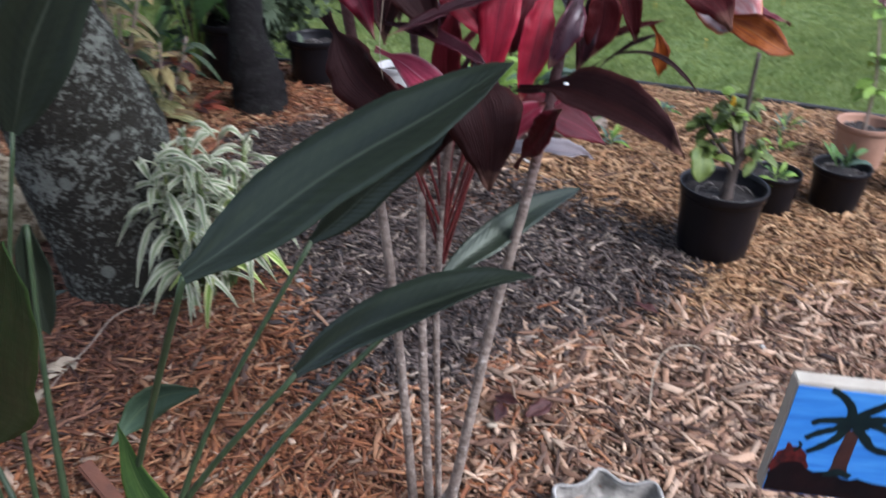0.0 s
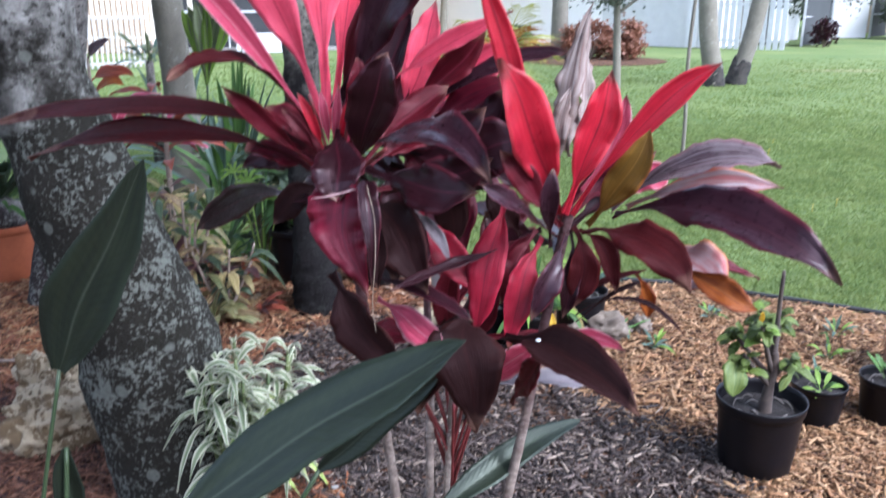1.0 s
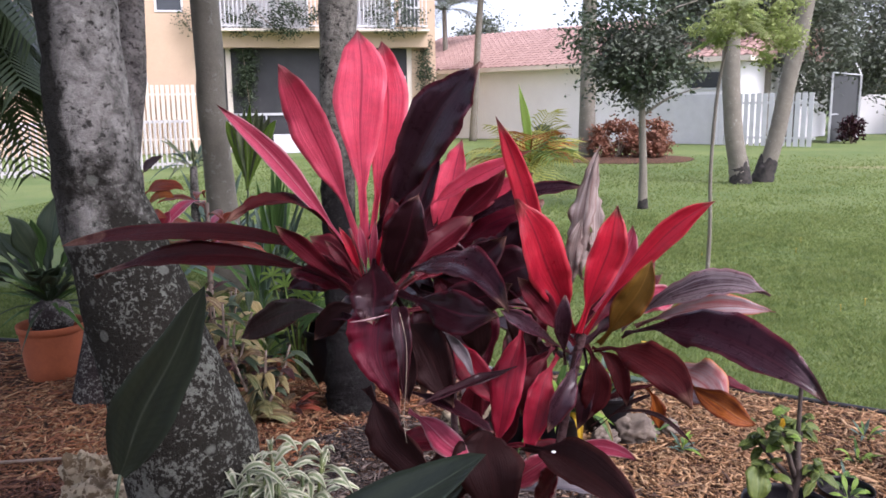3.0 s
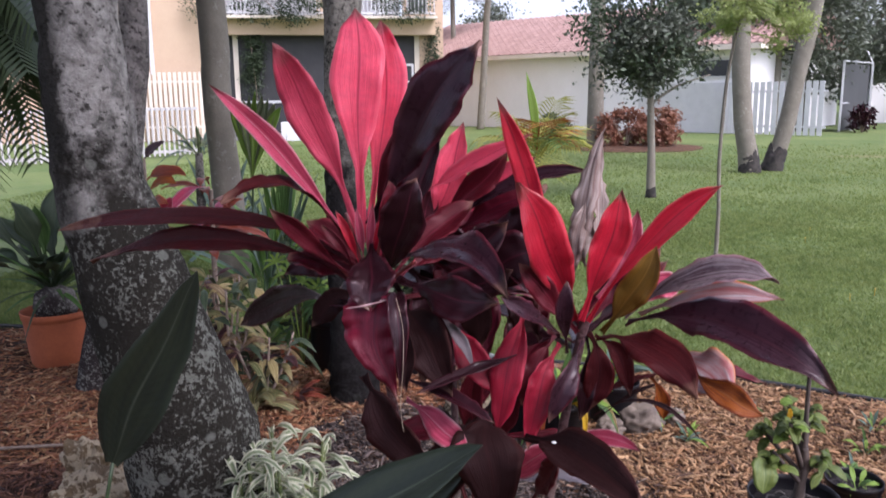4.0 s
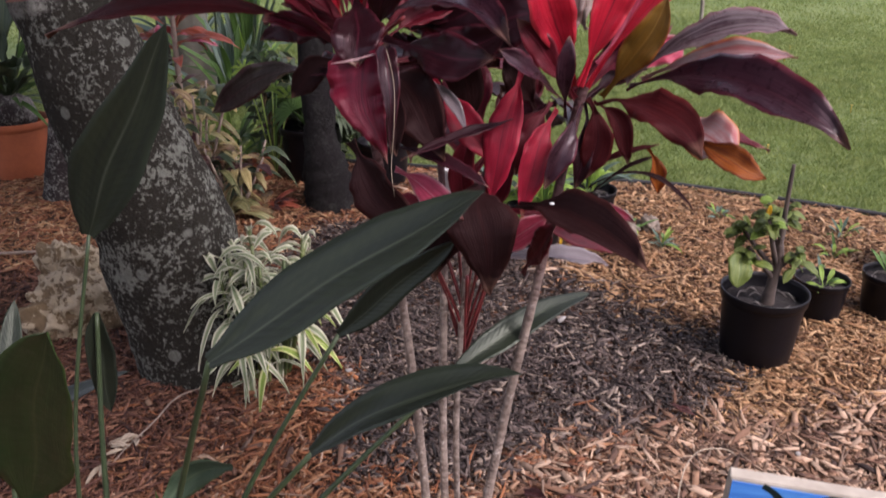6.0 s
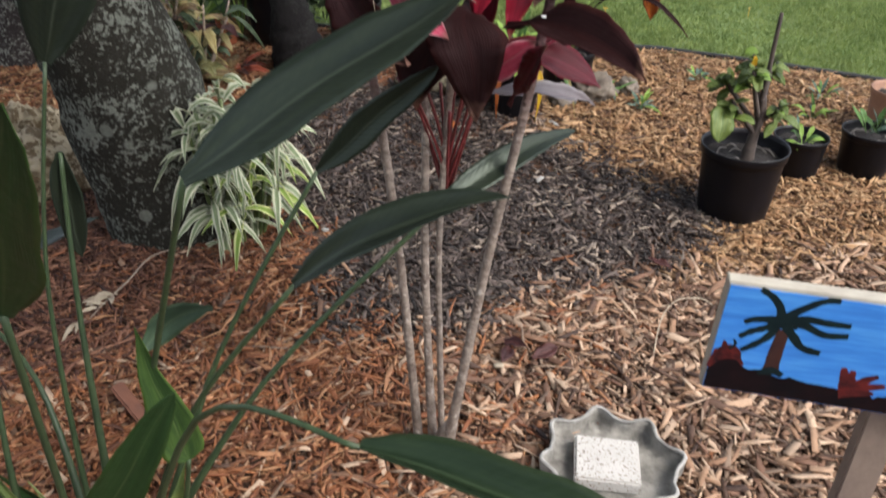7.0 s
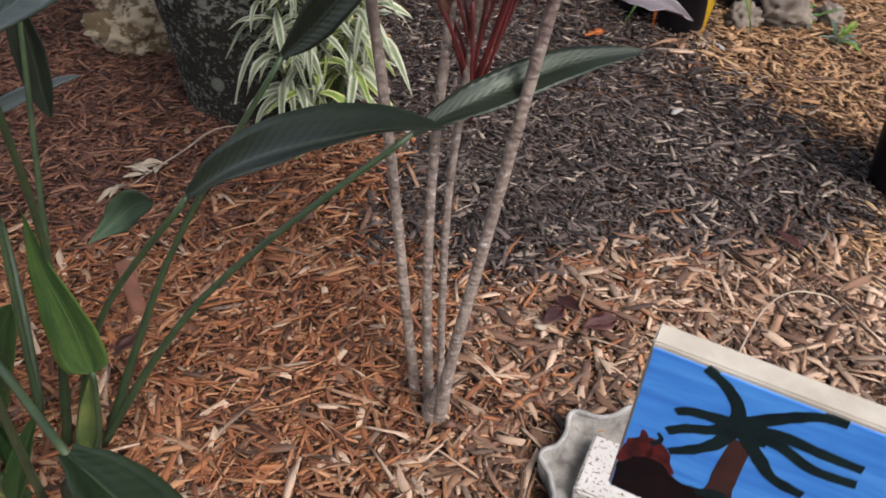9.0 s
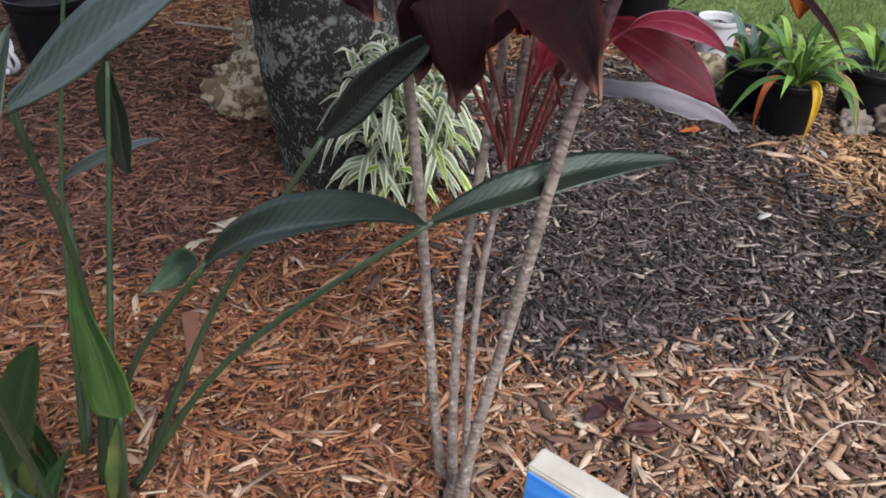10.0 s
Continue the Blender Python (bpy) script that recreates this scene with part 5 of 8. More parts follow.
tq = trunk("palm_tree", [(4.28, 15.8, -0.05), (4.40, 15.8, 0.4), (4.53, 15.8, 1.0), (4.68, 15.8, 2.0), (4.80, 15.8, 2.6), (4.95, 15.8, 4.0), (5.05, 15.8, 6.5)], [0.19, 0.15, 0.15, 0.15, 0.15, 0.145, 0.13], PALMBARK, "slanting grey palm trunk beside its twin", sides=18, rough=0.04, group="twin palms")
palm_top(tq, (5.05, 15.8, 6.5), 12, 2.6, rng, FARLEAF)
for at, dx in (((3.80, 15.38), -0.06), ((4.28, 15.8), 0.12)):
    bm = bmesh.new()
    tube(bm, [(at[0], at[1], -0.03), (at[0] + dx * 0.4, at[1], 0.18), (at[0] + dx * 0.8, at[1], 0.32), (at[0] + dx, at[1], 0.42)], [0.208, 0.188, 0.174, 0.160], 26, 0.08, seed=at[0], steps=4)
    for v in bm.verts:
        if v.co.z > 0.1:
            v.co.z += 0.12 * noise.noise(Vector((v.co.x * 9, v.co.y * 9, at[0]))) * (v.co.z - 0.1) / 0.3
    part("root_collar", bm, COLLAR, tp if at[0] < 4 else tq, "black fibrous palm base")
t9 = trunk("palm_tree", [(1.40, 22.9, -0.05), (1.36, 22.6, 1.3), (1.36, 22.4, 3.0), (1.35, 22.2, 4.9)], [0.26, 0.22, 0.21, 0.18], PALMBARK, "tall straight palm trunk beside the copper hedge", sides=16, rough=0.03)
palm_top(t9, (1.35, 22.2, 4.9), 14, 1.5, rng, FARLEAF)
t8 = trunk("palm_tree", [(-2.75, 34.0, -0.05), (-2.62, 33.9, 2.0), (-2.45, 33.8, 4.8), (-2.3, 33.8, 6.3)], [0.17, 0.14, 0.13, 0.12], PALMBARK, "slender palm in front of the far wall", sides=12, rough=0.03)
palm_top(t8, (-2.3, 33.8, 6.3), 13, 1.9, rng, FARLEAF, 0.6, 26)

# young dark-leaved tree on the lawn
t6 = trunk("young_tree", [(1.57, 11.67, -0.03), (1.56, 11.67, 0.6), (1.53, 11.67, 1.2), (1.5, 11.67, 2.0), (1.49, 11.67, 2.9)], [0.075, 0.055, 0.05, 0.04, 0.02], PALMBARK, "young tree with a round crown of dark leaves", sides=12, rough=0.04)
for k in range(9):
    a = 2.4 * k
    bm = bmesh.new()
    z = 1.3 + 0.15 * k
    tube(bm, [(1.52, 11.67, z), (1.52 + 0.35 * math.cos(a), 11.67 + 0.35 * math.sin(a), z + 0.25), (1.52 + 0.8 * math.cos(a), 11.67 + 0.8 * math.sin(a), z + 0.4)], [0.025, 0.016, 0.006], 6, steps=3)
    part("branch", bm, PALMBARK, t6)
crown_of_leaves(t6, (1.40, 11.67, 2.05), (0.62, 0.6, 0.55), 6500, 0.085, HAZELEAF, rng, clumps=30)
crown_of_leaves(t6, (1.50, 11.67, 2.35), (0.95, 0.8, 0.85), 4200, 0.085, FARLEAF, rng, clumps=44)
bm = bmesh.new()
tube(bm, [(1.572, 11.67, -0.02), (1.57, 11.67, 0.1), (1.567, 11.67, 0.2)], [0.085, 0.07, 0.062], 12, 0.08, steps=2)
part("root_collar", bm, COLLAR, t6, "dark base of the trunk")

# thin sapling with feathery light leaves
t7 = trunk("sapling", [(1.535, 6.84, -0.02), (1.54, 6.84, 0.45), (1.525, 6.84, 0.9), (1.535, 6.84, 1.3), (1.56, 6.84, 1.65), (1.63, 6.84, 2.05), (1.75, 6.84, 2.35)], [0.020, 0.016, 0.015, 0.015, 0.014, 0.011, 0.005], PALMBARK, "thin curved sapling with feathery light green leaves", sides=10, rough=0.05)
for k in range(18):
    bm = bmesh.new()
    g = rng.random()
    az, ln = 137.5 * k, rng.uniform(0.22, 0.44)
    frond(bm, (1.58 + 0.24 * g, 6.84 + rng.uniform(-0.05, 0.05), 1.93 + 0.42 * g), az, rng.uniform(-15, 25), ln, rng.uniform(0.2, 0.7), 0.055, 15, 0.016, droop=0.9, rng=rng)
    part("frond", bm, (PALELIME, PALELIME, LIME, PALELIME)[k % 4], t7, smooth=False, kind="stuff")
crown_of_leaves(t7, (1.82, 6.84, 2.12), (0.42, 0.3, 0.30), 2900, 0.042, PALELIME, rng, "foliage", clumps=16, spread=0.055)
crown_of_leaves(t7, (1.50, 6.84, 2.06), (0.34, 0.2, 0.06), 500, 0.045, PALELIME, rng, "foliage", clumps=5, spread=0.04)

# ---- rock, bush, twigs beside the trunk ----
def stone(name, at, size, material, label, seed, detail=4, cut=0.35, group="", turn=0.0, cat="rock"):
    bm = bmesh.new()
    bmesh.ops.create_icosphere(bm, subdivisions=detail, radius=1.0)
    for v in bm.verts:
        d = v.co.normalized()
        rough = 3.0 if cut > 0.3 else 1.0
        k = 1 + cut * noise.noise(d * 1.3 + Vector((seed, 0, 0))) + rough * (0.15 * (0.5 - abs(noise.noise(d * 2.3 + Vector((0, seed, 0))))) + 0.09 * noise.noise(d * 4.5 + Vector((0, 0, seed))) + 0.05 * (0.3 - abs(noise.noise(d * 11))) + 0.03 * noise.noise(d * 22))
        v.co = d * k
    bm.transform(Matrix.Translation(at) @ Matrix.Rotation(turn, 4, "Z") @ Matrix.Diagonal((*size, 1)))
    return solo(name, bm, material, label, cat, group, at=(at[0], at[1], 0))


stone("rock", (-1.43, 2.29, 0.07), (0.135, 0.11, 0.105), ROCK, "rough tan limestone rock lying on the mulch", 4.2, 5, 0.55, turn=0.4)
stone("rock", (-1.52, 2.44, 0.11), (0.11, 0.10, 0.125), ROCK, "pitted pale limestone rock behind another", 9.1, 5, 0.55, turn=1.0)

bush = thing("dracaena", (-0.68, 2.03, 0.0), "bushy dracaena with cream-edged leaves on the mulch", "plant")
rng = random.Random(21)
heads = [(rng.uniform(-0.09, 0.13), rng.uniform(-0.10, 0.12), rng.uniform(0.12, 0.50)) for _ in range(27)]
for dx, dy, h in heads:
    bm = bmesh.new()
    tube(bm, [(-0.68 + dx * 0.5, 2.03 + dy * 0.5, -0.01), (-0.68 + dx * 0.8, 2.03 + dy * 0.8, h * 0.5), (-0.68 + dx, 2.03 + dy, h)], [0.007, 0.006, 0.005], 7, steps=3)
    part("stem", bm, STALK_YELLOW, bush)
    for i in range(10):
        z = h - 0.016 * (9 - i)
        el = rng.uniform(20, 60) if i > 5 else rng.uniform(-10, 25)
        b = (-0.68 + dx, 2.03 + dy, z)
        leaf(bush, VARIEGATED_LIME if (dx > 0.04 and h < 0.32 and rng.random() < 0.75) else VARIEGATED, *arch(b, 137.5 * i + dx * 900, el, rng.uniform(0.10, 0.175), rng.uniform(0.35, 1.1)), rng.uniform(0.016, 0.026), "U", stalk=0.05, wave=0.6, nl=8, na=4, fold=0.3)

twig = thing("dead_branch", (-0.92, 1.68, 0.0), "fallen dry branch with pale curled leaves on mulch", "branch")
bm = bmesh.new()
tube(bm, [(-0.83, 1.93, 0.02), (-0.88, 1.82, 0.05), (-0.90, 1.70, 0.045), (-0.93, 1.60, 0.035), (-0.96, 1.50, 0.012)], [0.0018, 0.003, 0.0026, 0.002, 0.0014], 6, steps=4)
part("stem", bm, TWIG, twig)
rng = random.Random(8)
for i in range(11):
    s = rng.uniform(0.3, 1.0)
    b = (-0.89 - 0.06 * s, 1.72 - 0.20 * s, 0.035)
    leaf(twig, STRAW, *arch(b, rng.uniform(140, 260), rng.uniform(5, 55), rng.uniform(0.05, 0.09), rng.uniform(0.2, 0.7)), rng.uniform(0.010, 0.018), "U", nl=7, na=4, fold=0.6, wave=0.6)


# ---- pots ----
def pot(at, r, h, material, label, group="", rim=0.014, category="plant pot", rolled=True, name="plant_pot"):
    t = thing(name, at, label, category, group)
    bm = bmesh.new()
    lathe(bm, at, [(r * 0.78, 0.0), (r * 0.80, 0.006), (r * 0.86, h * 0.3), (r * 0.94, h * 0.84), (r * 0.95, h * 0.86), (r * 0.985, h * 0.87), (r * 0.995, h * 0.93), (r * 1.01, h * 0.985), (r * 1.005, h), (r * 0.975, h * 0.998), (r * 0.955, h * 0.93), (r * 0.90, h * 0.60), (0.01, h * 0.59)], 40, 0.004)
    part("pot_body", bm, material, t)
    bm = bmesh.new()
    bmesh.ops.create_circle(bm, cap_ends=True, segments=30, radius=r * 0.915)
    bmesh.ops.subdivide_edges(bm, edges=bm.edges[:], cuts=1)
    bmesh.ops.triangulate(bm, faces=bm.faces)
    bmesh.ops.subdivide_edges(bm, edges=bm.edges, cuts=3, use_grid_fill=True)
    for v in bm.verts:
        v.co.z = 0.013 * noise.noise(Vector((v.co.x * 22 + at[0] * 7, v.co.y * 22, 0)))
    bm.transform(Matrix.Translation((at[0], at[1], at[2] + h * 0.80)))
    part("soil", bm, SOIL, t, "dark crumbly potting soil")
    g = random.Random(int(abs(at[0]) * 1000))
    for k in range(9):
        a, q = g.uniform(0, 6.28), r * g.uniform(0.2, 0.8)
        b = a + g.uniform(0.3, 1.1)
        bm = bmesh.new()
        tube(bm, [(at[0] + q * math.cos(a), at[1] + q * math.sin(a), at[2] + h * 0.80 + 0.002), (at[0] + q * math.cos((a + b) / 2), at[1] + q * math.sin((a + b) / 2), at[2] + h * 0.80 + 0.012), (at[0] + q * math.cos(b), at[1] + q * math.sin(b), at[2] + h * 0.80 + 0.002)], [0.0018, 0.0028, 0.0014], 5, 0.2, steps=3)
        part("root", bm, ROOT, t)
    return t


pot((0.892, 2.32, 0.0), 0.136, 0.245, POT, "black plastic nursery pot standing on mulch", "nursery pots")
fat = thing("potted_shrub", (0.905, 2.32, 0.2), "stubby shrub with a thick trunk and bright green leaves", "plant")
bm = bmesh.new()
tube(bm, [(0.905, 2.32, 0.18), (0.91, 2.32, 0.27), (0.92, 2.32, 0.34), (0.915, 2.32, 0.40)], [0.024, 0.016, 0.014, 0.011], 12, 0.14, steps=4)
part("trunk", bm, DARKTWIG, fat)
rng = random.Random(31)
for dx, dy, z1, z2 in ((-0.12, 0.02, 0.33, 0.45), (-0.06, -0.05, 0.35, 0.5), (0.07, 0.0, 0.33, 0.38), (0.03, 0.06, 0.38, 0.5), (0.0, 0.0, 0.39, 0.66), (-0.04, 0.05, 0.38, 0.52), (-0.10, -0.04, 0.3, 0.40)):
    bm = bmesh.new()
    tube(bm, [(0.913, 2.32, z1 - 0.02), (0.913 + dx * 0.6, 2.32 + dy * 0.6, (z1 + z2) / 2), (0.913 + dx, 2.32 + dy, z2)], [0.010, 0.007, 0.0055], 8, 0.08, steps=4)
    part("branch", bm, DARKTWIG, fat)
    for i in range(0 if z2 > 0.6 else 17):
        b = (0.913 + dx * rng.uniform(0.75, 1.05), 2.32 + dy * rng.uniform(0.8, 1.05), z2 - rng.uniform(-0.01, 0.06))
        leaf(fat, LIME if rng.random() < 0.22 else SHRUBLEAF, *arch(b, rng.uniform(0, 360), rng.uniform(-30, 55), rng.uniform(0.035, 0.065), rng.uniform(0.1, 0.6)), rng.uniform(0.022, 0.036), "U", stalk=0.06, nl=6, na=4, blunt=0.5)
leaf(fat, SHRUBLEAF, (0.80, 2.28, 0.37), (0.778, 2.24, 0.35), (0.772, 2.21, 0.295), 0.08, (0, -1, 0.3), stalk=0.05, blunt=0.5)
leaf(fat, YELLOW, (0.86, 2.30, 0.5), (0.85, 2.28, 0.53), (0.84, 2.26, 0.54), 0.02, "C", stalk=0.05, blunt=0.5)

pot((1.188, 2.63, 0.0), 0.094, 0.155, POT, "small black nursery pot of bare soil", "nursery pots")
clump("weed", (1.195, 2.62, 0.11), "sparse seedling in a small black pot", "plant", (LIME, GREEN), 9, 0.10, 0.016, (20, 75), (0.1, 0.6))
pot((1.44, 2.66, 0.0), 0.10, 0.17, POT, "small black nursery pot with a seedling", "nursery pots")
clump("seedling", (1.44, 2.66, 0.14), "grey green seedling in a small black pot", "plant", (BLUEGREEN, GREEN), 10, 0.14, 0.02, (30, 80), (0.1, 0.5))
pot((1.70, 3.05, 0.0), 0.11, 0.19, CLAY, "pale clay pot standing on the mulch", "clay pots")
tr_ = thing("potted_sapling", (1.70, 3.05, 0.15), "spindly sapling with a few yellow green leaves", "plant")
bm = bmesh.new()
tube(bm, [(1.70, 3.05, 0.14), (1.69, 3.05, 0.35), (1.66, 3.05, 0.5), (1.62, 3.05, 0.66)], [0.008, 0.006, 0.005, 0.003], 7, steps=4)
part("stem", bm, TWIG, tr_)
for i in range(16):
    z = rng.uniform(0.3, 0.66)
    leaf(tr_, LIME, *arch((1.70 - 0.1 * (z - 0.2), 3.05, z), rng.uniform(0, 360), rng.uniform(-20, 40), rng.uniform(0.06, 0.11), rng.uniform(0.2, 0.6)), rng.uniform(0.03, 0.05), "U", stalk=0.08, nl=6, na=4, blunt=0.55)
pot((1.78, 2.78, 0.0), 0.09, 0.14, POT, "small black nursery pot beside the clay pot", "nursery pots")
clump("seedling", (1.78, 2.78, 0.11), "low green seedling in a black pot", "plant", (LIME, GREEN), 10, 0.12, 0.02, (20, 70), (0.1, 0.6))
for x, y, s in ((1.30, 2.95, 0.10), (1.42, 3.15, 0.12), (0.72, 3.2, 0.12), (0.60, 3.35, 0.14), (1.05, 3.6, 0.10), (1.55, 3.4, 0.11)):
    clump("weed", (x, y, 0.0), "small green weed growing in the mulch", "weed", (LIME, BLUEGREEN, GREEN), 11, s, 0.014, (20, 75), (0.1, 0.7))

pot((-2.40, 2.24, 0.0), 0.16, 0.26, POT, "black plastic pot beside a coiled hose", "nursery pots")
bm = bmesh.new()
loop = [(-2.42 + (0.075 + 0.004 * k / 12) * math.cos(k * math.pi / 6), 2.0 + 0.02 * math.sin(k * 0.9), 0.09 + 0.075 * math.sin(k * math.pi / 6)) for k in range(30)]
tube(bm, loop, [0.009] * 30, 8, steps=3)
solo("garden_hose", bm, WHITE, "pale blue white hose coil leaning on a pot", "hose", at=(-2.42, 2.0, 0.0))

# pots and plants behind the trunk
pot((-2.65, 3.98, 0.0), 0.185, 0.31, TERRACOTTA, "large terracotta pot beside the trunks", "terracotta pots")
cyc = thing("cycad", (-2.65, 3.98, 0.28), "leafy plant in the large terracotta pot", "plant")
bm = bmesh.new()
lathe(bm, (-2.65, 3.98, 0.27), [(0.10, 0), (0.12, 0.06), (0.10, 0.14), (0.05, 0.17)], 18, 0.1)
part("trunk", bm, BARK_DARK, cyc)
rng = random.Random(44)
for i in range(24):
    leaf(cyc, FARLEAF if i % 5 else GREEN, *arch((-2.65, 3.98, 0.42), 137 * i, rng.uniform(35, 85), rng.uniform(0.45, 0.85), rng.uniform(0.1, 0.5)), rng.uniform(0.09, 0.16), "U", stalk=0.4, fold=0.3, wave=0.5)
for i in range(24):
    leaf(cyc, FARLEAF if i % 2 else GREEN, *arch((-2.65, 3.98, 0.40), 53 * i + 10, rng.uniform(5, 65), rng.uniform(0.25, 0.45), rng.uniform(0.2, 0.7)), rng.uniform(0.015, 0.03), "U", stalk=0.05, nl=7, na=4)
pot((-1.275, 3.97, 0.0), 0.06, 0.15, TERRACOTTA, "small terracotta pot among the crotons", "terracotta pots")
clump("fern", (-1.275, 3.97, 0.12), "small fern in a terracotta pot", "plant", GREEN, 12, 0.13, 0.02, (20, 70), (0.2, 0.7))
pot((-1.02, 4.05, 0.0), 0.17, 0.30, POT, "black nursery pot in the shade of the trunk", "nursery pots")
pot((-0.62, 4.0, 0.0), 0.14, 0.24, POT, "black nursery pot behind the dark trunk", "nursery pots")
fan = thing("fan_palm", (-1.02, 4.05, 0.25), "young fan palm in a black pot", "plant")
for i, (az, el, ln) in enumerate(((200, 45, 0.22), (150, 55, 0.2), (240, 50, 0.25), (100, 40, 0.2), (290, 55, 0.22))):
    b, m, t = arch((-1.02, 4.05, 0.26), az, el, ln, 0.05)
    fan_leaf(fan, FARLEAF if i % 2 else GREEN, b, t, 0.13, (math.sin(radians(az)) * 0.7, math.cos(radians(az)) * 0.7 - 0.3, 0.8))
clump("bromeliad", (-1.12, 3.52, 0.0), "low bromeliad with red brown leaves", "plant", (BROMELIAD, FALLEN, BROMELIAD, CROTON), 16, 0.20, 0.04, (15, 60), (0.2, 0.7), group="bromeliads")
clump("bromeliad", (-1.26, 3.32, 0.0), "bromeliad with orange and pale drooping leaves", "plant", (CROTON, CREAM, CREAM), 18, 0.34, 0.05, (25, 75), (0.3, 0.9), group="bromeliads")
for x, y, h, lab in ((-1.43, 3.5, 0.66, "bronze croton with yellow-veined leaves behind the trunk"), (-1.24, 3.45, 0.36, "low cream-striped croton beside the trunk"), (-1.6, 3.85, 0.6, "tall bronze croton in the bed"), (-1.25, 4.25, 0.6, "bronze croton beside black pots")):
    c = thing("croton", (x, y, 0.0), lab, "plant", "crotons")
    rng = random.Random(int(abs(x) * 100))
    for k in range(6):
        dx, dy = rng.uniform(-0.15, 0.15), rng.uniform(-0.1, 0.1)
        bm = bmesh.new()
        tube(bm, [(x, y, -0.01), (x + dx * 0.6, y + dy * 0.6, h * 0.5), (x + dx, y + dy, h * rng.uniform(0.75, 1.0))], [0.009, 0.007, 0.005], 6, steps=3)
        part("stem", bm, TWIG, c)
        for i in range(10):
            f = rng.uniform(0.25, 1.0)
            leaf(c, rng.choice((CROTON, FALLEN, CROTON, CREAM, CREAMY, CREAMY, FARLEAF, FARLEAF)), *arch((x + dx * f, y + dy * f, h * f * 0.95), rng.uniform(0, 360), rng.uniform(-10, 50), rng.uniform(0.12, 0.2), rng.uniform(0.3, 1.0)), rng.uniform(0.026, 0.046), "U", stalk=0.12, nl=7, na=4, blunt=0.9)
phil = thing("philodendron", (-1.2, 3.92, 0.0), "lime green plant with pointed lobed leaves", "plant")
rng = random.Random(57)
for i, (x, z, r) in enumerate(((-1.25, 0.55, 0.11), (-1.10, 0.46, 0.09), (-1.18, 0.50, 0.08), (-1.33, 0.60, 0.08), (-1.15, 0.62, 0.07))):
    fan_leaf(phil, LIME if i < 4 else GREEN, (-1.2, 3.95, 0.05), (x, 3.93 + 0.03 * (i % 2), z), r, (rng.uniform(-0.4, 0.4), -1.0, 0.5), 6, 190, "lobed_leaf")
# added dark foliage stands in for the shaded gap behind the pots
under = thing("shrub", (-1.0, 4.2, 0.0), "dark leafy shrub added for the dark gap behind the pots", "shrub")
for k in range(5):
    bm = bmesh.new()
    a = 1.3 * k
    tube(bm, [(-1.0, 4.2, -0.01), (-1.0 + 0.1 * math.cos(a), 4.2 + 0.05 * math.sin(a), 0.25), (-1.0 + 0.24 * math.cos(a), 4.2 + 0.1 * math.sin(a), 0.5)], [0.010, 0.008, 0.004], 6, steps=3)
    part("branch", bm, DARKTWIG, under)
crown_of_leaves(under, (-0.98, 4.2, 0.42), (0.42, 0.12, 0.30), 2600, 0.07, FARLEAF, rng, "foliage", clumps=26, spread=0.06)
red = thing("red_bromeliad", (-1.85, 4.35, 0.0), "tall plant with orange red broad leaves behind the trunks", "plant", "bromeliads")
rng = random.Random(61)
bm = bmesh.new()
tube(bm, [(-1.85, 4.35, -0.01), (-1.85, 4.35, 0.5), (-1.84, 4.35, 0.95)], [0.02, 0.016, 0.012], 8, steps=3)
part("stem", bm, TWIG, red)
for i in range(20):
    leaf(red, BROMELIAD if i % 4 else PINKPALE, *arch((-1.85, 4.35, rng.uniform(0.55, 1.0)), 137 * i, rng.uniform(0, 55), rng.uniform(0.25, 0.42), rng.uniform(0.2, 0.7)), rng.uniform(0.06, 0.09), "U", stalk=0.15)
copper = thing("croton", (-1.55, 3.04, 0.0), "slender croton with orange and dark red leaves beside the trunk", "plant", "crotons")
bm = bmesh.new()
tube(bm, [(-1.55, 3.04, -0.01), (-1.56, 3.03, 0.5), (-1.535, 3.0, 1.0), (-1.53, 3.0, 1.24)], [0.012, 0.010, 0.008, 0.005], 8, steps=3)
part("stem", bm, TWIG, copper)
for m, b, c, e, w in ((FALLEN, (-1.53, 3.0, 1.235), (-1.487, 2.99, 1.275), (-1.425, 2.98, 1.307), 0.055),
                      (BROMELIAD, (-1.53, 3.0, 1.145), (-1.431, 2.98, 1.188), (-1.335, 2.96, 1.172), 0.06),
                      (ORANGE, (-1.53, 3.0, 1.09), (-1.44, 2.96, 1.15), (-1.37, 2.94, 1.14), 0.05),
                      (PINKPALE, (-1.53, 3.0, 0.93), (-1.445, 2.97, 1.02), (-1.40, 2.95, 1.085), 0.07),
                      (BROMELIAD, (-1.53, 3.0, 0.98), (-1.47, 2.95, 1.06), (-1.40, 2.92, 1.06), 0.06),
                      (CROTON, (-1.54, 3.02, 0.86), (-1.46, 3.0, 0.93), (-1.37, 2.98, 0.92), 0.055)):
    leaf(copper, m, b, c, e, w, (0.1, -0.8, 0.7), stalk=0.12, blunt=0.8)
clump("bromeliad", (-1.55, 4.3, 0.0), "green and yellow bromeliad in the bed", "plant", (GREEN, LIME), 18, 0.45, 0.05, (30, 80), (0.2, 0.7), group="bromeliads")
clump("bromeliad", (-1.25, 4.62, 0.0), "yellow green strap-leaved bromeliad", "plant", (LIME, OLIVE), 16, 0.45, 0.045, (35, 80), (0.2, 0.6), group="bromeliads")
clump("yucca", (-3.0, 7.3, 0.0), "blue green yucca with stiff narrow leaves", "plant", BLUEGREEN, 46, 1.15, 0.06, (15, 85), (0.1, 0.6))
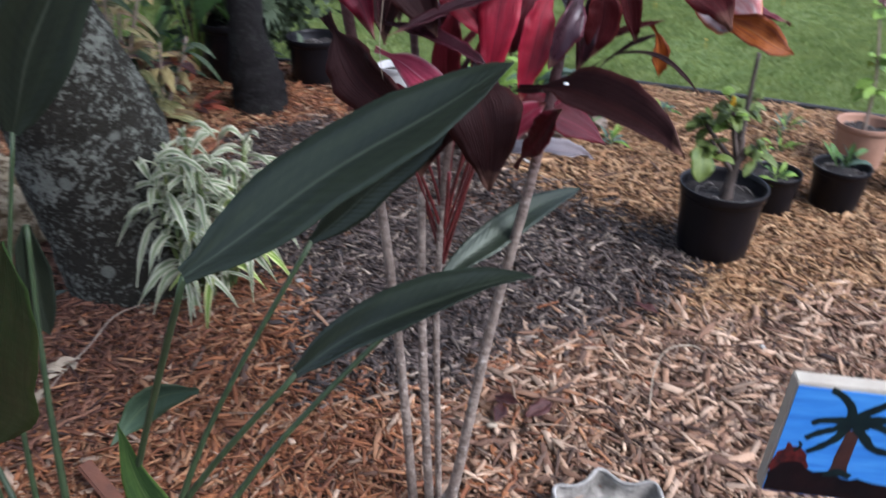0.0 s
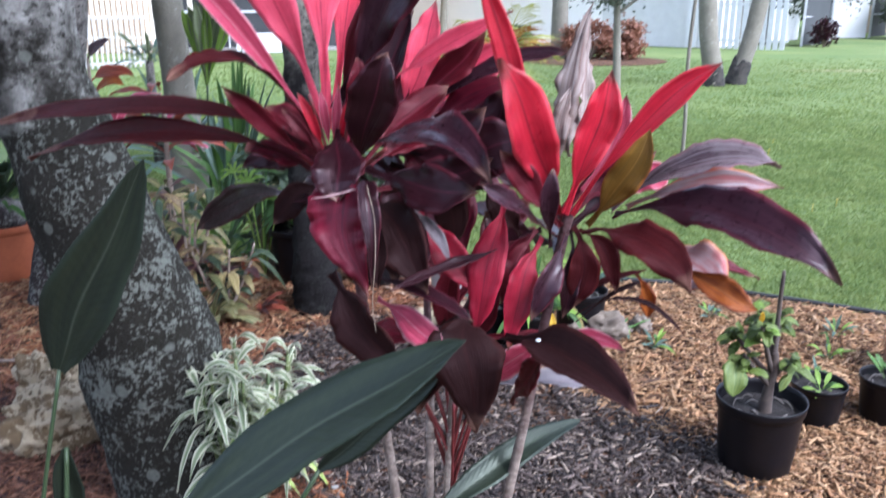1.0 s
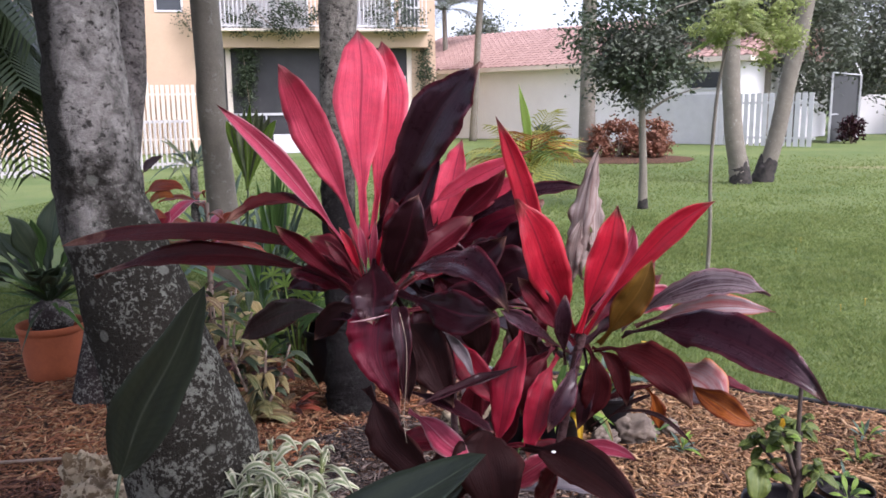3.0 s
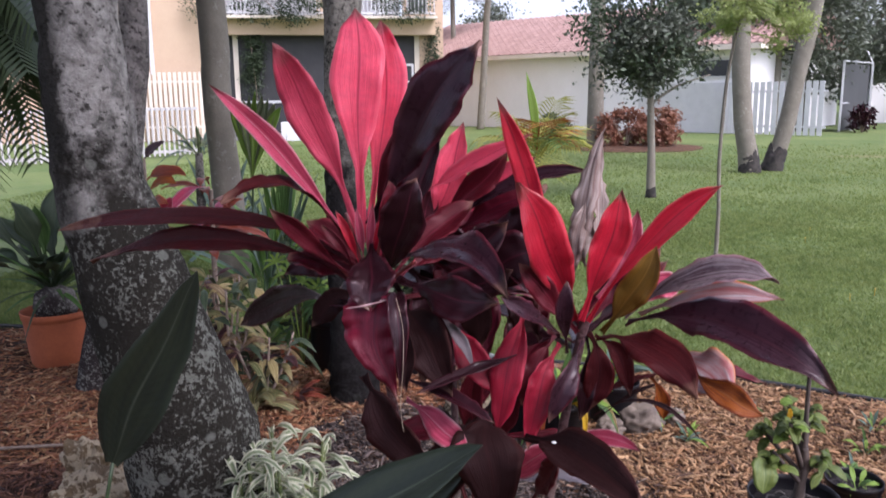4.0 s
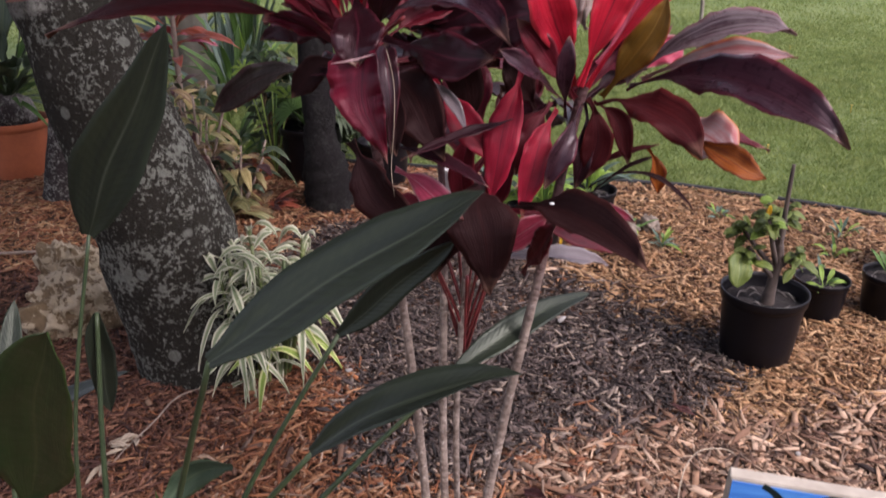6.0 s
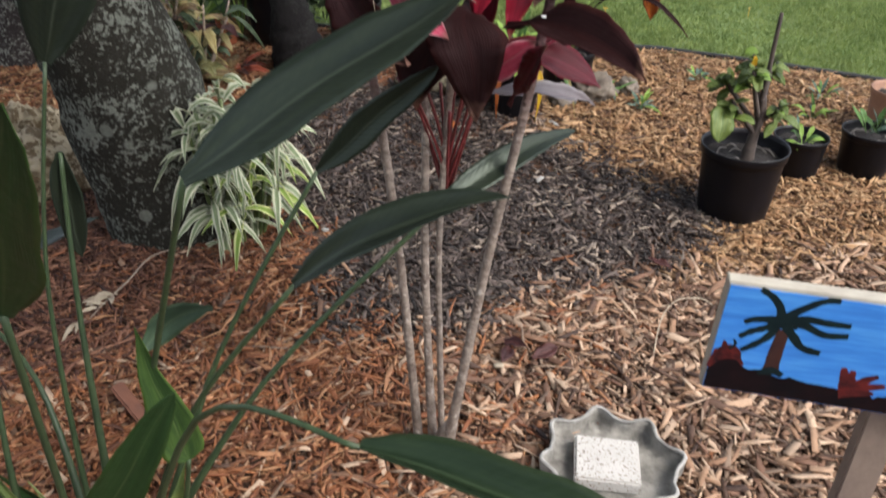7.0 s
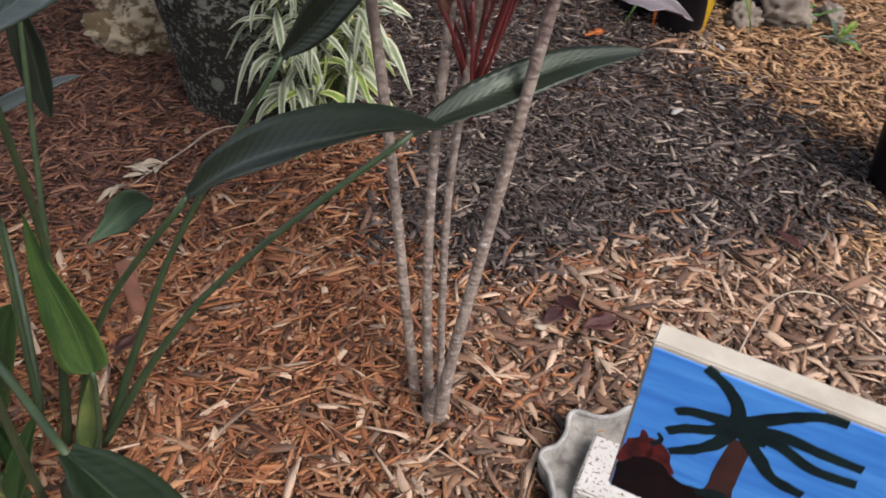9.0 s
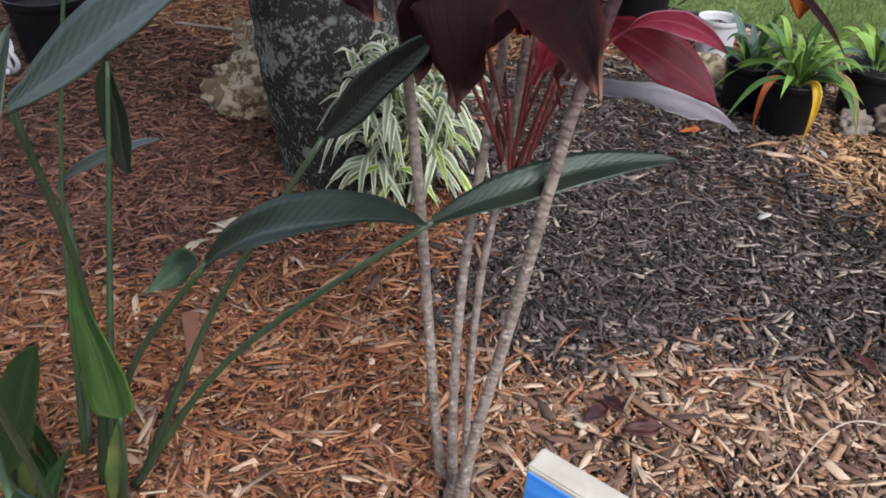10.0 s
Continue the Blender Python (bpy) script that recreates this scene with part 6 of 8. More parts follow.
clump("yucca", (-1.95, 5.5, 0.0), "narrow upright blue green leaves on the lawn edge", "plant", (BLUEGREEN, GREEN), 30, 0.9, 0.05, (35, 85), (0.1, 0.5))
clump("fan_palm", (-2.0, 6.0, 0.0), "young palm with upright folded green leaves", "plant", (GREEN, GREEN, BLUEGREEN), 22, 1.15, 0.05, (62, 88), (0.05, 0.3))
folded = thing("fan_palm", (-2.25, 6.0, 0.0), "fan palm with one tall half-folded pale green leaf", "plant")
bm = bmesh.new()
tube(bm, [(-2.25, 6.0, -0.02), (-2.23, 6.0, 0.4), (-2.2, 5.99, 0.86)], [0.012, 0.010, 0.008], 8, steps=4)
part("leaf_stalk", bm, STALK, folded)
for k in range(9):
    x = -2.31 + 0.05 * k
    leaf(folded, PALEGREEN if k % 4 else LIME, (-2.2, 5.98, 0.85), (0.45 * -2.2 + 0.55 * x, 5.95 + 0.02 * (k % 2), 1.20), (x, 5.9, 1.52 - 0.03 * abs(k - 4)), 0.085, (0.25 * (k % 3 - 1), -1.0, 0.5), name="leaf_segment", stalk=0.02, fold=0.5, peak=0.6, nl=10, na=4)
clump("fan_palm", (-1.98, 5.95, 0.0), "low palm with drooping pale green leaf blades", "plant", (PALEGREEN, LIME, GREEN), 20, 0.85, 0.04, (40, 85), (0.1, 0.6))
spiky = clump("yucca", (-3.2, 7.25, 0.0), "spiky yucca with pale grey green leaves on a short stem", "plant", (PALEGREEN, BLUEGREEN, PALEGREEN), 34, 0.5, 0.035, (10, 85), (0.1, 0.9), z0=0.92)
bm = bmesh.new()
tube(bm, [(-3.2, 7.25, -0.02), (-3.21, 7.25, 0.5), (-3.2, 7.25, 0.95)], [0.05, 0.045, 0.035], 10, 0.1, steps=3)
part("stem", bm, BARK_DARK, spiky)
rng = random.Random(71)
ar = thing("areca_palm", (0.08, 8.8, 0.0), "young areca palm with yellow green fronds on the lawn", "plant")
for i in range(26):
    bm = bmesh.new()
    frond(bm, (-0.02 + 0.02 * (i % 3), 8.8, 0.78), 28 * i + rng.uniform(-8, 8), rng.uniform(15, 75), rng.uniform(0.55, 1.0), rng.uniform(0.25, 0.6), 0.34, 12, 0.02, rng=rng)
    part("frond", bm, (YELLIME, OLIVE, YELLIME, GREEN, YELLIME)[i % 5], ar, smooth=False)
bm = bmesh.new()
tube(bm, [(0.0, 8.8, -0.02), (0.0, 8.8, 0.4), (0.0, 8.8, 0.85)], [0.05, 0.04, 0.03], 10, steps=3)
part("trunk", bm, STALK_YELLOW, ar)
leaf(ar, LIME, (0.0, 8.8, 0.8), (-0.06, 8.8, 1.3), (-0.14, 8.8, 1.72), 0.10, "C", stalk=0.0, name="spear_leaf")
ap = thing("palm_tree", (-4.45, 5.2, 0.0), "palm with long hanging fronds beside the bed", "tree")
bm = bmesh.new()
tube(bm, [(-4.45, 5.2, -0.02), (-4.45, 5.2, 1.2), (-4.42, 5.2, 2.4)], [0.12, 0.1, 0.09], 14, 0.08, steps=4)
part("trunk", bm, BARK_DARK, ap)
for i in range(34):
    bm = bmesh.new()
    frond(bm, (-4.42, 5.2, 2.4), 33 * i, rng.uniform(-5, 50), rng.uniform(1.1, 1.6), rng.uniform(0.7, 1.2), 0.42, 44, 0.034, 0.9, rng=rng)
    part("frond", bm, FARLEAF, ap, smooth=False)

pt = thing("shrub", (-4.75, 5.7, 0.0), "dense dark shrub behind the hanging palm fronds", "shrub")
bm = bmesh.new()
tube(bm, [(-4.75, 5.7, -0.02), (-4.72, 5.7, 1.0), (-4.7, 5.7, 2.2)], [0.06, 0.05, 0.03], 10, 0.1, steps=3)
part("trunk", bm, BARK_DARK, pt)
crown_of_leaves(pt, (-4.7, 5.7, 2.45), (0.85, 0.7, 0.95), 7000, 0.16, FARLEAF, rng, clumps=60)

REDBROWN = plain("orange brown wood", (0.17, 0.065, 0.035), (0.11, 0.045, 0.028), 30, 0.8, 0.5, 120)
# brown fallen leaves and pale scraps on the mulch
for i, (x, y, a, w) in enumerate(((0.15, 1.50, 200, 0.045), (0.20, 1.46, 60, 0.05), (0.12, 1.53, 120, 0.04), (-0.62, 1.05, 20, 0.035), (0.62, 1.9, 300, 0.03), (-0.10, 2.88, 60, 0.04))):
    bm = bmesh.new()
    leaf_mesh(bm, *arch((x, y, 0.028), a, 12, 0.078, 0.05), w * 0.8, "U", stalk=0.05, fold=0.5, wave=0.8, nl=8, na=4, seed=i * 3.0)
    solo("fallen_leaf", bm, ORANGE if i == 5 else FALLEN, "curled orange leaf fallen on the mulch" if i == 5 else "curled dark red leaf fallen on the mulch", "leaf", "fallen leaves", at=(x, y, 0.0))
for i, (x, y, s) in enumerate(((0.118, 1.43, 0.013), (0.262, 2.46, 0.014), (0.34, 2.98, 0.014), (-0.42, 2.05, 0.013), (0.86, 1.75, 0.010))):
    stone("scrap", (x, y, 0.028), (s * (1.9 if i in (1, 2) else 1.0), s * 0.7, s * 0.35), CONCRETE if i else STRAW, "small pale scrap lying on the mulch", 50 + i, 2, 0.3, "scraps", i * 1.1, "scrap")
bm = bmesh.new()
tube(bm, [(0.50, 1.50, 0.02), (0.53, 1.60, 0.06), (0.58, 1.67, 0.075), (0.66, 1.72, 0.05), (0.70, 1.73, 0.02)], [0.0018] * 5, 6, steps=5)
solo("twig", bm, STRAW, "thin pale twig bowed over the mulch", "twig", at=(0.58, 1.6, 0.0))
bm = bmesh.new()
tube(bm, [(-2.3, 2.75, 0.03), (-1.95, 2.82, 0.04), (-1.6, 2.92, 0.03)], [0.008, 0.007, 0.004], 7, 0.1, steps=5)
solo("stick", bm, TWIG, "long bare stick lying on the rust mulch", "stick", at=(-1.95, 2.82, 0.0))
bm = bmesh.new()
box(bm, (-0.016, -0.075, 0), (0.016, 0.075, 0.012), 0.004, Matrix.Translation((-0.70, 1.22, 0.032)) @ Matrix.Rotation(0.85, 4, "Z") @ Matrix.Rotation(0.2, 4, "X"))
solo("wood_chunk", bm, REDBROWN, "large orange piece of wood in the mulch", "wood", at=(-0.70, 1.22, 0.0), smooth=False)

# pots and stones behind the cordyline
pot((0.19, 3.13, 0.0), 0.095, 0.2, POT, "black nursery pot holding a spider plant", "nursery pots")
sp = clump("spider_plant", (0.19, 3.13, 0.16), "spider plant with arching lime green leaves", "plant", (LIME, LIME, GREEN), 40, 0.38, 0.026, (35, 85), (0.3, 1.0), stalk=0.02)
leaf(sp, YELLOW, (0.22, 3.10, 0.20), (0.275, 3.02, 0.20), (0.265, 3.01, 0.015), 0.028, "C", "yellow dying leaf", stalk=0.02)
leaf(sp, ORANGE, (0.16, 3.10, 0.20), (0.115, 3.02, 0.19), (0.11, 3.01, 0.01), 0.024, "C", "orange brown dying leaf", stalk=0.02)
leaf(sp, CREAMY, (0.23, 3.12, 0.21), (0.36, 3.05, 0.24), (0.43, 3.02, 0.02), 0.018, "C", "pale bowed leaf", stalk=0.02)
pot((0.02, 3.24, 0.0), 0.085, 0.19, POT, "black nursery pot behind the cordyline", "nursery pots")
clump("spider_plant", (0.02, 3.24, 0.15), "strap-leaved green plant in a black pot", "plant", (GREEN, LIME, BLUEGREEN), 22, 0.30, 0.026, (40, 82), (0.2, 0.8), stalk=0.02)
pot((0.42, 3.42, 0.0), 0.12, 0.20, POT, "black nursery pot near the stones", "nursery pots")
clump("lily", (0.42, 3.42, 0.17), "blue green strap leaves in a black pot", "plant", (BLUEGREEN, LIME), 20, 0.34, 0.03, (35, 80), (0.2, 0.7), stalk=0.02)
for i, (x, y, r) in enumerate(((0.53, 3.32, 0.085), (0.40, 3.25, 0.06), (0.70, 3.42, 0.05))):
    stone("stone", (x, y, r * 0.5), (r, r * 0.85, r * 0.8), BROWNSTONE, "weathered grey brown stone beside the pots", 20 + i * 3.3, 4, 0.35, "border stones", i * 0.8)
stone("stone", (-0.18, 3.40, 0.04), (0.13, 0.07, 0.07), ROCK, "low speckled tan stone behind the cordyline", 31.0, 4, 0.35, "border stones")
pot((-0.21, 3.74, 0.0), 0.085, 0.18, SHADED_WHITE, "white plastic pot among the black ones", "nursery pots")

# ---- leaf-shaped birdbath tray with a paver in it ----
tray = thing("birdbath_tray", (0.345, 1.105, 0.0), "scalloped grey concrete tray on the mulch", "birdbath")


def tray_r(a):
    return 0.138 + 0.011 * math.cos(8 * a - 0.7) + 0.003 * math.cos(16 * a - 1.4) + 0.003 * math.cos(3 * a)


bm = bmesh.new()
rings = []
for k, z in ((0.80, 0.0), (0.97, 0.012), (1.0, 0.044), (0.99, 0.049), (0.955, 0.048), (0.945, 0.036), (0.925, 0.014), (0.55, 0.013), (0.25, 0.012)):
    ring = []
    for i in range(128):
        a = 2 * math.pi * i / 128
        r = tray_r(a) * k if k > 0.6 else 0.15 * k
        q = Vector((0.345 + r * math.cos(a), 1.105 + r * math.sin(a), z + 0.012 + 0.005 * math.cos(8 * a - 0.7) * (k > 0.8) * (z > 0.02)))
        ring.append(bm.verts.new(q + Vector((0.003 * noise.noise(q * 50), 0.003 * noise.noise(q * 50 + Vector((5, 0, 0))), 0.004 * noise.noise(q * 40)))))
    rings.append(ring)
for a, b in zip(rings, rings[1:]):
    for i in range(128):
        bm.faces.new((a[i], a[(i + 1) % 128], b[(i + 1) % 128], b[i]))
bm.faces.new(rings[0][::-1])
bm.faces.new(rings[-1])
part("bowl", bm, TRAYSTONE, tray)
bm = bmesh.new()
edge = [Vector((0.345 + tray_r(a) * 0.972 * math.cos(a), 1.105 + tray_r(a) * 0.972 * math.sin(a), 0.0625 + 0.005 * math.cos(8 * a - 0.7))) for a in (2 * math.pi * i / 128 for i in range(129))]
tube(bm, edge, [0.0045 * (1 + 0.25 * noise.noise(q * 60)) for q in edge], 6, 0.1)
part("rim", bm, CONCRETE, tray, "pale chipped rim")
bm = bmesh.new()
box(bm, (-0.066, -0.062, 0.0), (0.066, 0.062, 0.032), 0.004, Matrix.Translation((0.337, 1.108, 0.028)) @ Matrix.Rotation(radians(-5), 4, "Z"))
n = Nodes("pitted pale paver")
p = n.pos()
pits = n.ramp(n.noise(150, 3, 0.6, p), (0.36, (0, 0, 0)), (0.44, (1, 1, 1)))
n.colour(n.mix(pits, (0.16, 0.12, 0.09), n.mix(n.noise(30, 4, 0.6, p), (0.50, 0.47, 0.43), (0.38, 0.355, 0.32))))
n.set(Roughness=0.9)
n.bump(pits, 0.5, 0.003)
PAVER = n.m
solo("paver", bm, PAVER, "square pitted white paver lying in the tray", "paver", at=(0.337, 1.108, 0.02), smooth=False)

# ---- painted garden sign on a stake ----
sign = thing("garden_sign", (0.515, 0.60, 0.0), "hand-painted blue board with a palm on a wooden stake", "sign")
SM = Matrix.Translation((0.309, 0.602, 0.685)) @ Matrix.Rotation(radians(-7.4), 4, "Z") @ Matrix.Rotation(radians(2.0), 4, "Y") @ Matrix.Rotation(radians(1.0), 4, "X")
SL, SH = 0.42, 0.142  # length and height of the board
bm = bmesh.new()
box(bm, (0, 0, 0), (SL, 0.018, SH), 0.0012, SM)
board = part("board", bm, RAWWOOD, sign, "bare pale wooden edges", smooth=False)


def paint(points, material, name, y=-0.0012, label=""):
    """A thin coat of paint on the board: an outline in board coordinates."""
    bm = bmesh.new()
    a = [bm.verts.new((x, y, z)) for x, z in points]
    b = [bm.verts.new((x, 0.0008, z)) for x, z in points]
    bm.faces.new(a)
    for i in range(len(a)):
        bm.faces.new((a[i], a[(i + 1) % len(a)], b[(i + 1) % len(a)], b[i]))
    bm.transform(SM)
    return part(name, bm, material, board, label, smooth=False)


def stroke(points, radii, material, name, y=-0.0028):
    """A brush stroke along a curved line."""
    pts, rad = smooth_line([Vector((x, 0, z)) for x, z in points], radii, 5)
    left, right = [], []
    for i, p in enumerate(pts):
        d = (pts[min(i + 1, len(pts) - 1)] - pts[max(i - 1, 0)]).normalized()
        nn = Vector((-d.z, 0, d.x))
        w = rad[i] * (1 + 0.22 * noise.noise(p * 170))
        left.append(p + nn * w)
        right.append(p - nn * w)
    bm = bmesh.new()
    y = -0.0014 + (y + 0.0020) * 0.12
    uv = [[bm.verts.new((q.x, yy, q.z)) for q in row] for yy in (y, 0.0) for row in (left, right)]
    for i in range(len(pts) - 1):
        bm.faces.new((uv[0][i], uv[0][i + 1], uv[1][i + 1], uv[1][i]))
        bm.faces.new((uv[0][i], uv[2][i], uv[2][i + 1], uv[0][i + 1]))
        bm.faces.new((uv[1][i], uv[1][i + 1], uv[3][i + 1], uv[3][i]))
    bm.faces.new((uv[0][0], uv[1][0], uv[3][0], uv[2][0]))
    bm.faces.new((uv[0][-1], uv[2][-1], uv[3][-1], uv[1][-1]))
    bm.transform(SM)
    return part(name, bm, material, board, smooth=False)


paint([(0.002, 0.002), (SL - 0.002, 0.002), (SL - 0.002, SH - 0.004), (0.002, SH - 0.004)], SKYPAINT, "painted_sky", label="bright blue brushed paint")
hill = [(0.0025, 0.0025), (SL - 0.0025, 0.0025)]
for i in range(90):
    x = SL - 0.0025 - (SL - 0.005) * i / 89
    z = 0.022 + 0.026 * math.exp(-x / 0.07) + 0.006 * noise.noise(Vector((x * 60, 0, 0))) + 0.0045 * noise.noise(Vector((x * 260, 3, 0)))
    hill.append((x, z))
paint(hill, HILLPAINT, "painted_ground", -0.0014, "black and dark red painted ground")
for k, (pts, rad, mat) in enumerate((
        ([(0.004, 0.030), (0.012, 0.050), (0.020, 0.056), (0.028, 0.046), (0.036, 0.038)], [0.004, 0.009, 0.009, 0.006, 0.002], REDPAINT),
        ([(0.012, 0.052), (0.013, 0.062), (0.011, 0.068)], [0.004, 0.003, 0.001], REDPAINT),
        ([(0.018, 0.058), (0.023, 0.066), (0.020, 0.071)], [0.0018, 0.0016, 0.001], PALMPAINT),
        ([(0.006, 0.020), (0.020, 0.036), (0.034, 0.032)], [0.006, 0.010, 0.006], HILLPAINT))):
    stroke(pts, rad, mat, "painted_flower" if mat is REDPAINT else "painted_shrub", -0.0026 - 0.0002 * k)
stroke([(0.066, 0.034), (0.065, 0.060), (0.066, 0.092)], [0.0085, 0.007, 0.0055], TRUNKPAINT, "painted_trunk", -0.0026)
stroke([(0.053, 0.032), (0.066, 0.037), (0.079, 0.033)], [0.003, 0.005, 0.003], PALMPAINT, "painted_root", -0.0030)
hx, hz = 0.066, 0.104
for k, (pts, rad) in enumerate((
        ([(0.062, 0.100), (0.073, 0.101), (0.084, 0.100)], [0.006, 0.0085, 0.006]),
        ([(hx, hz), (0.062, 0.118), (0.052, 0.130), (0.040, 0.137)], [0.005, 0.0042, 0.0036, 0.0030]),
        ([(hx, hz), (0.084, 0.121), (0.100, 0.133), (0.114, 0.135)], [0.005, 0.0042, 0.0036, 0.0024]),
        ([(hx, hz), (0.055, 0.102), (0.040, 0.099), (0.033, 0.094)], [0.005, 0.004, 0.0036, 0.0026]),
        ([(hx, hz), (0.056, 0.092), (0.042, 0.084), (0.032, 0.075)], [0.005, 0.004, 0.0036, 0.0030]),
        ([(hx, hz), (0.060, 0.082), (0.048, 0.067), (0.037, 0.058)], [0.005, 0.0042, 0.0036, 0.0026]),
        ([(hx, hz), (0.092, 0.108), (0.110, 0.107), (0.131, 0.107)], [0.005, 0.004, 0.0038, 0.0032]),
        ([(hx, hz), (0.090, 0.100), (0.110, 0.092), (0.132, 0.094)], [0.005, 0.004, 0.0038, 0.0034]),
        ([(hx, hz), (0.082, 0.085), (0.094, 0.072), (0.112, 0.068)], [0.005, 0.0044, 0.0042, 0.0034]))):
    pts = [(hx + (x - 0.072) * 1.04, hz + (z - 0.103)) for x, z in pts]
    stroke(pts, rad, PALMPAINT, "painted_frond", -0.0030 - 0.0002 * k)
for k, (x0, z0, x1, z1) in enumerate(((0.122, 0.026, 0.114, 0.055), (0.125, 0.026, 0.124, 0.053), (0.128, 0.030, 0.150, 0.050), (0.130, 0.026, 0.160, 0.038), (0.118, 0.020, 0.152, 0.026))):
    x0, x1 = x0 + 0.022, x1 + 0.022
    stroke([(x0, z0), ((x0 + x1) / 2, (z0 + z1) / 2 + 0.002), (x1, z1)], [0.006, 0.005, 0.0022], REDPAINT, "painted_flower", -0.0026 - 0.0002 * k)
paint([(0.218 + 0.034 * math.cos(a), 0.098 + 0.028 * math.sin(a)) for a in (2 * math.pi * i / 26 for i in range(26))], SUNPAINT, "painted_disc", -0.00138, "khaki painted disc")
stroke([(0.185, 0.043), (0.185, 0.060), (0.186, 0.080)], [0.0026] * 3, INK, "letter_stroke", -0.0030)
stroke([(0.185, 0.079), (0.196, 0.081), (0.203, 0.074), (0.198, 0.064), (0.186, 0.061)], [0.0025] * 5, INK, "letter_stroke", -0.0032)
stroke([(0.192, 0.062), (0.199, 0.054), (0.207, 0.045)], [0.0026, 0.0025, 0.0023], INK, "letter_stroke", -0.0034)
stroke([(0.209, 0.047), (0.213, 0.047)], [0.0022, 0.0022], INK, "letter_stroke", -0.0036)
stroke([(0.217, 0.050), (0.225, 0.051), (0.232, 0.047)], [0.0026, 0.0026, 0.0022], INK, "letter_stroke", -0.0038)
bm = bmesh.new()
box(bm, (-0.021, 0.0, -0.745), (0.021, 0.018, 0.06), 0.002, Matrix.Translation((0.518, 0.596, 0.705)) @ Matrix.Rotation(radians(1.0), 4, "X"))
part("stake", bm, POSTWOOD, sign, "weathered grey brown wooden stake", smooth=False)

# ---- beige house with a screened patio and a balcony ----
HO = Vector((-3.15, 28.40, 0))
HU = Vector((-1, -0.3, 0)).normalized()
HN = Vector((0.2873, -0.9578, 0))
HM = Matrix(((HU.x, HN.x, 0, HO.x), (HU.y, HN.y, 0, HO.y), (0, 0, 1, 0), (0, 0, 0, 1)))


def hbox(bm, u0, u1, d0, d1, z0, z1, bevel=0.0, m=None):
    """A box in facade coordinates: along, out and up."""
    box(bm, (u0, d0, z0), (u1, d1, z1), bevel, m if m is not None else HM)


house = thing("house", HO, "two-storey beige stucco house with screened patio and balcony", "house")


def hpart(name, material, boxes, parent=None, label="", m=None, bevel=0.0):
    bm = bmesh.new()
    for b in boxes:
        hbox(bm, *b, m=m, bevel=bevel)
    return part(name, bm, material, parent or house, label, smooth=False)


# the wall leaves the patio and the windows open
for b in ((0.42, 1.25, -0.25, 0, 0, 3.43), (7.95, 16.0, -0.25, 0, 0, 3.43), (0.42, 0.95, -0.25, 0, 3.43, 6.6), (1.65, 16.0, -0.25, 0, 5.6, 6.6), (0.95, 1.65, -0.25, 0, 5.4, 6.6), (0.95, 1.65, -0.25, 0, 3.43, 4.15), (1.65, 1.8, -0.25, 0, 3.43, 5.6), (4.0, 4.7, -0.25, 0, 3.43, 5.6), (7.95, 8.73, -0.25, 0, 3.43, 5.6), (9.62, 16.0, -0.25, 0, 3.43, 5.6), (8.73, 9.62, -0.25, 0, 3.43, 4.58)):
    hpart("wall", STUCCO, [b], label="warm beige stucco")
hpart("side_wall", STUCCO, [(0.42, 0.67, -10, -0.25, 0, 6.6)])
hpart("patio_wall", INTERIOR, [(1.25, 7.95, -3.0, -2.8, 0, 3.38), (1.05, 1.25, -2.8, -0.25, 0, 3.38), (7.95, 8.15, -2.8, -0.25, 0, 3.38)])
hpart("patio_floor", CONCRETE, [(1.25, 7.95, -2.8, 0.1, 0, 0.12)])
hpart("patio_ceiling", INTERIOR, [(1.25, 7.95, -2.8, -0.25, 3.38, 3.46)])
hpart("header_beam", STUCCO, [(0.75, 8.2, 0.003, 0.45, 3.43, 3.92)], label="beige beam under the balcony")
hpart("balcony_floor", TRIM, [(0.75, 8.2, 0.003, 0.9, 3.92, 4.0)])
hpart("roof_edge", TRIM, [(-0.1, 16.3, -0.25, 0.5, 6.6, 6.85)])
roof = bmesh.new()
hbox(roof, -0.1, 16.3, -10.4, 0.45, 6.85, 7.05)
part("roof", roof, ROOFTILE, house, "pink tile roof", smooth=False)
for u in (1.33, 4.3, 7.4, 7.9):
    hpart("post", TRIM, [(u - 0.08, u + 0.08, -0.2, -0.04, 0.12, 3.43)], label="cream patio post")
for u0, u1 in ((1.41, 4.22), (4.38, 7.32), (7.48, 7.82)):
    hpart("screen", SCREEN, [(u0, u1, -0.13, -0.12, 0.12, 3.43)], label="dark insect screen")
    hpart("screen_rail", METALWHITE, [(u0, u1, -0.12, -0.07, 1.22, 1.30)], label="white rail")
for u in (2.35, 3.4, 6.25):
    hpart("screen_rail", METALWHITE, [(u - 0.025, u + 0.025, -0.12, -0.075, 0.12, 1.22)], label="white upright")
w = hpart("window", WHITE, [(1.45, 1.52, -0.118, -0.06, 1.33, 2.5), (2.15, 2.22, -0.118, -0.06, 1.33, 2.5), (1.52, 2.15, -0.118, -0.06, 2.42, 2.5), (1.52, 2.15, -0.118, -0.06, 1.33, 1.41), (1.52, 2.15, -0.118, -0.06, 1.86, 1.92)], label="white sash window frame")
hpart("pane", GLASS, [(1.52, 2.15, -0.115, -0.10, 1.41, 2.42)], w, "dark glass")
hpart("planter", WHITE, [(3.3, 6.0, 0.6, 1.0, 0.0, 0.60)], label="low white wall before the patio")
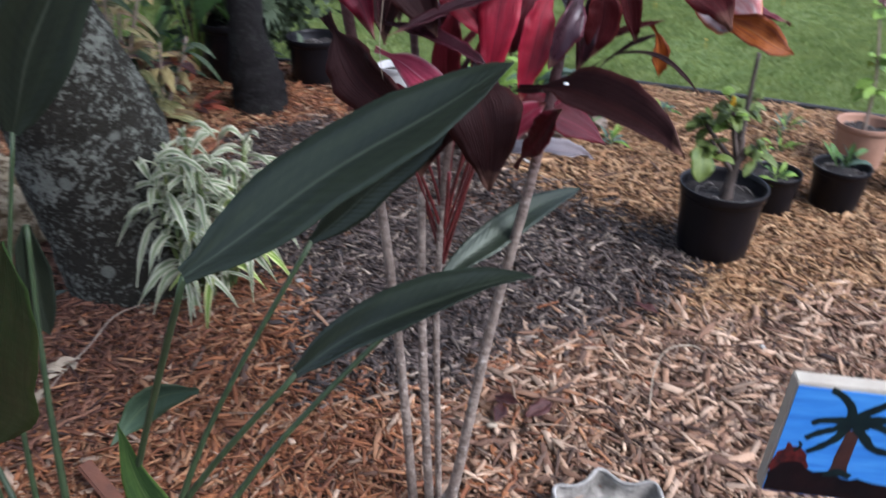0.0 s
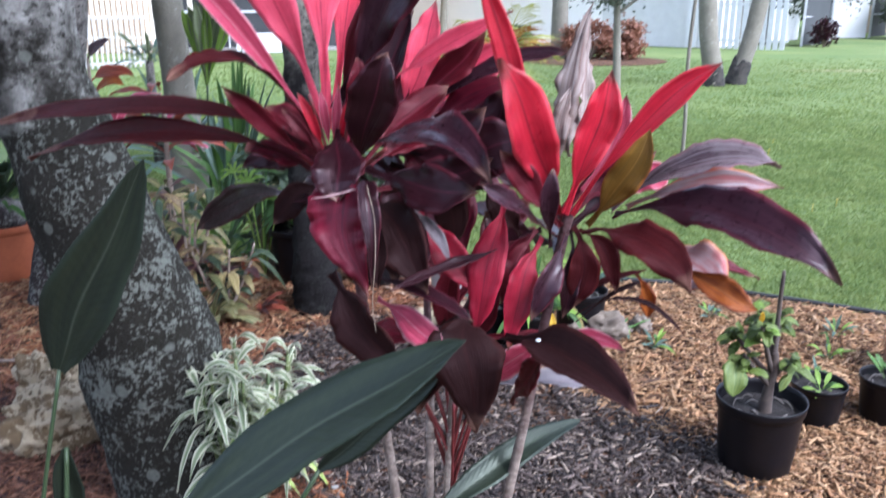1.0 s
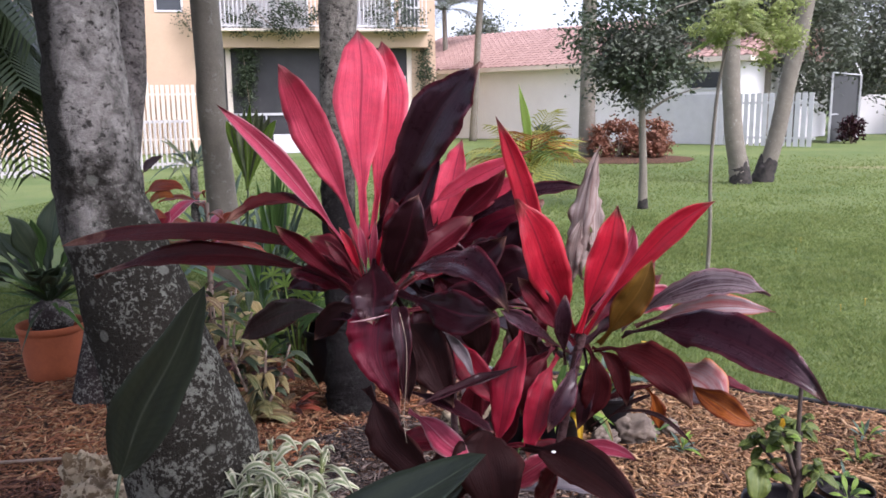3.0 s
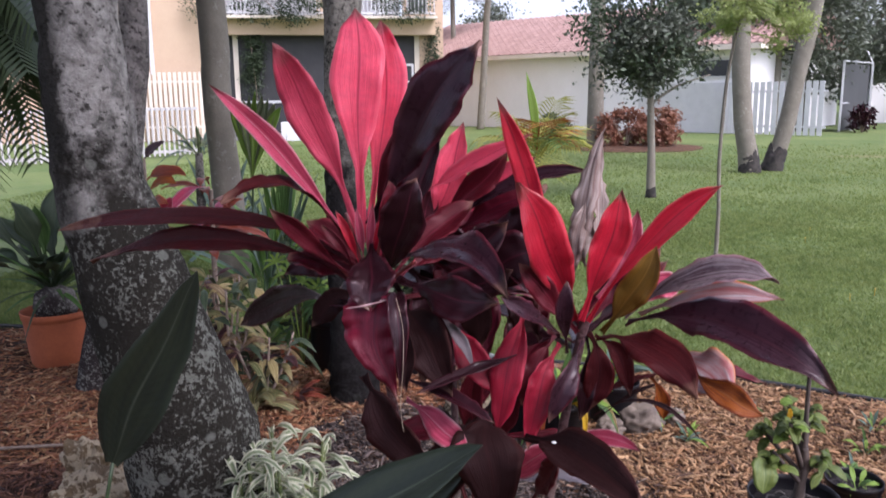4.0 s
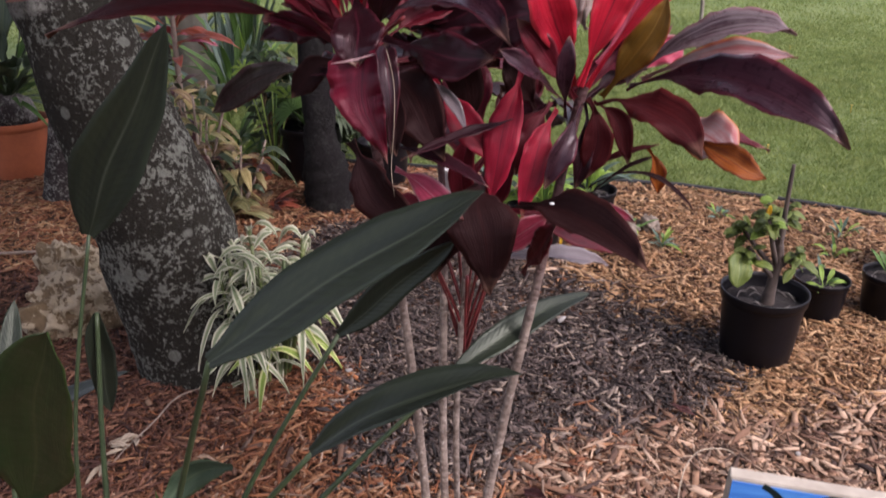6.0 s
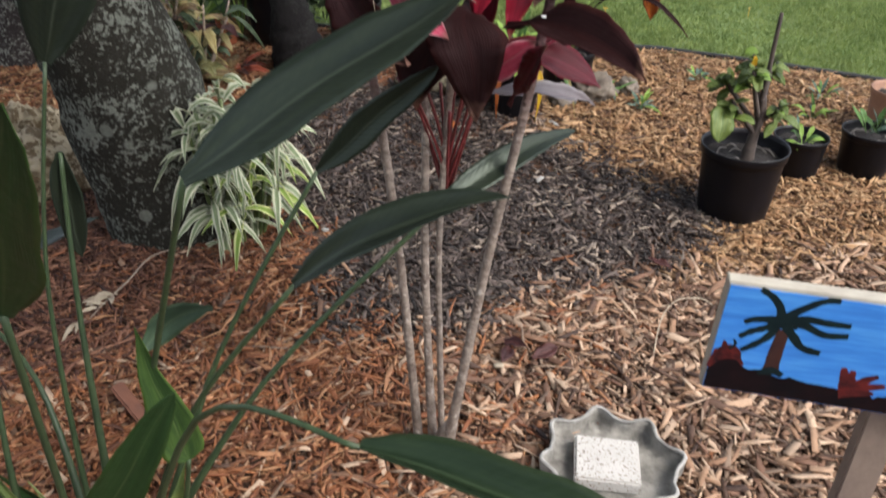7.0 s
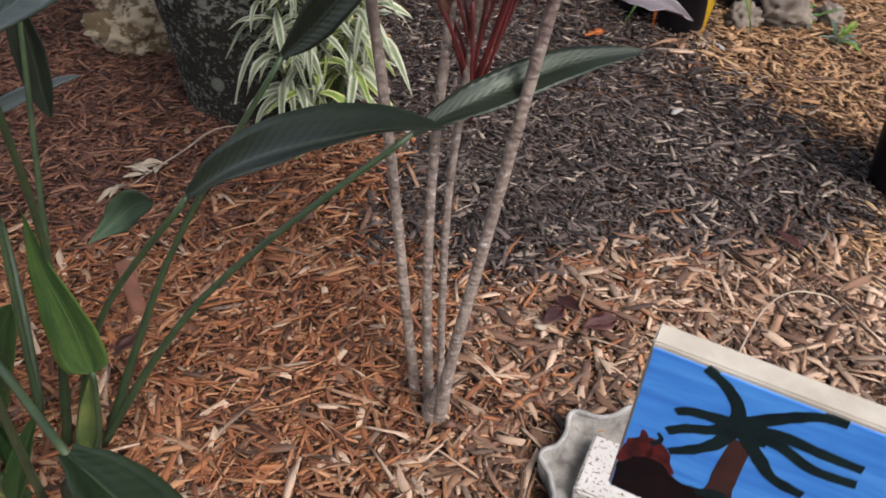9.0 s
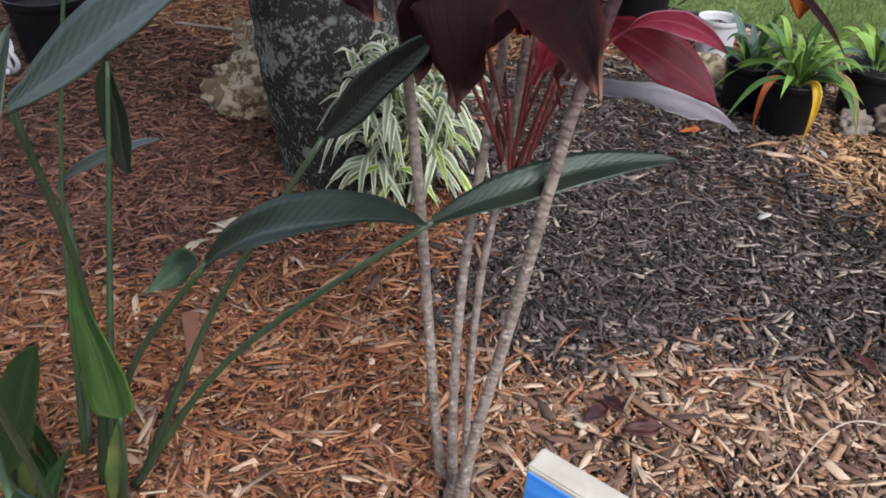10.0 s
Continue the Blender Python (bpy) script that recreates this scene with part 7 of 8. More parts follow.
for u0, u1, z0, z1, nm in ((8.73, 9.62, 4.58, 5.6, "window"), (0.95, 1.65, 4.15, 5.4, "window")):
    w = hpart(nm, WHITE, [(u0, u0 + 0.06, -0.1, 0.03, z0, z1), (u1 - 0.06, u1, -0.1, 0.03, z0, z1), (u0 + 0.06, u1 - 0.06, -0.1, 0.03, z0, z0 + 0.06), (u0 + 0.06, u1 - 0.06, -0.1, 0.03, z1 - 0.06, z1), (u0 + 0.06, u1 - 0.06, -0.1, 0.02, (z0 + z1) / 2 - 0.03, (z0 + z1) / 2 + 0.03)], label="white window frame")
    hpart("pane", GLASS, [(u0 + 0.06, u1 - 0.06, -0.08, -0.06, z0 + 0.06, z1 - 0.06)], w, "dark glass")
hpart("balcony_room", STUCCO_PALE, [(1.8, 4.0, -1.4, -1.25, 3.9, 5.6), (4.7, 7.95, -1.4, -1.25, 3.9, 5.6)])
rail = hpart("balcony_railing", WHITE, [(0.8, 8.15, 0.80, 0.86, 4.98, 5.04), (0.8, 8.15, 0.80, 0.86, 4.06, 4.11)], label="white balcony railing")
for i in range(56):
    u = 0.83 + i * 0.13
    hpart("baluster", WHITE, [(u, u + 0.03, 0.815, 0.845, 4.11, 4.98)], rail)
hpart("downspout", WHITE, [(10.0, 10.12, 0.003, 0.10, 2.2, 6.6)], label="white downspout")

# vines on the balcony and the posts
rng = random.Random(91)
for nm, (u, d, z), (su, sd, sz), cnt, lab in (("vine", (6.1, 0.92, 4.25), (2.2, 0.12, 0.6), 3200, "leafy vine hanging over the balcony railing"), ("vine", (1.9, 0.92, 4.35), (1.1, 0.12, 0.6), 1300, "leafy vine along the balcony railing"), ("vine", (6.85, 0.12, 2.7), (0.34, 0.12, 1.45), 2900, "dark vine climbing a patio post"), ("vine", (0.80, 0.12, 2.3), (0.24, 0.1, 1.9), 2100, "dark vine climbing the house corner"), ("vine", (8.6, 0.3, 4.3), (0.5, 0.15, 0.4), 220, "thin vine hanging beside the balcony")):
    c = HM @ Vector((u, d, z))
    v = thing(nm, c, lab, "vine", "vines")
    crown_of_leaves(v, c, (su, max(sd, 0.2), sz), cnt, 0.10, FARLEAF, rng, "leaves", clumps=130, spread=0.10)
    bm = bmesh.new()
    tube(bm, [HM @ Vector((u - su * 0.3, d, z - sz)), HM @ Vector((u, d + 0.05, z)), HM @ Vector((u + su * 0.3, d, z + sz))], [0.02, 0.016, 0.01], 6, steps=4)
    part("stem", bm, TWIG, v)


# ---- fences on the house side ----
def picket_fence(a, b, height, gap, width, label, material=WHITE, rails=(0.2, 0.85), group="fences", thick=0.025):
    a, b = Vector((*a, 0)), Vector((*b, 0))
    d = (b - a).normalized()
    nn = Vector((d.y, -d.x, 0))
    m = Matrix(((d.x, nn.x, 0, a.x), (d.y, nn.y, 0, a.y), (0, 0, 1, 0), (0, 0, 0, 1)))
    ln = (b - a).length
    f = thing("fence", a, label, "fence", group)
    for r in rails:
        bm = bmesh.new()
        box(bm, (0, -0.045, r * height), (ln, -0.003, r * height + 0.07), 0, m)
        part("rail", bm, material, f, smooth=False)
    k = int(ln / gap)
    for i in range(k):
        bm = bmesh.new()
        box(bm, (i * gap, 0, 0.03), (i * gap + width, thick, height), 0, m)
        part("picket", bm, material, f, smooth=False)
    return f


picket_fence((-13.2, 14.3), (-8.7, 19.6), 1.20, 0.13, 0.045, "low white picket railing on the lawn", SHADED_WHITE, rails=(0.08, 0.95))
picket_fence((-13.3, 25.05), (-11.1, 25.70), 2.25, 0.16, 0.10, "tall beige picket gate beside the house", TRIM)

# ---- low building with a tiled roof, board fence, pool screen ----
GO = Vector((-4.6, 37.55, 0))
GU = Vector((12.2, -8.9, 0)).normalized()
GN = Vector((GU.y, -GU.x, 0))
GM = Matrix(((GU.x, GN.x, 0, GO.x), (GU.y, GN.y, 0, GO.y), (0, 0, 1, 0), (0, 0, 0, 1)))
villa = thing("bungalow", GO, "low pale stucco building with a pink tiled roof", "house")
hpart("wall", STUCCO_PALE, [(-3.0, 14.2, -0.3, 0, 0, 2.85)], villa, "pale stucco", GM)
hpart("end_wall", STUCCO_PALE, [(13.9, 14.2, -9, -0.3, 0, 2.85)], villa, "", GM)
hpart("wall_band", WHITE, [(10.0, 14.0, 0.003, 0.06, 0, 1.75)], villa, "white panel along the wall", GM)
hpart("fascia", TRIM, [(-3.6, 14.8, -0.3, 0.62, 2.85, 3.02)], villa, "cream fascia board", GM)
hpart("window", WHITE, [(12.2, 13.6, 0.003, 0.05, 1.9, 2.6)], villa, "white window frame", GM)
hpart("pane", GLASS, [(12.3, 13.5, 0.05, 0.06, 1.98, 2.52)], villa, "dark glass", GM)
bm = bmesh.new()
slope = math.atan2(1.9, 4.6)
for r in range(16):
    for c in range(60):
        u = -3.6 + c * 0.307
        s0 = r * 0.31
        y0, z0 = 0.62 - s0 * math.cos(slope), 3.03 + s0 * math.sin(slope)
        y1, z1 = 0.62 - (s0 + 0.33) * math.cos(slope), 3.03 + (s0 + 0.33) * math.sin(slope) - 0.02
        vs = [GM @ Vector(q) for q in ((u, y0, z0 + 0.0), (u + 0.15, y0, z0 + 0.055), (u + 0.30, y0, z0), (u + 0.30, y1, z1), (u + 0.15, y1, z1 + 0.055), (u, y1, z1))]
        vv = [bm.verts.new(q) for q in vs]
        bm.faces.new((vv[0], vv[1], vv[4], vv[5]))
        bm.faces.new((vv[1], vv[2], vv[3], vv[4]))
        bm.faces.new((vv[2], vv[1], vv[0]))
part("roof_tiles", bm, ROOFTILE, villa, "rows of pink clay roof tiles", smooth=False, kind="stuff")
bm = bmesh.new()
vs = [bm.verts.new(GM @ Vector(q)) for q in ((-3.6, 0.6, 2.98), (14.8, 0.6, 2.98), (14.8, -4.3, 4.95), (-3.6, -4.3, 4.95), (-3.6, -9.2, 2.98), (14.8, -9.2, 2.98))]
bm.faces.new((vs[0], vs[1], vs[2], vs[3]))
bm.faces.new((vs[3], vs[2], vs[5], vs[4]))
bm.faces.new((vs[0], vs[3], vs[4]))
bm.faces.new((vs[1], vs[5], vs[2]))
bm.faces.new((vs[0], vs[4], vs[5], vs[1]))
part("roof", bm, ROOFTILE, villa, smooth=False)
p0, p1 = GM @ Vector((13.6, 0.6, 0)), GM @ Vector((17.0, 0.6, 0))
picket_fence((p0.x, p0.y), (p1.x, p1.y), 1.75, 0.21, 0.155, "white shadowbox board fence", rails=(0.15, 0.8), thick=0.03)
enc = thing("pool_enclosure", (11.5, 31.5, 0), "white framed pool screen enclosure", "screen enclosure")
for (x, y), h in (((10.25, 30.2), 2.45), ((11.0, 31.2), 2.5), ((11.85, 32.0), 2.4), ((15.72, 38.0), 3.3), ((17.1, 39.5), 3.1)):
    bm = bmesh.new()
    box(bm, (x - 0.035, y - 0.035, 0), (x + 0.035, y + 0.035, h))
    part("post", bm, FRAMEGREY, enc, smooth=False)


def beam(a, b, r=0.03):
    bm = bmesh.new()
    tube(bm, [a, b], [r, r], 4)
    part("beam", bm, FRAMEGREY, enc, smooth=False)


beam((10.25, 30.2, 1.0), (11.0, 31.2, 1.0))
beam((10.25, 30.2, 2.45), (11.85, 32.0, 2.4))
beam((11.85, 32.0, 2.4), (11.7, 32.2, 2.85))
beam((15.72, 38.0, 3.1), (17.1, 39.5, 3.1))
beam((15.72, 38.0, 1.0), (17.1, 39.5, 1.0))
for (x0, y0), (x1, y1), h in (((10.3, 30.3), (11.8, 32.05), 2.35), ((15.8, 38.15), (17.0, 39.45), 3.05)):
    bm = bmesh.new()
    vs = [bm.verts.new(q) for q in ((x0, y0, 0.05), (x1, y1, 0.05), (x1, y1, h), (x0, y0, h), (x0 - 0.01, y0 + 0.02, 0.05), (x1 - 0.01, y1 + 0.02, 0.05), (x1 - 0.01, y1 + 0.02, h), (x0 - 0.01, y0 + 0.02, h))]
    for q in ((0, 1, 2, 3), (7, 6, 5, 4), (0, 4, 5, 1), (1, 5, 6, 2), (2, 6, 7, 3), (3, 7, 4, 0)):
        bm.faces.new([vs[i] for i in q])
    part("screen", bm, MESHGREY, enc, "grey screen mesh", smooth=False)
bm = bmesh.new()
box(bm, (14.1, 38.2, 0), (15.65, 38.5, 1.72))
solo("garden_wall", bm, STUCCO_PALE, "pale garden wall beyond the lawn", "wall", smooth=False)
far = thing("far_house", (22.0, 46.0, 0), "distant pale house with a tiled roof", "house")
bm = bmesh.new()
box(bm, (18.6, 44.0, 0), (34.0, 54.0, 2.9))
part("wall", bm, STUCCO, far, smooth=False)
bm = bmesh.new()
vs = [bm.verts.new(q) for q in ((18.0, 43.4, 2.9), (34.6, 43.4, 2.9), (34.6, 54.6, 2.9), (18.0, 54.6, 2.9), (22.5, 49.0, 4.9), (30.0, 49.0, 4.9))]
for q in ((0, 1, 5, 4), (1, 2, 5), (2, 3, 4, 5), (3, 0, 4), (3, 2, 1, 0)):
    bm.faces.new([vs[i] for i in q])
part("roof", bm, ROOFTILE, far, smooth=False)

# shrubs and far trees
rng = random.Random(121)


def shrub(name, at, size, count, leaf_size, material, label, group=""):
    s = thing(name, at, label, "shrub", group)
    for k in range(5):
        bm = bmesh.new()
        a = k * 1.3
        tube(bm, [(at[0], at[1], -0.02), (at[0] + 0.3 * size[0] * math.cos(a), at[1] + 0.3 * size[1] * math.sin(a), size[2] * 0.7), (at[0] + 0.7 * size[0] * math.cos(a), at[1] + 0.7 * size[1] * math.sin(a), size[2] * 1.4)], [0.03, 0.02, 0.008], 6, steps=3)
        part("branch", bm, TWIG, s)
    crown_of_leaves(s, (at[0], at[1], size[2]), size, count, leaf_size, material, rng, "foliage")
    return s


shrub("hedge", (2.15, 22.3, 0), (0.68, 0.55, 0.5), 2600, 0.13, HEDGE, "copper red hedge on a mulch ring", "hedges")
shrub("hedge", (2.95, 22.3, 0), (0.62, 0.55, 0.5), 2600, 0.13, HEDGE, "copper red hedge beside the lawn", "hedges")
shrub("hedge", (0.2, 24.5, 0), (0.7, 0.6, 0.42), 900, 0.18, FARLEAF, "low dark hedge by the wall", "hedges")
bm = bmesh.new()
lathe(bm, (2.3, 22.2, -0.01), [(1.9, 0), (1.85, 0.02), (1.2, 0.05), (0.1, 0.06)], 36, 0.05)
solo("mulch_ring", bm, EARTH, "ring of brown mulch round the hedge", "mulch", kind="structure")
shrub("shrub", (10.95, 30.0, 0), (0.42, 0.4, 0.5), 900, 0.16, DARK, "dark purple shrub beside the fence")
for x, y, z, s, lab in ((17.5, 37.0, 1.5, 1.6, "grey green shrub before the pool screen"), (9.2, 31.5, 4.3, 2.1, "dense dark tree behind the board fence"), (12.6, 35.5, 4.2, 2.5, "dense tree behind the pool screen"), (6.2, 31.6, 4.9, 1.9, "dark tree rising behind the wall"), (16.0, 43.0, 2.6, 2.2, "grey green tree in the distance"), (-3.0, 46.0, 3.8, 2.2, "tree beyond the tiled roof")):
    t = thing("far_tree", (x, y, 0), lab, "tree", "far trees")
    bm = bmesh.new()
    tube(bm, [(x, y, -0.05), (x + 0.1, y, z * 0.6), (x, y, z * 1.2)], [0.22, 0.16, 0.06], 10, 0.08, steps=4)
    part("trunk", bm, PALMBARK, t)
    for k in range(5):
        bm = bmesh.new()
        a = k * 1.26
        tube(bm, [(x, y, z * 0.6), (x + s * 0.4 * math.cos(a), y + s * 0.4 * math.sin(a), z), (x + s * 0.75 * math.cos(a), y + s * 0.75 * math.sin(a), z * 1.25)], [0.09, 0.06, 0.02], 6, steps=3)
        part("limb", bm, PALMBARK, t)
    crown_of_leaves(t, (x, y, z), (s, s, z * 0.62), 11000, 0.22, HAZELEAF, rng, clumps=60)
for x, y, h, lab in ((18.7, 44.0, 6.4, "feathery palm beyond the fence"), (8.2, 31.0, 5.0, "palm with dark fronds behind the fence"), (-4.6, 40.0, 6.0, "palm behind the tiled roof")):
    t = trunk("palm_tree", [(x, y, -0.05), (x + 0.05, y, h * 0.5), (x, y, h)], [0.16, 0.13, 0.11], PALMBARK, lab, sides=12, rough=0.04)
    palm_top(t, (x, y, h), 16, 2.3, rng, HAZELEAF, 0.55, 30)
rows = thing("treeline", (0, 75, 0), "grey green line of far trees", "trees", kind="stuff")
for k in range(9):
    crown_of_leaves(rows, (-60 + 15 * k, 78 + 4 * math.sin(k * 2.2), 3.2), (9, 3, 3.2 + 1.2 * math.sin(k * 1.7)), 1500, 0.9, FARLEAF, rng)

# ---- unseen plain wall added behind the camera to close the garden, block some light ----
bm = bmesh.new()
box(bm, (-8, -4.8, -0.2), (9, -4.5, 2.7))
solo("wall_south", bm, STUCCO, "unseen plain beige wall added to close the garden", "wall", kind="structure", smooth=False)

# ---- grass and mulch ----
rg = np.random.default_rng(7)


def grass(name, count, x0, x1, y0, y1, h0, h1, label):
    x = rg.uniform(x0, x1, count)
    y = y0 + (y1 - y0) * (1 - np.sqrt(1 - rg.uniform(0, 1, count)))
    edge = np.array([bed_edge(a) for a in x])
    ok = y > edge + 0.03
    x, y = x[ok], y[ok]
    k = len(x)
    h = rg.uniform(h0, h1, k) * (0.7 + 0.3 * np.sin(x * 3.1) * np.cos(y * 2.7))
    a = rg.uniform(0, 2 * np.pi, k)
    w = rg.uniform(0.0025, 0.005, k) * (1 + (y - 4) * 0.12)
    lean = rg.uniform(0.4, 1.3, k) * h
    b = rg.uniform(0, 2 * np.pi, k)
    z = np.full(k, -0.013)
    v = np.empty((k, 3, 3))
    v[:, 0] = np.stack([x + w * np.cos(a), y + w * np.sin(a), z], 1)
    v[:, 1] = np.stack([x - w * np.cos(a), y - w * np.sin(a), z], 1)
    v[:, 2] = np.stack([x + lean * np.cos(b), y + lean * np.sin(b), z + h], 1)
    me = raw_mesh(name, v.reshape(-1, 3), None, np.arange(3 * k).reshape(k, 3))
    me.materials.append(BLADE)
    tagged(new(name, me), label, "grass", kind="stuff")


grass("grass", 380000, -4.5, 6.5, 3.2, 12.0, 0.025, 0.055, "short green grass blades of the near lawn")
grass("grass", 140000, -8.0, 13.0, 8.0, 24.0, 0.03, 0.06, "short green grass blades of the far lawn")

bm = bmesh.new()
rf = random.Random(17)
for i in range(26):
    x, y = (0.75, 4.75) if i == 0 else (rf.uniform(-1, 6), rf.uniform(4.6, 9.0))
    k = bmesh.ops.create_circle(bm, cap_ends=True, segments=8, radius=0.016 if i == 0 else rf.uniform(0.006, 0.011))
    bmesh.ops.translate(bm, verts=k["verts"], vec=(x, y, 0.045))
    q = bmesh.ops.create_cone(bm, cap_ends=True, segments=5, radius1=0.002, radius2=0.002, depth=0.06)
    bmesh.ops.translate(bm, verts=q["verts"], vec=(x, y, 0.014))
solo("lawn_flowers", bm, YELLOW, "tiny yellow flowers dotted over the lawn", "flowers", kind="stuff")


def chips(name, material, xs, ys, zs, length, width, thick, label, seed):
    """Wood chips lying at random: flat tapered splinters with a bend in the middle, of very uneven length."""
    g = np.random.default_rng(seed)
    k = len(xs)
    big = g.uniform(0, 1, k) ** 1.8
    l = length[0] + (length[1] - length[0]) * big
    w = (width[0] + (width[1] - width[0]) * g.uniform(0, 1, k) ** 1.5) * (0.6 + 0.4 * big)
    h = g.uniform(*thick, k)
    yaw, pit, rol = g.uniform(0, 2 * np.pi, k), g.normal(0, 0.17, k), g.normal(0, 0.32, k)
    unit = np.array([(sx, sy, sz) for sz in (-1, 1) for sy in (-1, 1) for sx in (-1, 0, 1)], float) * 0.5
    v = np.repeat(unit[None], k, 0)
    t0, t1 = g.uniform(0.3, 1.05, k)[:, None], g.uniform(0.5, 1.1, k)[:, None]
    v[:, :, 1] *= np.where(unit[None, :, 0] > 0, t0, np.where(unit[None, :, 0] < 0, t1, 1.0))
    v[:, :, 0] += g.uniform(-0.22, 0.22, (k, 1)) * unit[None, :, 1] * 1.2
    v *= np.stack([l, w, h], 1)[:, None]
    v[:, :, 1] += (g.normal(0, 0.05, k) * l)[:, None] * (unit[None, :, 0] == 0)
    v[:, :, 2] += (g.normal(0.02, 0.03, k) * l)[:, None] * (unit[None, :, 0] == 0)
    c, s = np.cos(rol)[:, None], np.sin(rol)[:, None]
    v[:, :, 1], v[:, :, 2] = v[:, :, 1] * c - v[:, :, 2] * s, v[:, :, 1] * s + v[:, :, 2] * c
    c, s = np.cos(pit)[:, None], np.sin(pit)[:, None]
    v[:, :, 0], v[:, :, 2] = v[:, :, 0] * c - v[:, :, 2] * s, v[:, :, 0] * s + v[:, :, 2] * c
    c, s = np.cos(yaw)[:, None], np.sin(yaw)[:, None]
    v[:, :, 0], v[:, :, 1] = v[:, :, 0] * c - v[:, :, 1] * s, v[:, :, 0] * s + v[:, :, 1] * c
    v += np.stack([xs, ys, zs], 1)[:, None]
    q = np.array([(6, 7, 10, 9), (7, 8, 11, 10), (0, 3, 4, 1), (1, 4, 5, 2), (0, 1, 7, 6), (1, 2, 8, 7), (3, 9, 10, 4), (4, 10, 11, 5), (0, 6, 9, 3), (2, 5, 11, 8)])
    f = (q[None] + 12 * np.arange(k)[:, None, None]).reshape(-1, 4)
    me = raw_mesh(name, v.reshape(-1, 3), f)
    me.materials.append(material)
    tagged(new(name, me), label, "mulch", kind="stuff")


def scatter(count, x0, x1, y0, y1, seed):
    g = np.random.default_rng(seed)
    x, y = g.uniform(x0, x1, count), g.uniform(y0, y1, count)
    ok = np.array([b < bed_edge(a) - 0.02 and math.hypot(a - 0.345, b - 1.105) > 0.145 for a, b in zip(x, y)])
    x, y = x[ok], y[ok]
    z = np.array([bed_height(a, b) for a, b in zip(x, y)]) + g.uniform(0.0, 0.017, len(x))
    return x, y, z


MIX = random.Random(77)


def zone(x, y):
    """Which mulch lies where: 0 orange, 1 tan, 2 dark, 3 rust."""
    j = 0.14 * noise.noise(Vector((x * 2.3, y * 2.3, 5))) + 0.07 * noise.noise(Vector((x * 8, y * 8, 2))) + MIX.gauss(0, 0.06)
    dark = (x - 0.22) ** 2 / 0.70 ** 2 + (y - 2.12) ** 2 / 0.66 ** 2
    if y < 1.50 + 0.75 * (x + 0.04) + j:
        dark = 9.0
    back = (x + 0.30) ** 2 / 0.65 ** 2 + (y - 2.75) ** 2 / 0.75 ** 2
    if min(dark, back) < 1 + 3 * j:
        return 2
    if x < -0.75 + j * 2 and y > 1.3 + j:
        if y > 2.75 + j:
            return 0 if MIX.random() < 0.6 else 4
        return 3
    if x < -0.05 - 0.1 * (y - 1.3) + j:
        return 1 if MIX.random() < 0.10 + 0.6 * max(0.0, 1.05 - y) else 0
    if y > 2.0 + j and x > 0.3:
        return 4
    return 0 if MIX.random() < 0.30 * max(0.0, min(1.0, 1.2 - 2.0 * x)) else 1


MULCH = ((CHIP_ORANGE, (0.012, 0.105), (0.003, 0.0135), "shredded orange red wood mulch"), (CHIP_TAN, (0.012, 0.125), (0.004, 0.022), "coarse straw coloured wood chips"), (CHIP_DARK, (0.010, 0.075), (0.004, 0.014), "fine weathered grey mulch"), (CHIP_RUST, (0.012, 0.09), (0.004, 0.012), "rust brown shredded mulch"), (CHIP_AMBER, (0.012, 0.085), (0.004, 0.014), "orange tan wood chips by the lawn"))
near = scatter(50000, -1.7, 1.5, 0.35, 2.5, 1)
far_ = scatter(46000, -4.6, 4.2, 0.9, 4.7, 2)
mid_ = scatter(20000, -2.6, 2.8, 2.45, 4.4, 4)
rest = scatter(16000, -6.0, 6.0, -4.4, 4.4, 3)
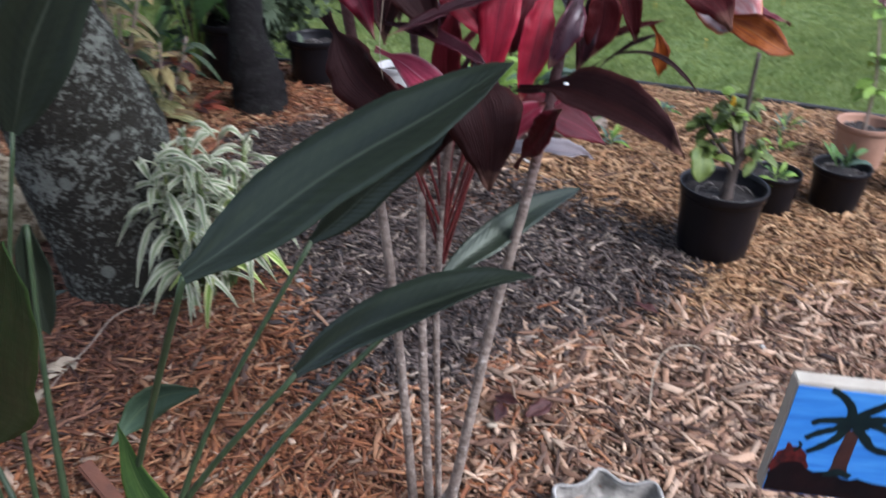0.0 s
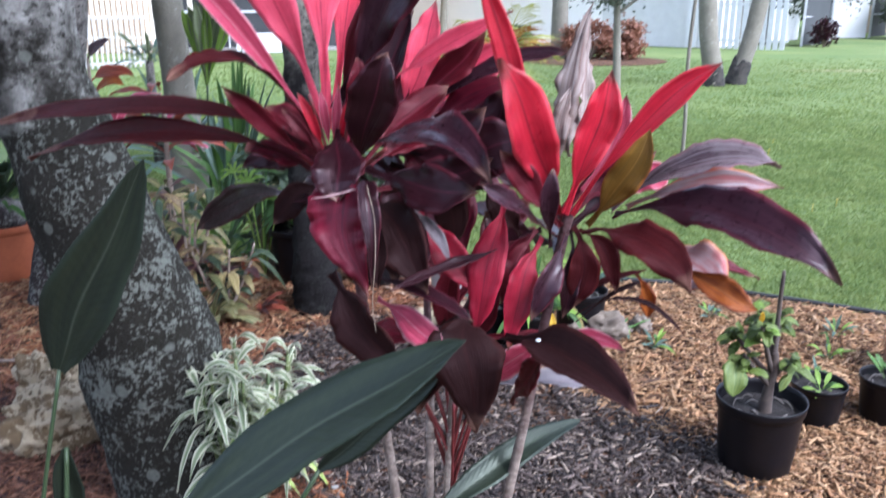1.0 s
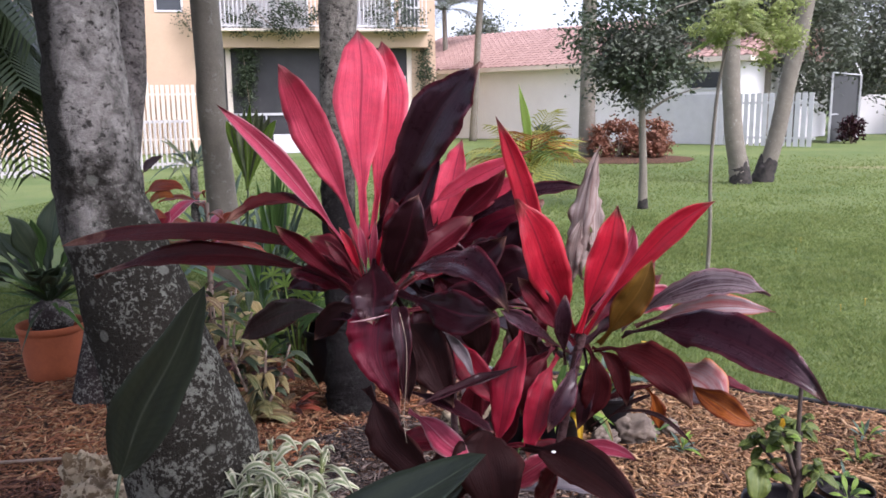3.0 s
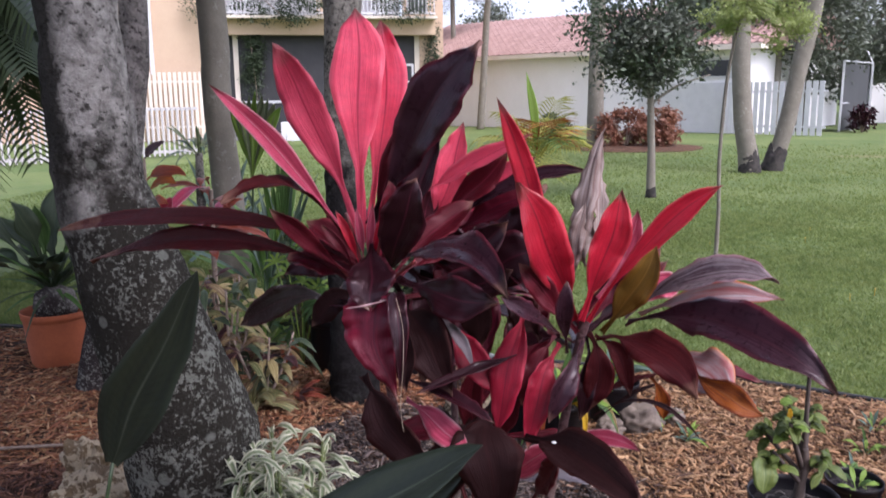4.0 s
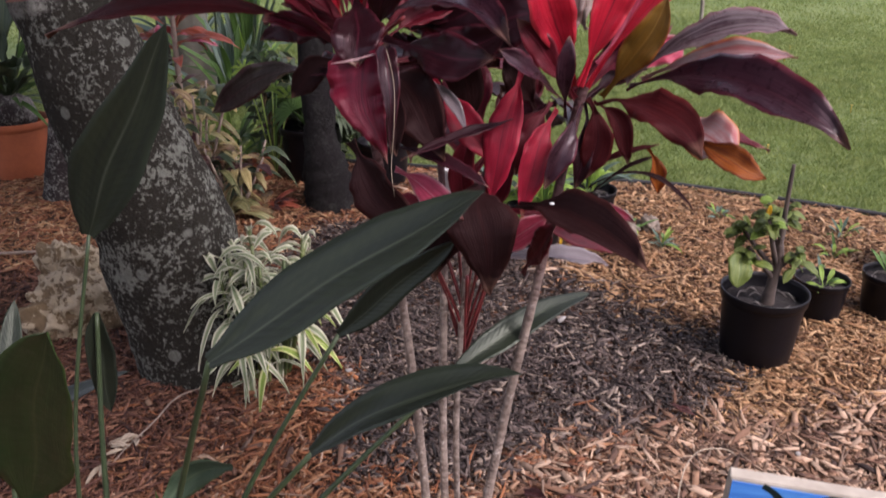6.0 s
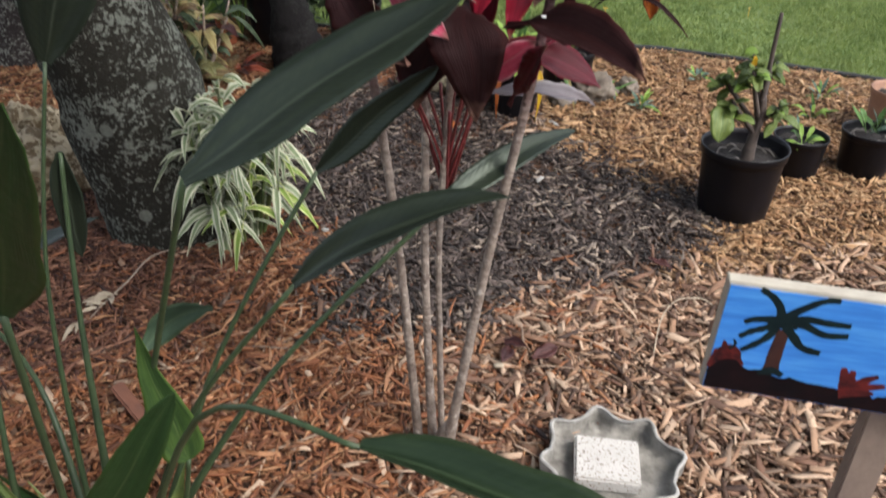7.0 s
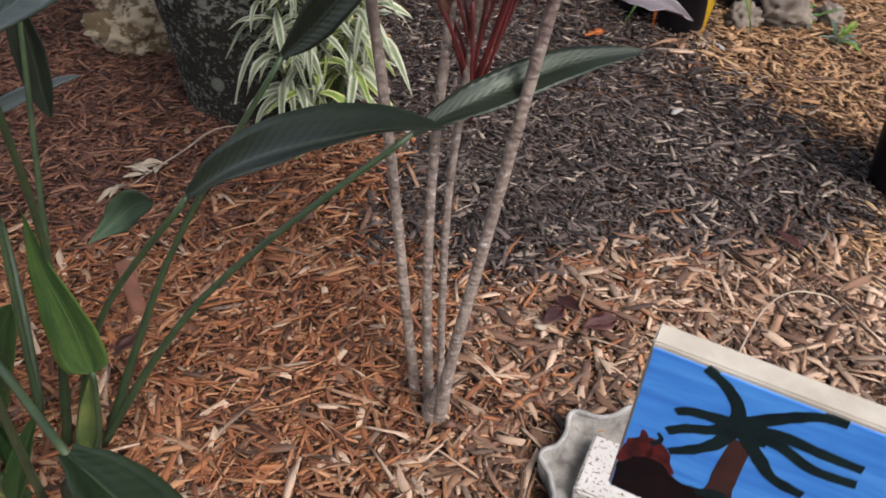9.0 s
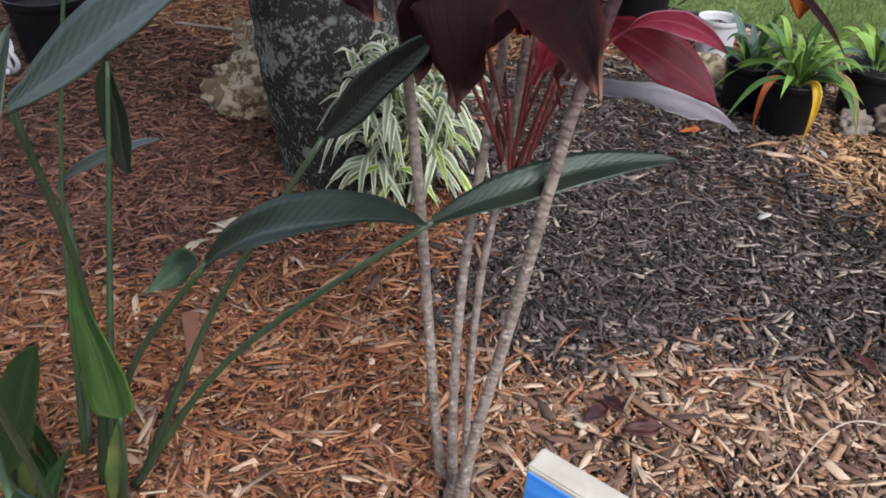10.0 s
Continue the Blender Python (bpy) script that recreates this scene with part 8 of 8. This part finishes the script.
for tag_, pts_, grow in (("near", near, 1.0), ("far", far_, 1.25), ("middle", mid_, 1.1), ("rest", rest, 2.0)):
    if tag_ == "far":
        keep = (pts_[1] > 2.5) | (pts_[0] < -1.7) | (pts_[0] > 1.5)
        pts_ = tuple(a[keep] for a in pts_)
    if tag_ == "middle":
        keep = pts_[1] > 2.5
        pts_ = tuple(a[keep] for a in pts_)
    if tag_ == "rest":
        keep = ((pts_[1] < 0.9) | (pts_[0] < -4.6) | (pts_[0] > 4.2)) & ~((pts_[1] > 0.35) & (abs(pts_[0] + 0.1) < 1.6))
        pts_ = tuple(a[keep] for a in pts_)
    ids = np.array([zone(a, b) for a, b in zip(pts_[0], pts_[1])])
    for k, (mat_, ln_, wd_, lab_) in enumerate(MULCH):
        sel = ids == k
        if sel.sum() < 20:
            continue
        x, y, z = (a[sel] for a in pts_)
        chips("mulch", mat_, x, y, z, tuple(a * grow for a in ln_), tuple(a * grow for a in wd_), (0.0015, 0.0045), lab_, 30 + k)


def crumbs(name, material, xs, ys, zs, size, label, seed):
    """Small broken bits between the chips: uneven four-sided splinters."""
    g = np.random.default_rng(seed)
    k = len(xs)
    s = (size[0] + (size[1] - size[0]) * g.uniform(0, 1, k) ** 2)[:, None, None]
    v = g.normal(0, 0.45, (k, 4, 3)) * s * np.array((1.0, 1.0, 0.45))
    v[:, 0, 0] += s[:, 0, 0] * g.uniform(-0.8, 0.8, k)
    v[:, 0, 1] += s[:, 0, 0] * g.uniform(-0.8, 0.8, k)
    v += np.stack([xs, ys, zs + 0.006], 1)[:, None]
    f = (np.array([(0, 1, 2), (0, 2, 3), (0, 3, 1), (1, 3, 2)])[None] + 4 * np.arange(k)[:, None, None]).reshape(-1, 3)
    me = raw_mesh(name, v.reshape(-1, 3), None, f)
    me.materials.append(material)
    tagged(new(name, me), label, "mulch", kind="stuff")


bits = scatter(110000, -1.9, 2.6, 0.35, 4.3, 9)
ids = np.array([zone(a, b) for a, b in zip(bits[0], bits[1])])
for k, (mat_, ln_, wd_, lab_) in enumerate(MULCH):
    sel = ids == k
    x, y, z = (a[sel] for a in bits)
    crumbs("mulch_crumbs", mat_, x, y, z, (0.003, 0.016), "fine crumbs of " + lab_, 60 + k)
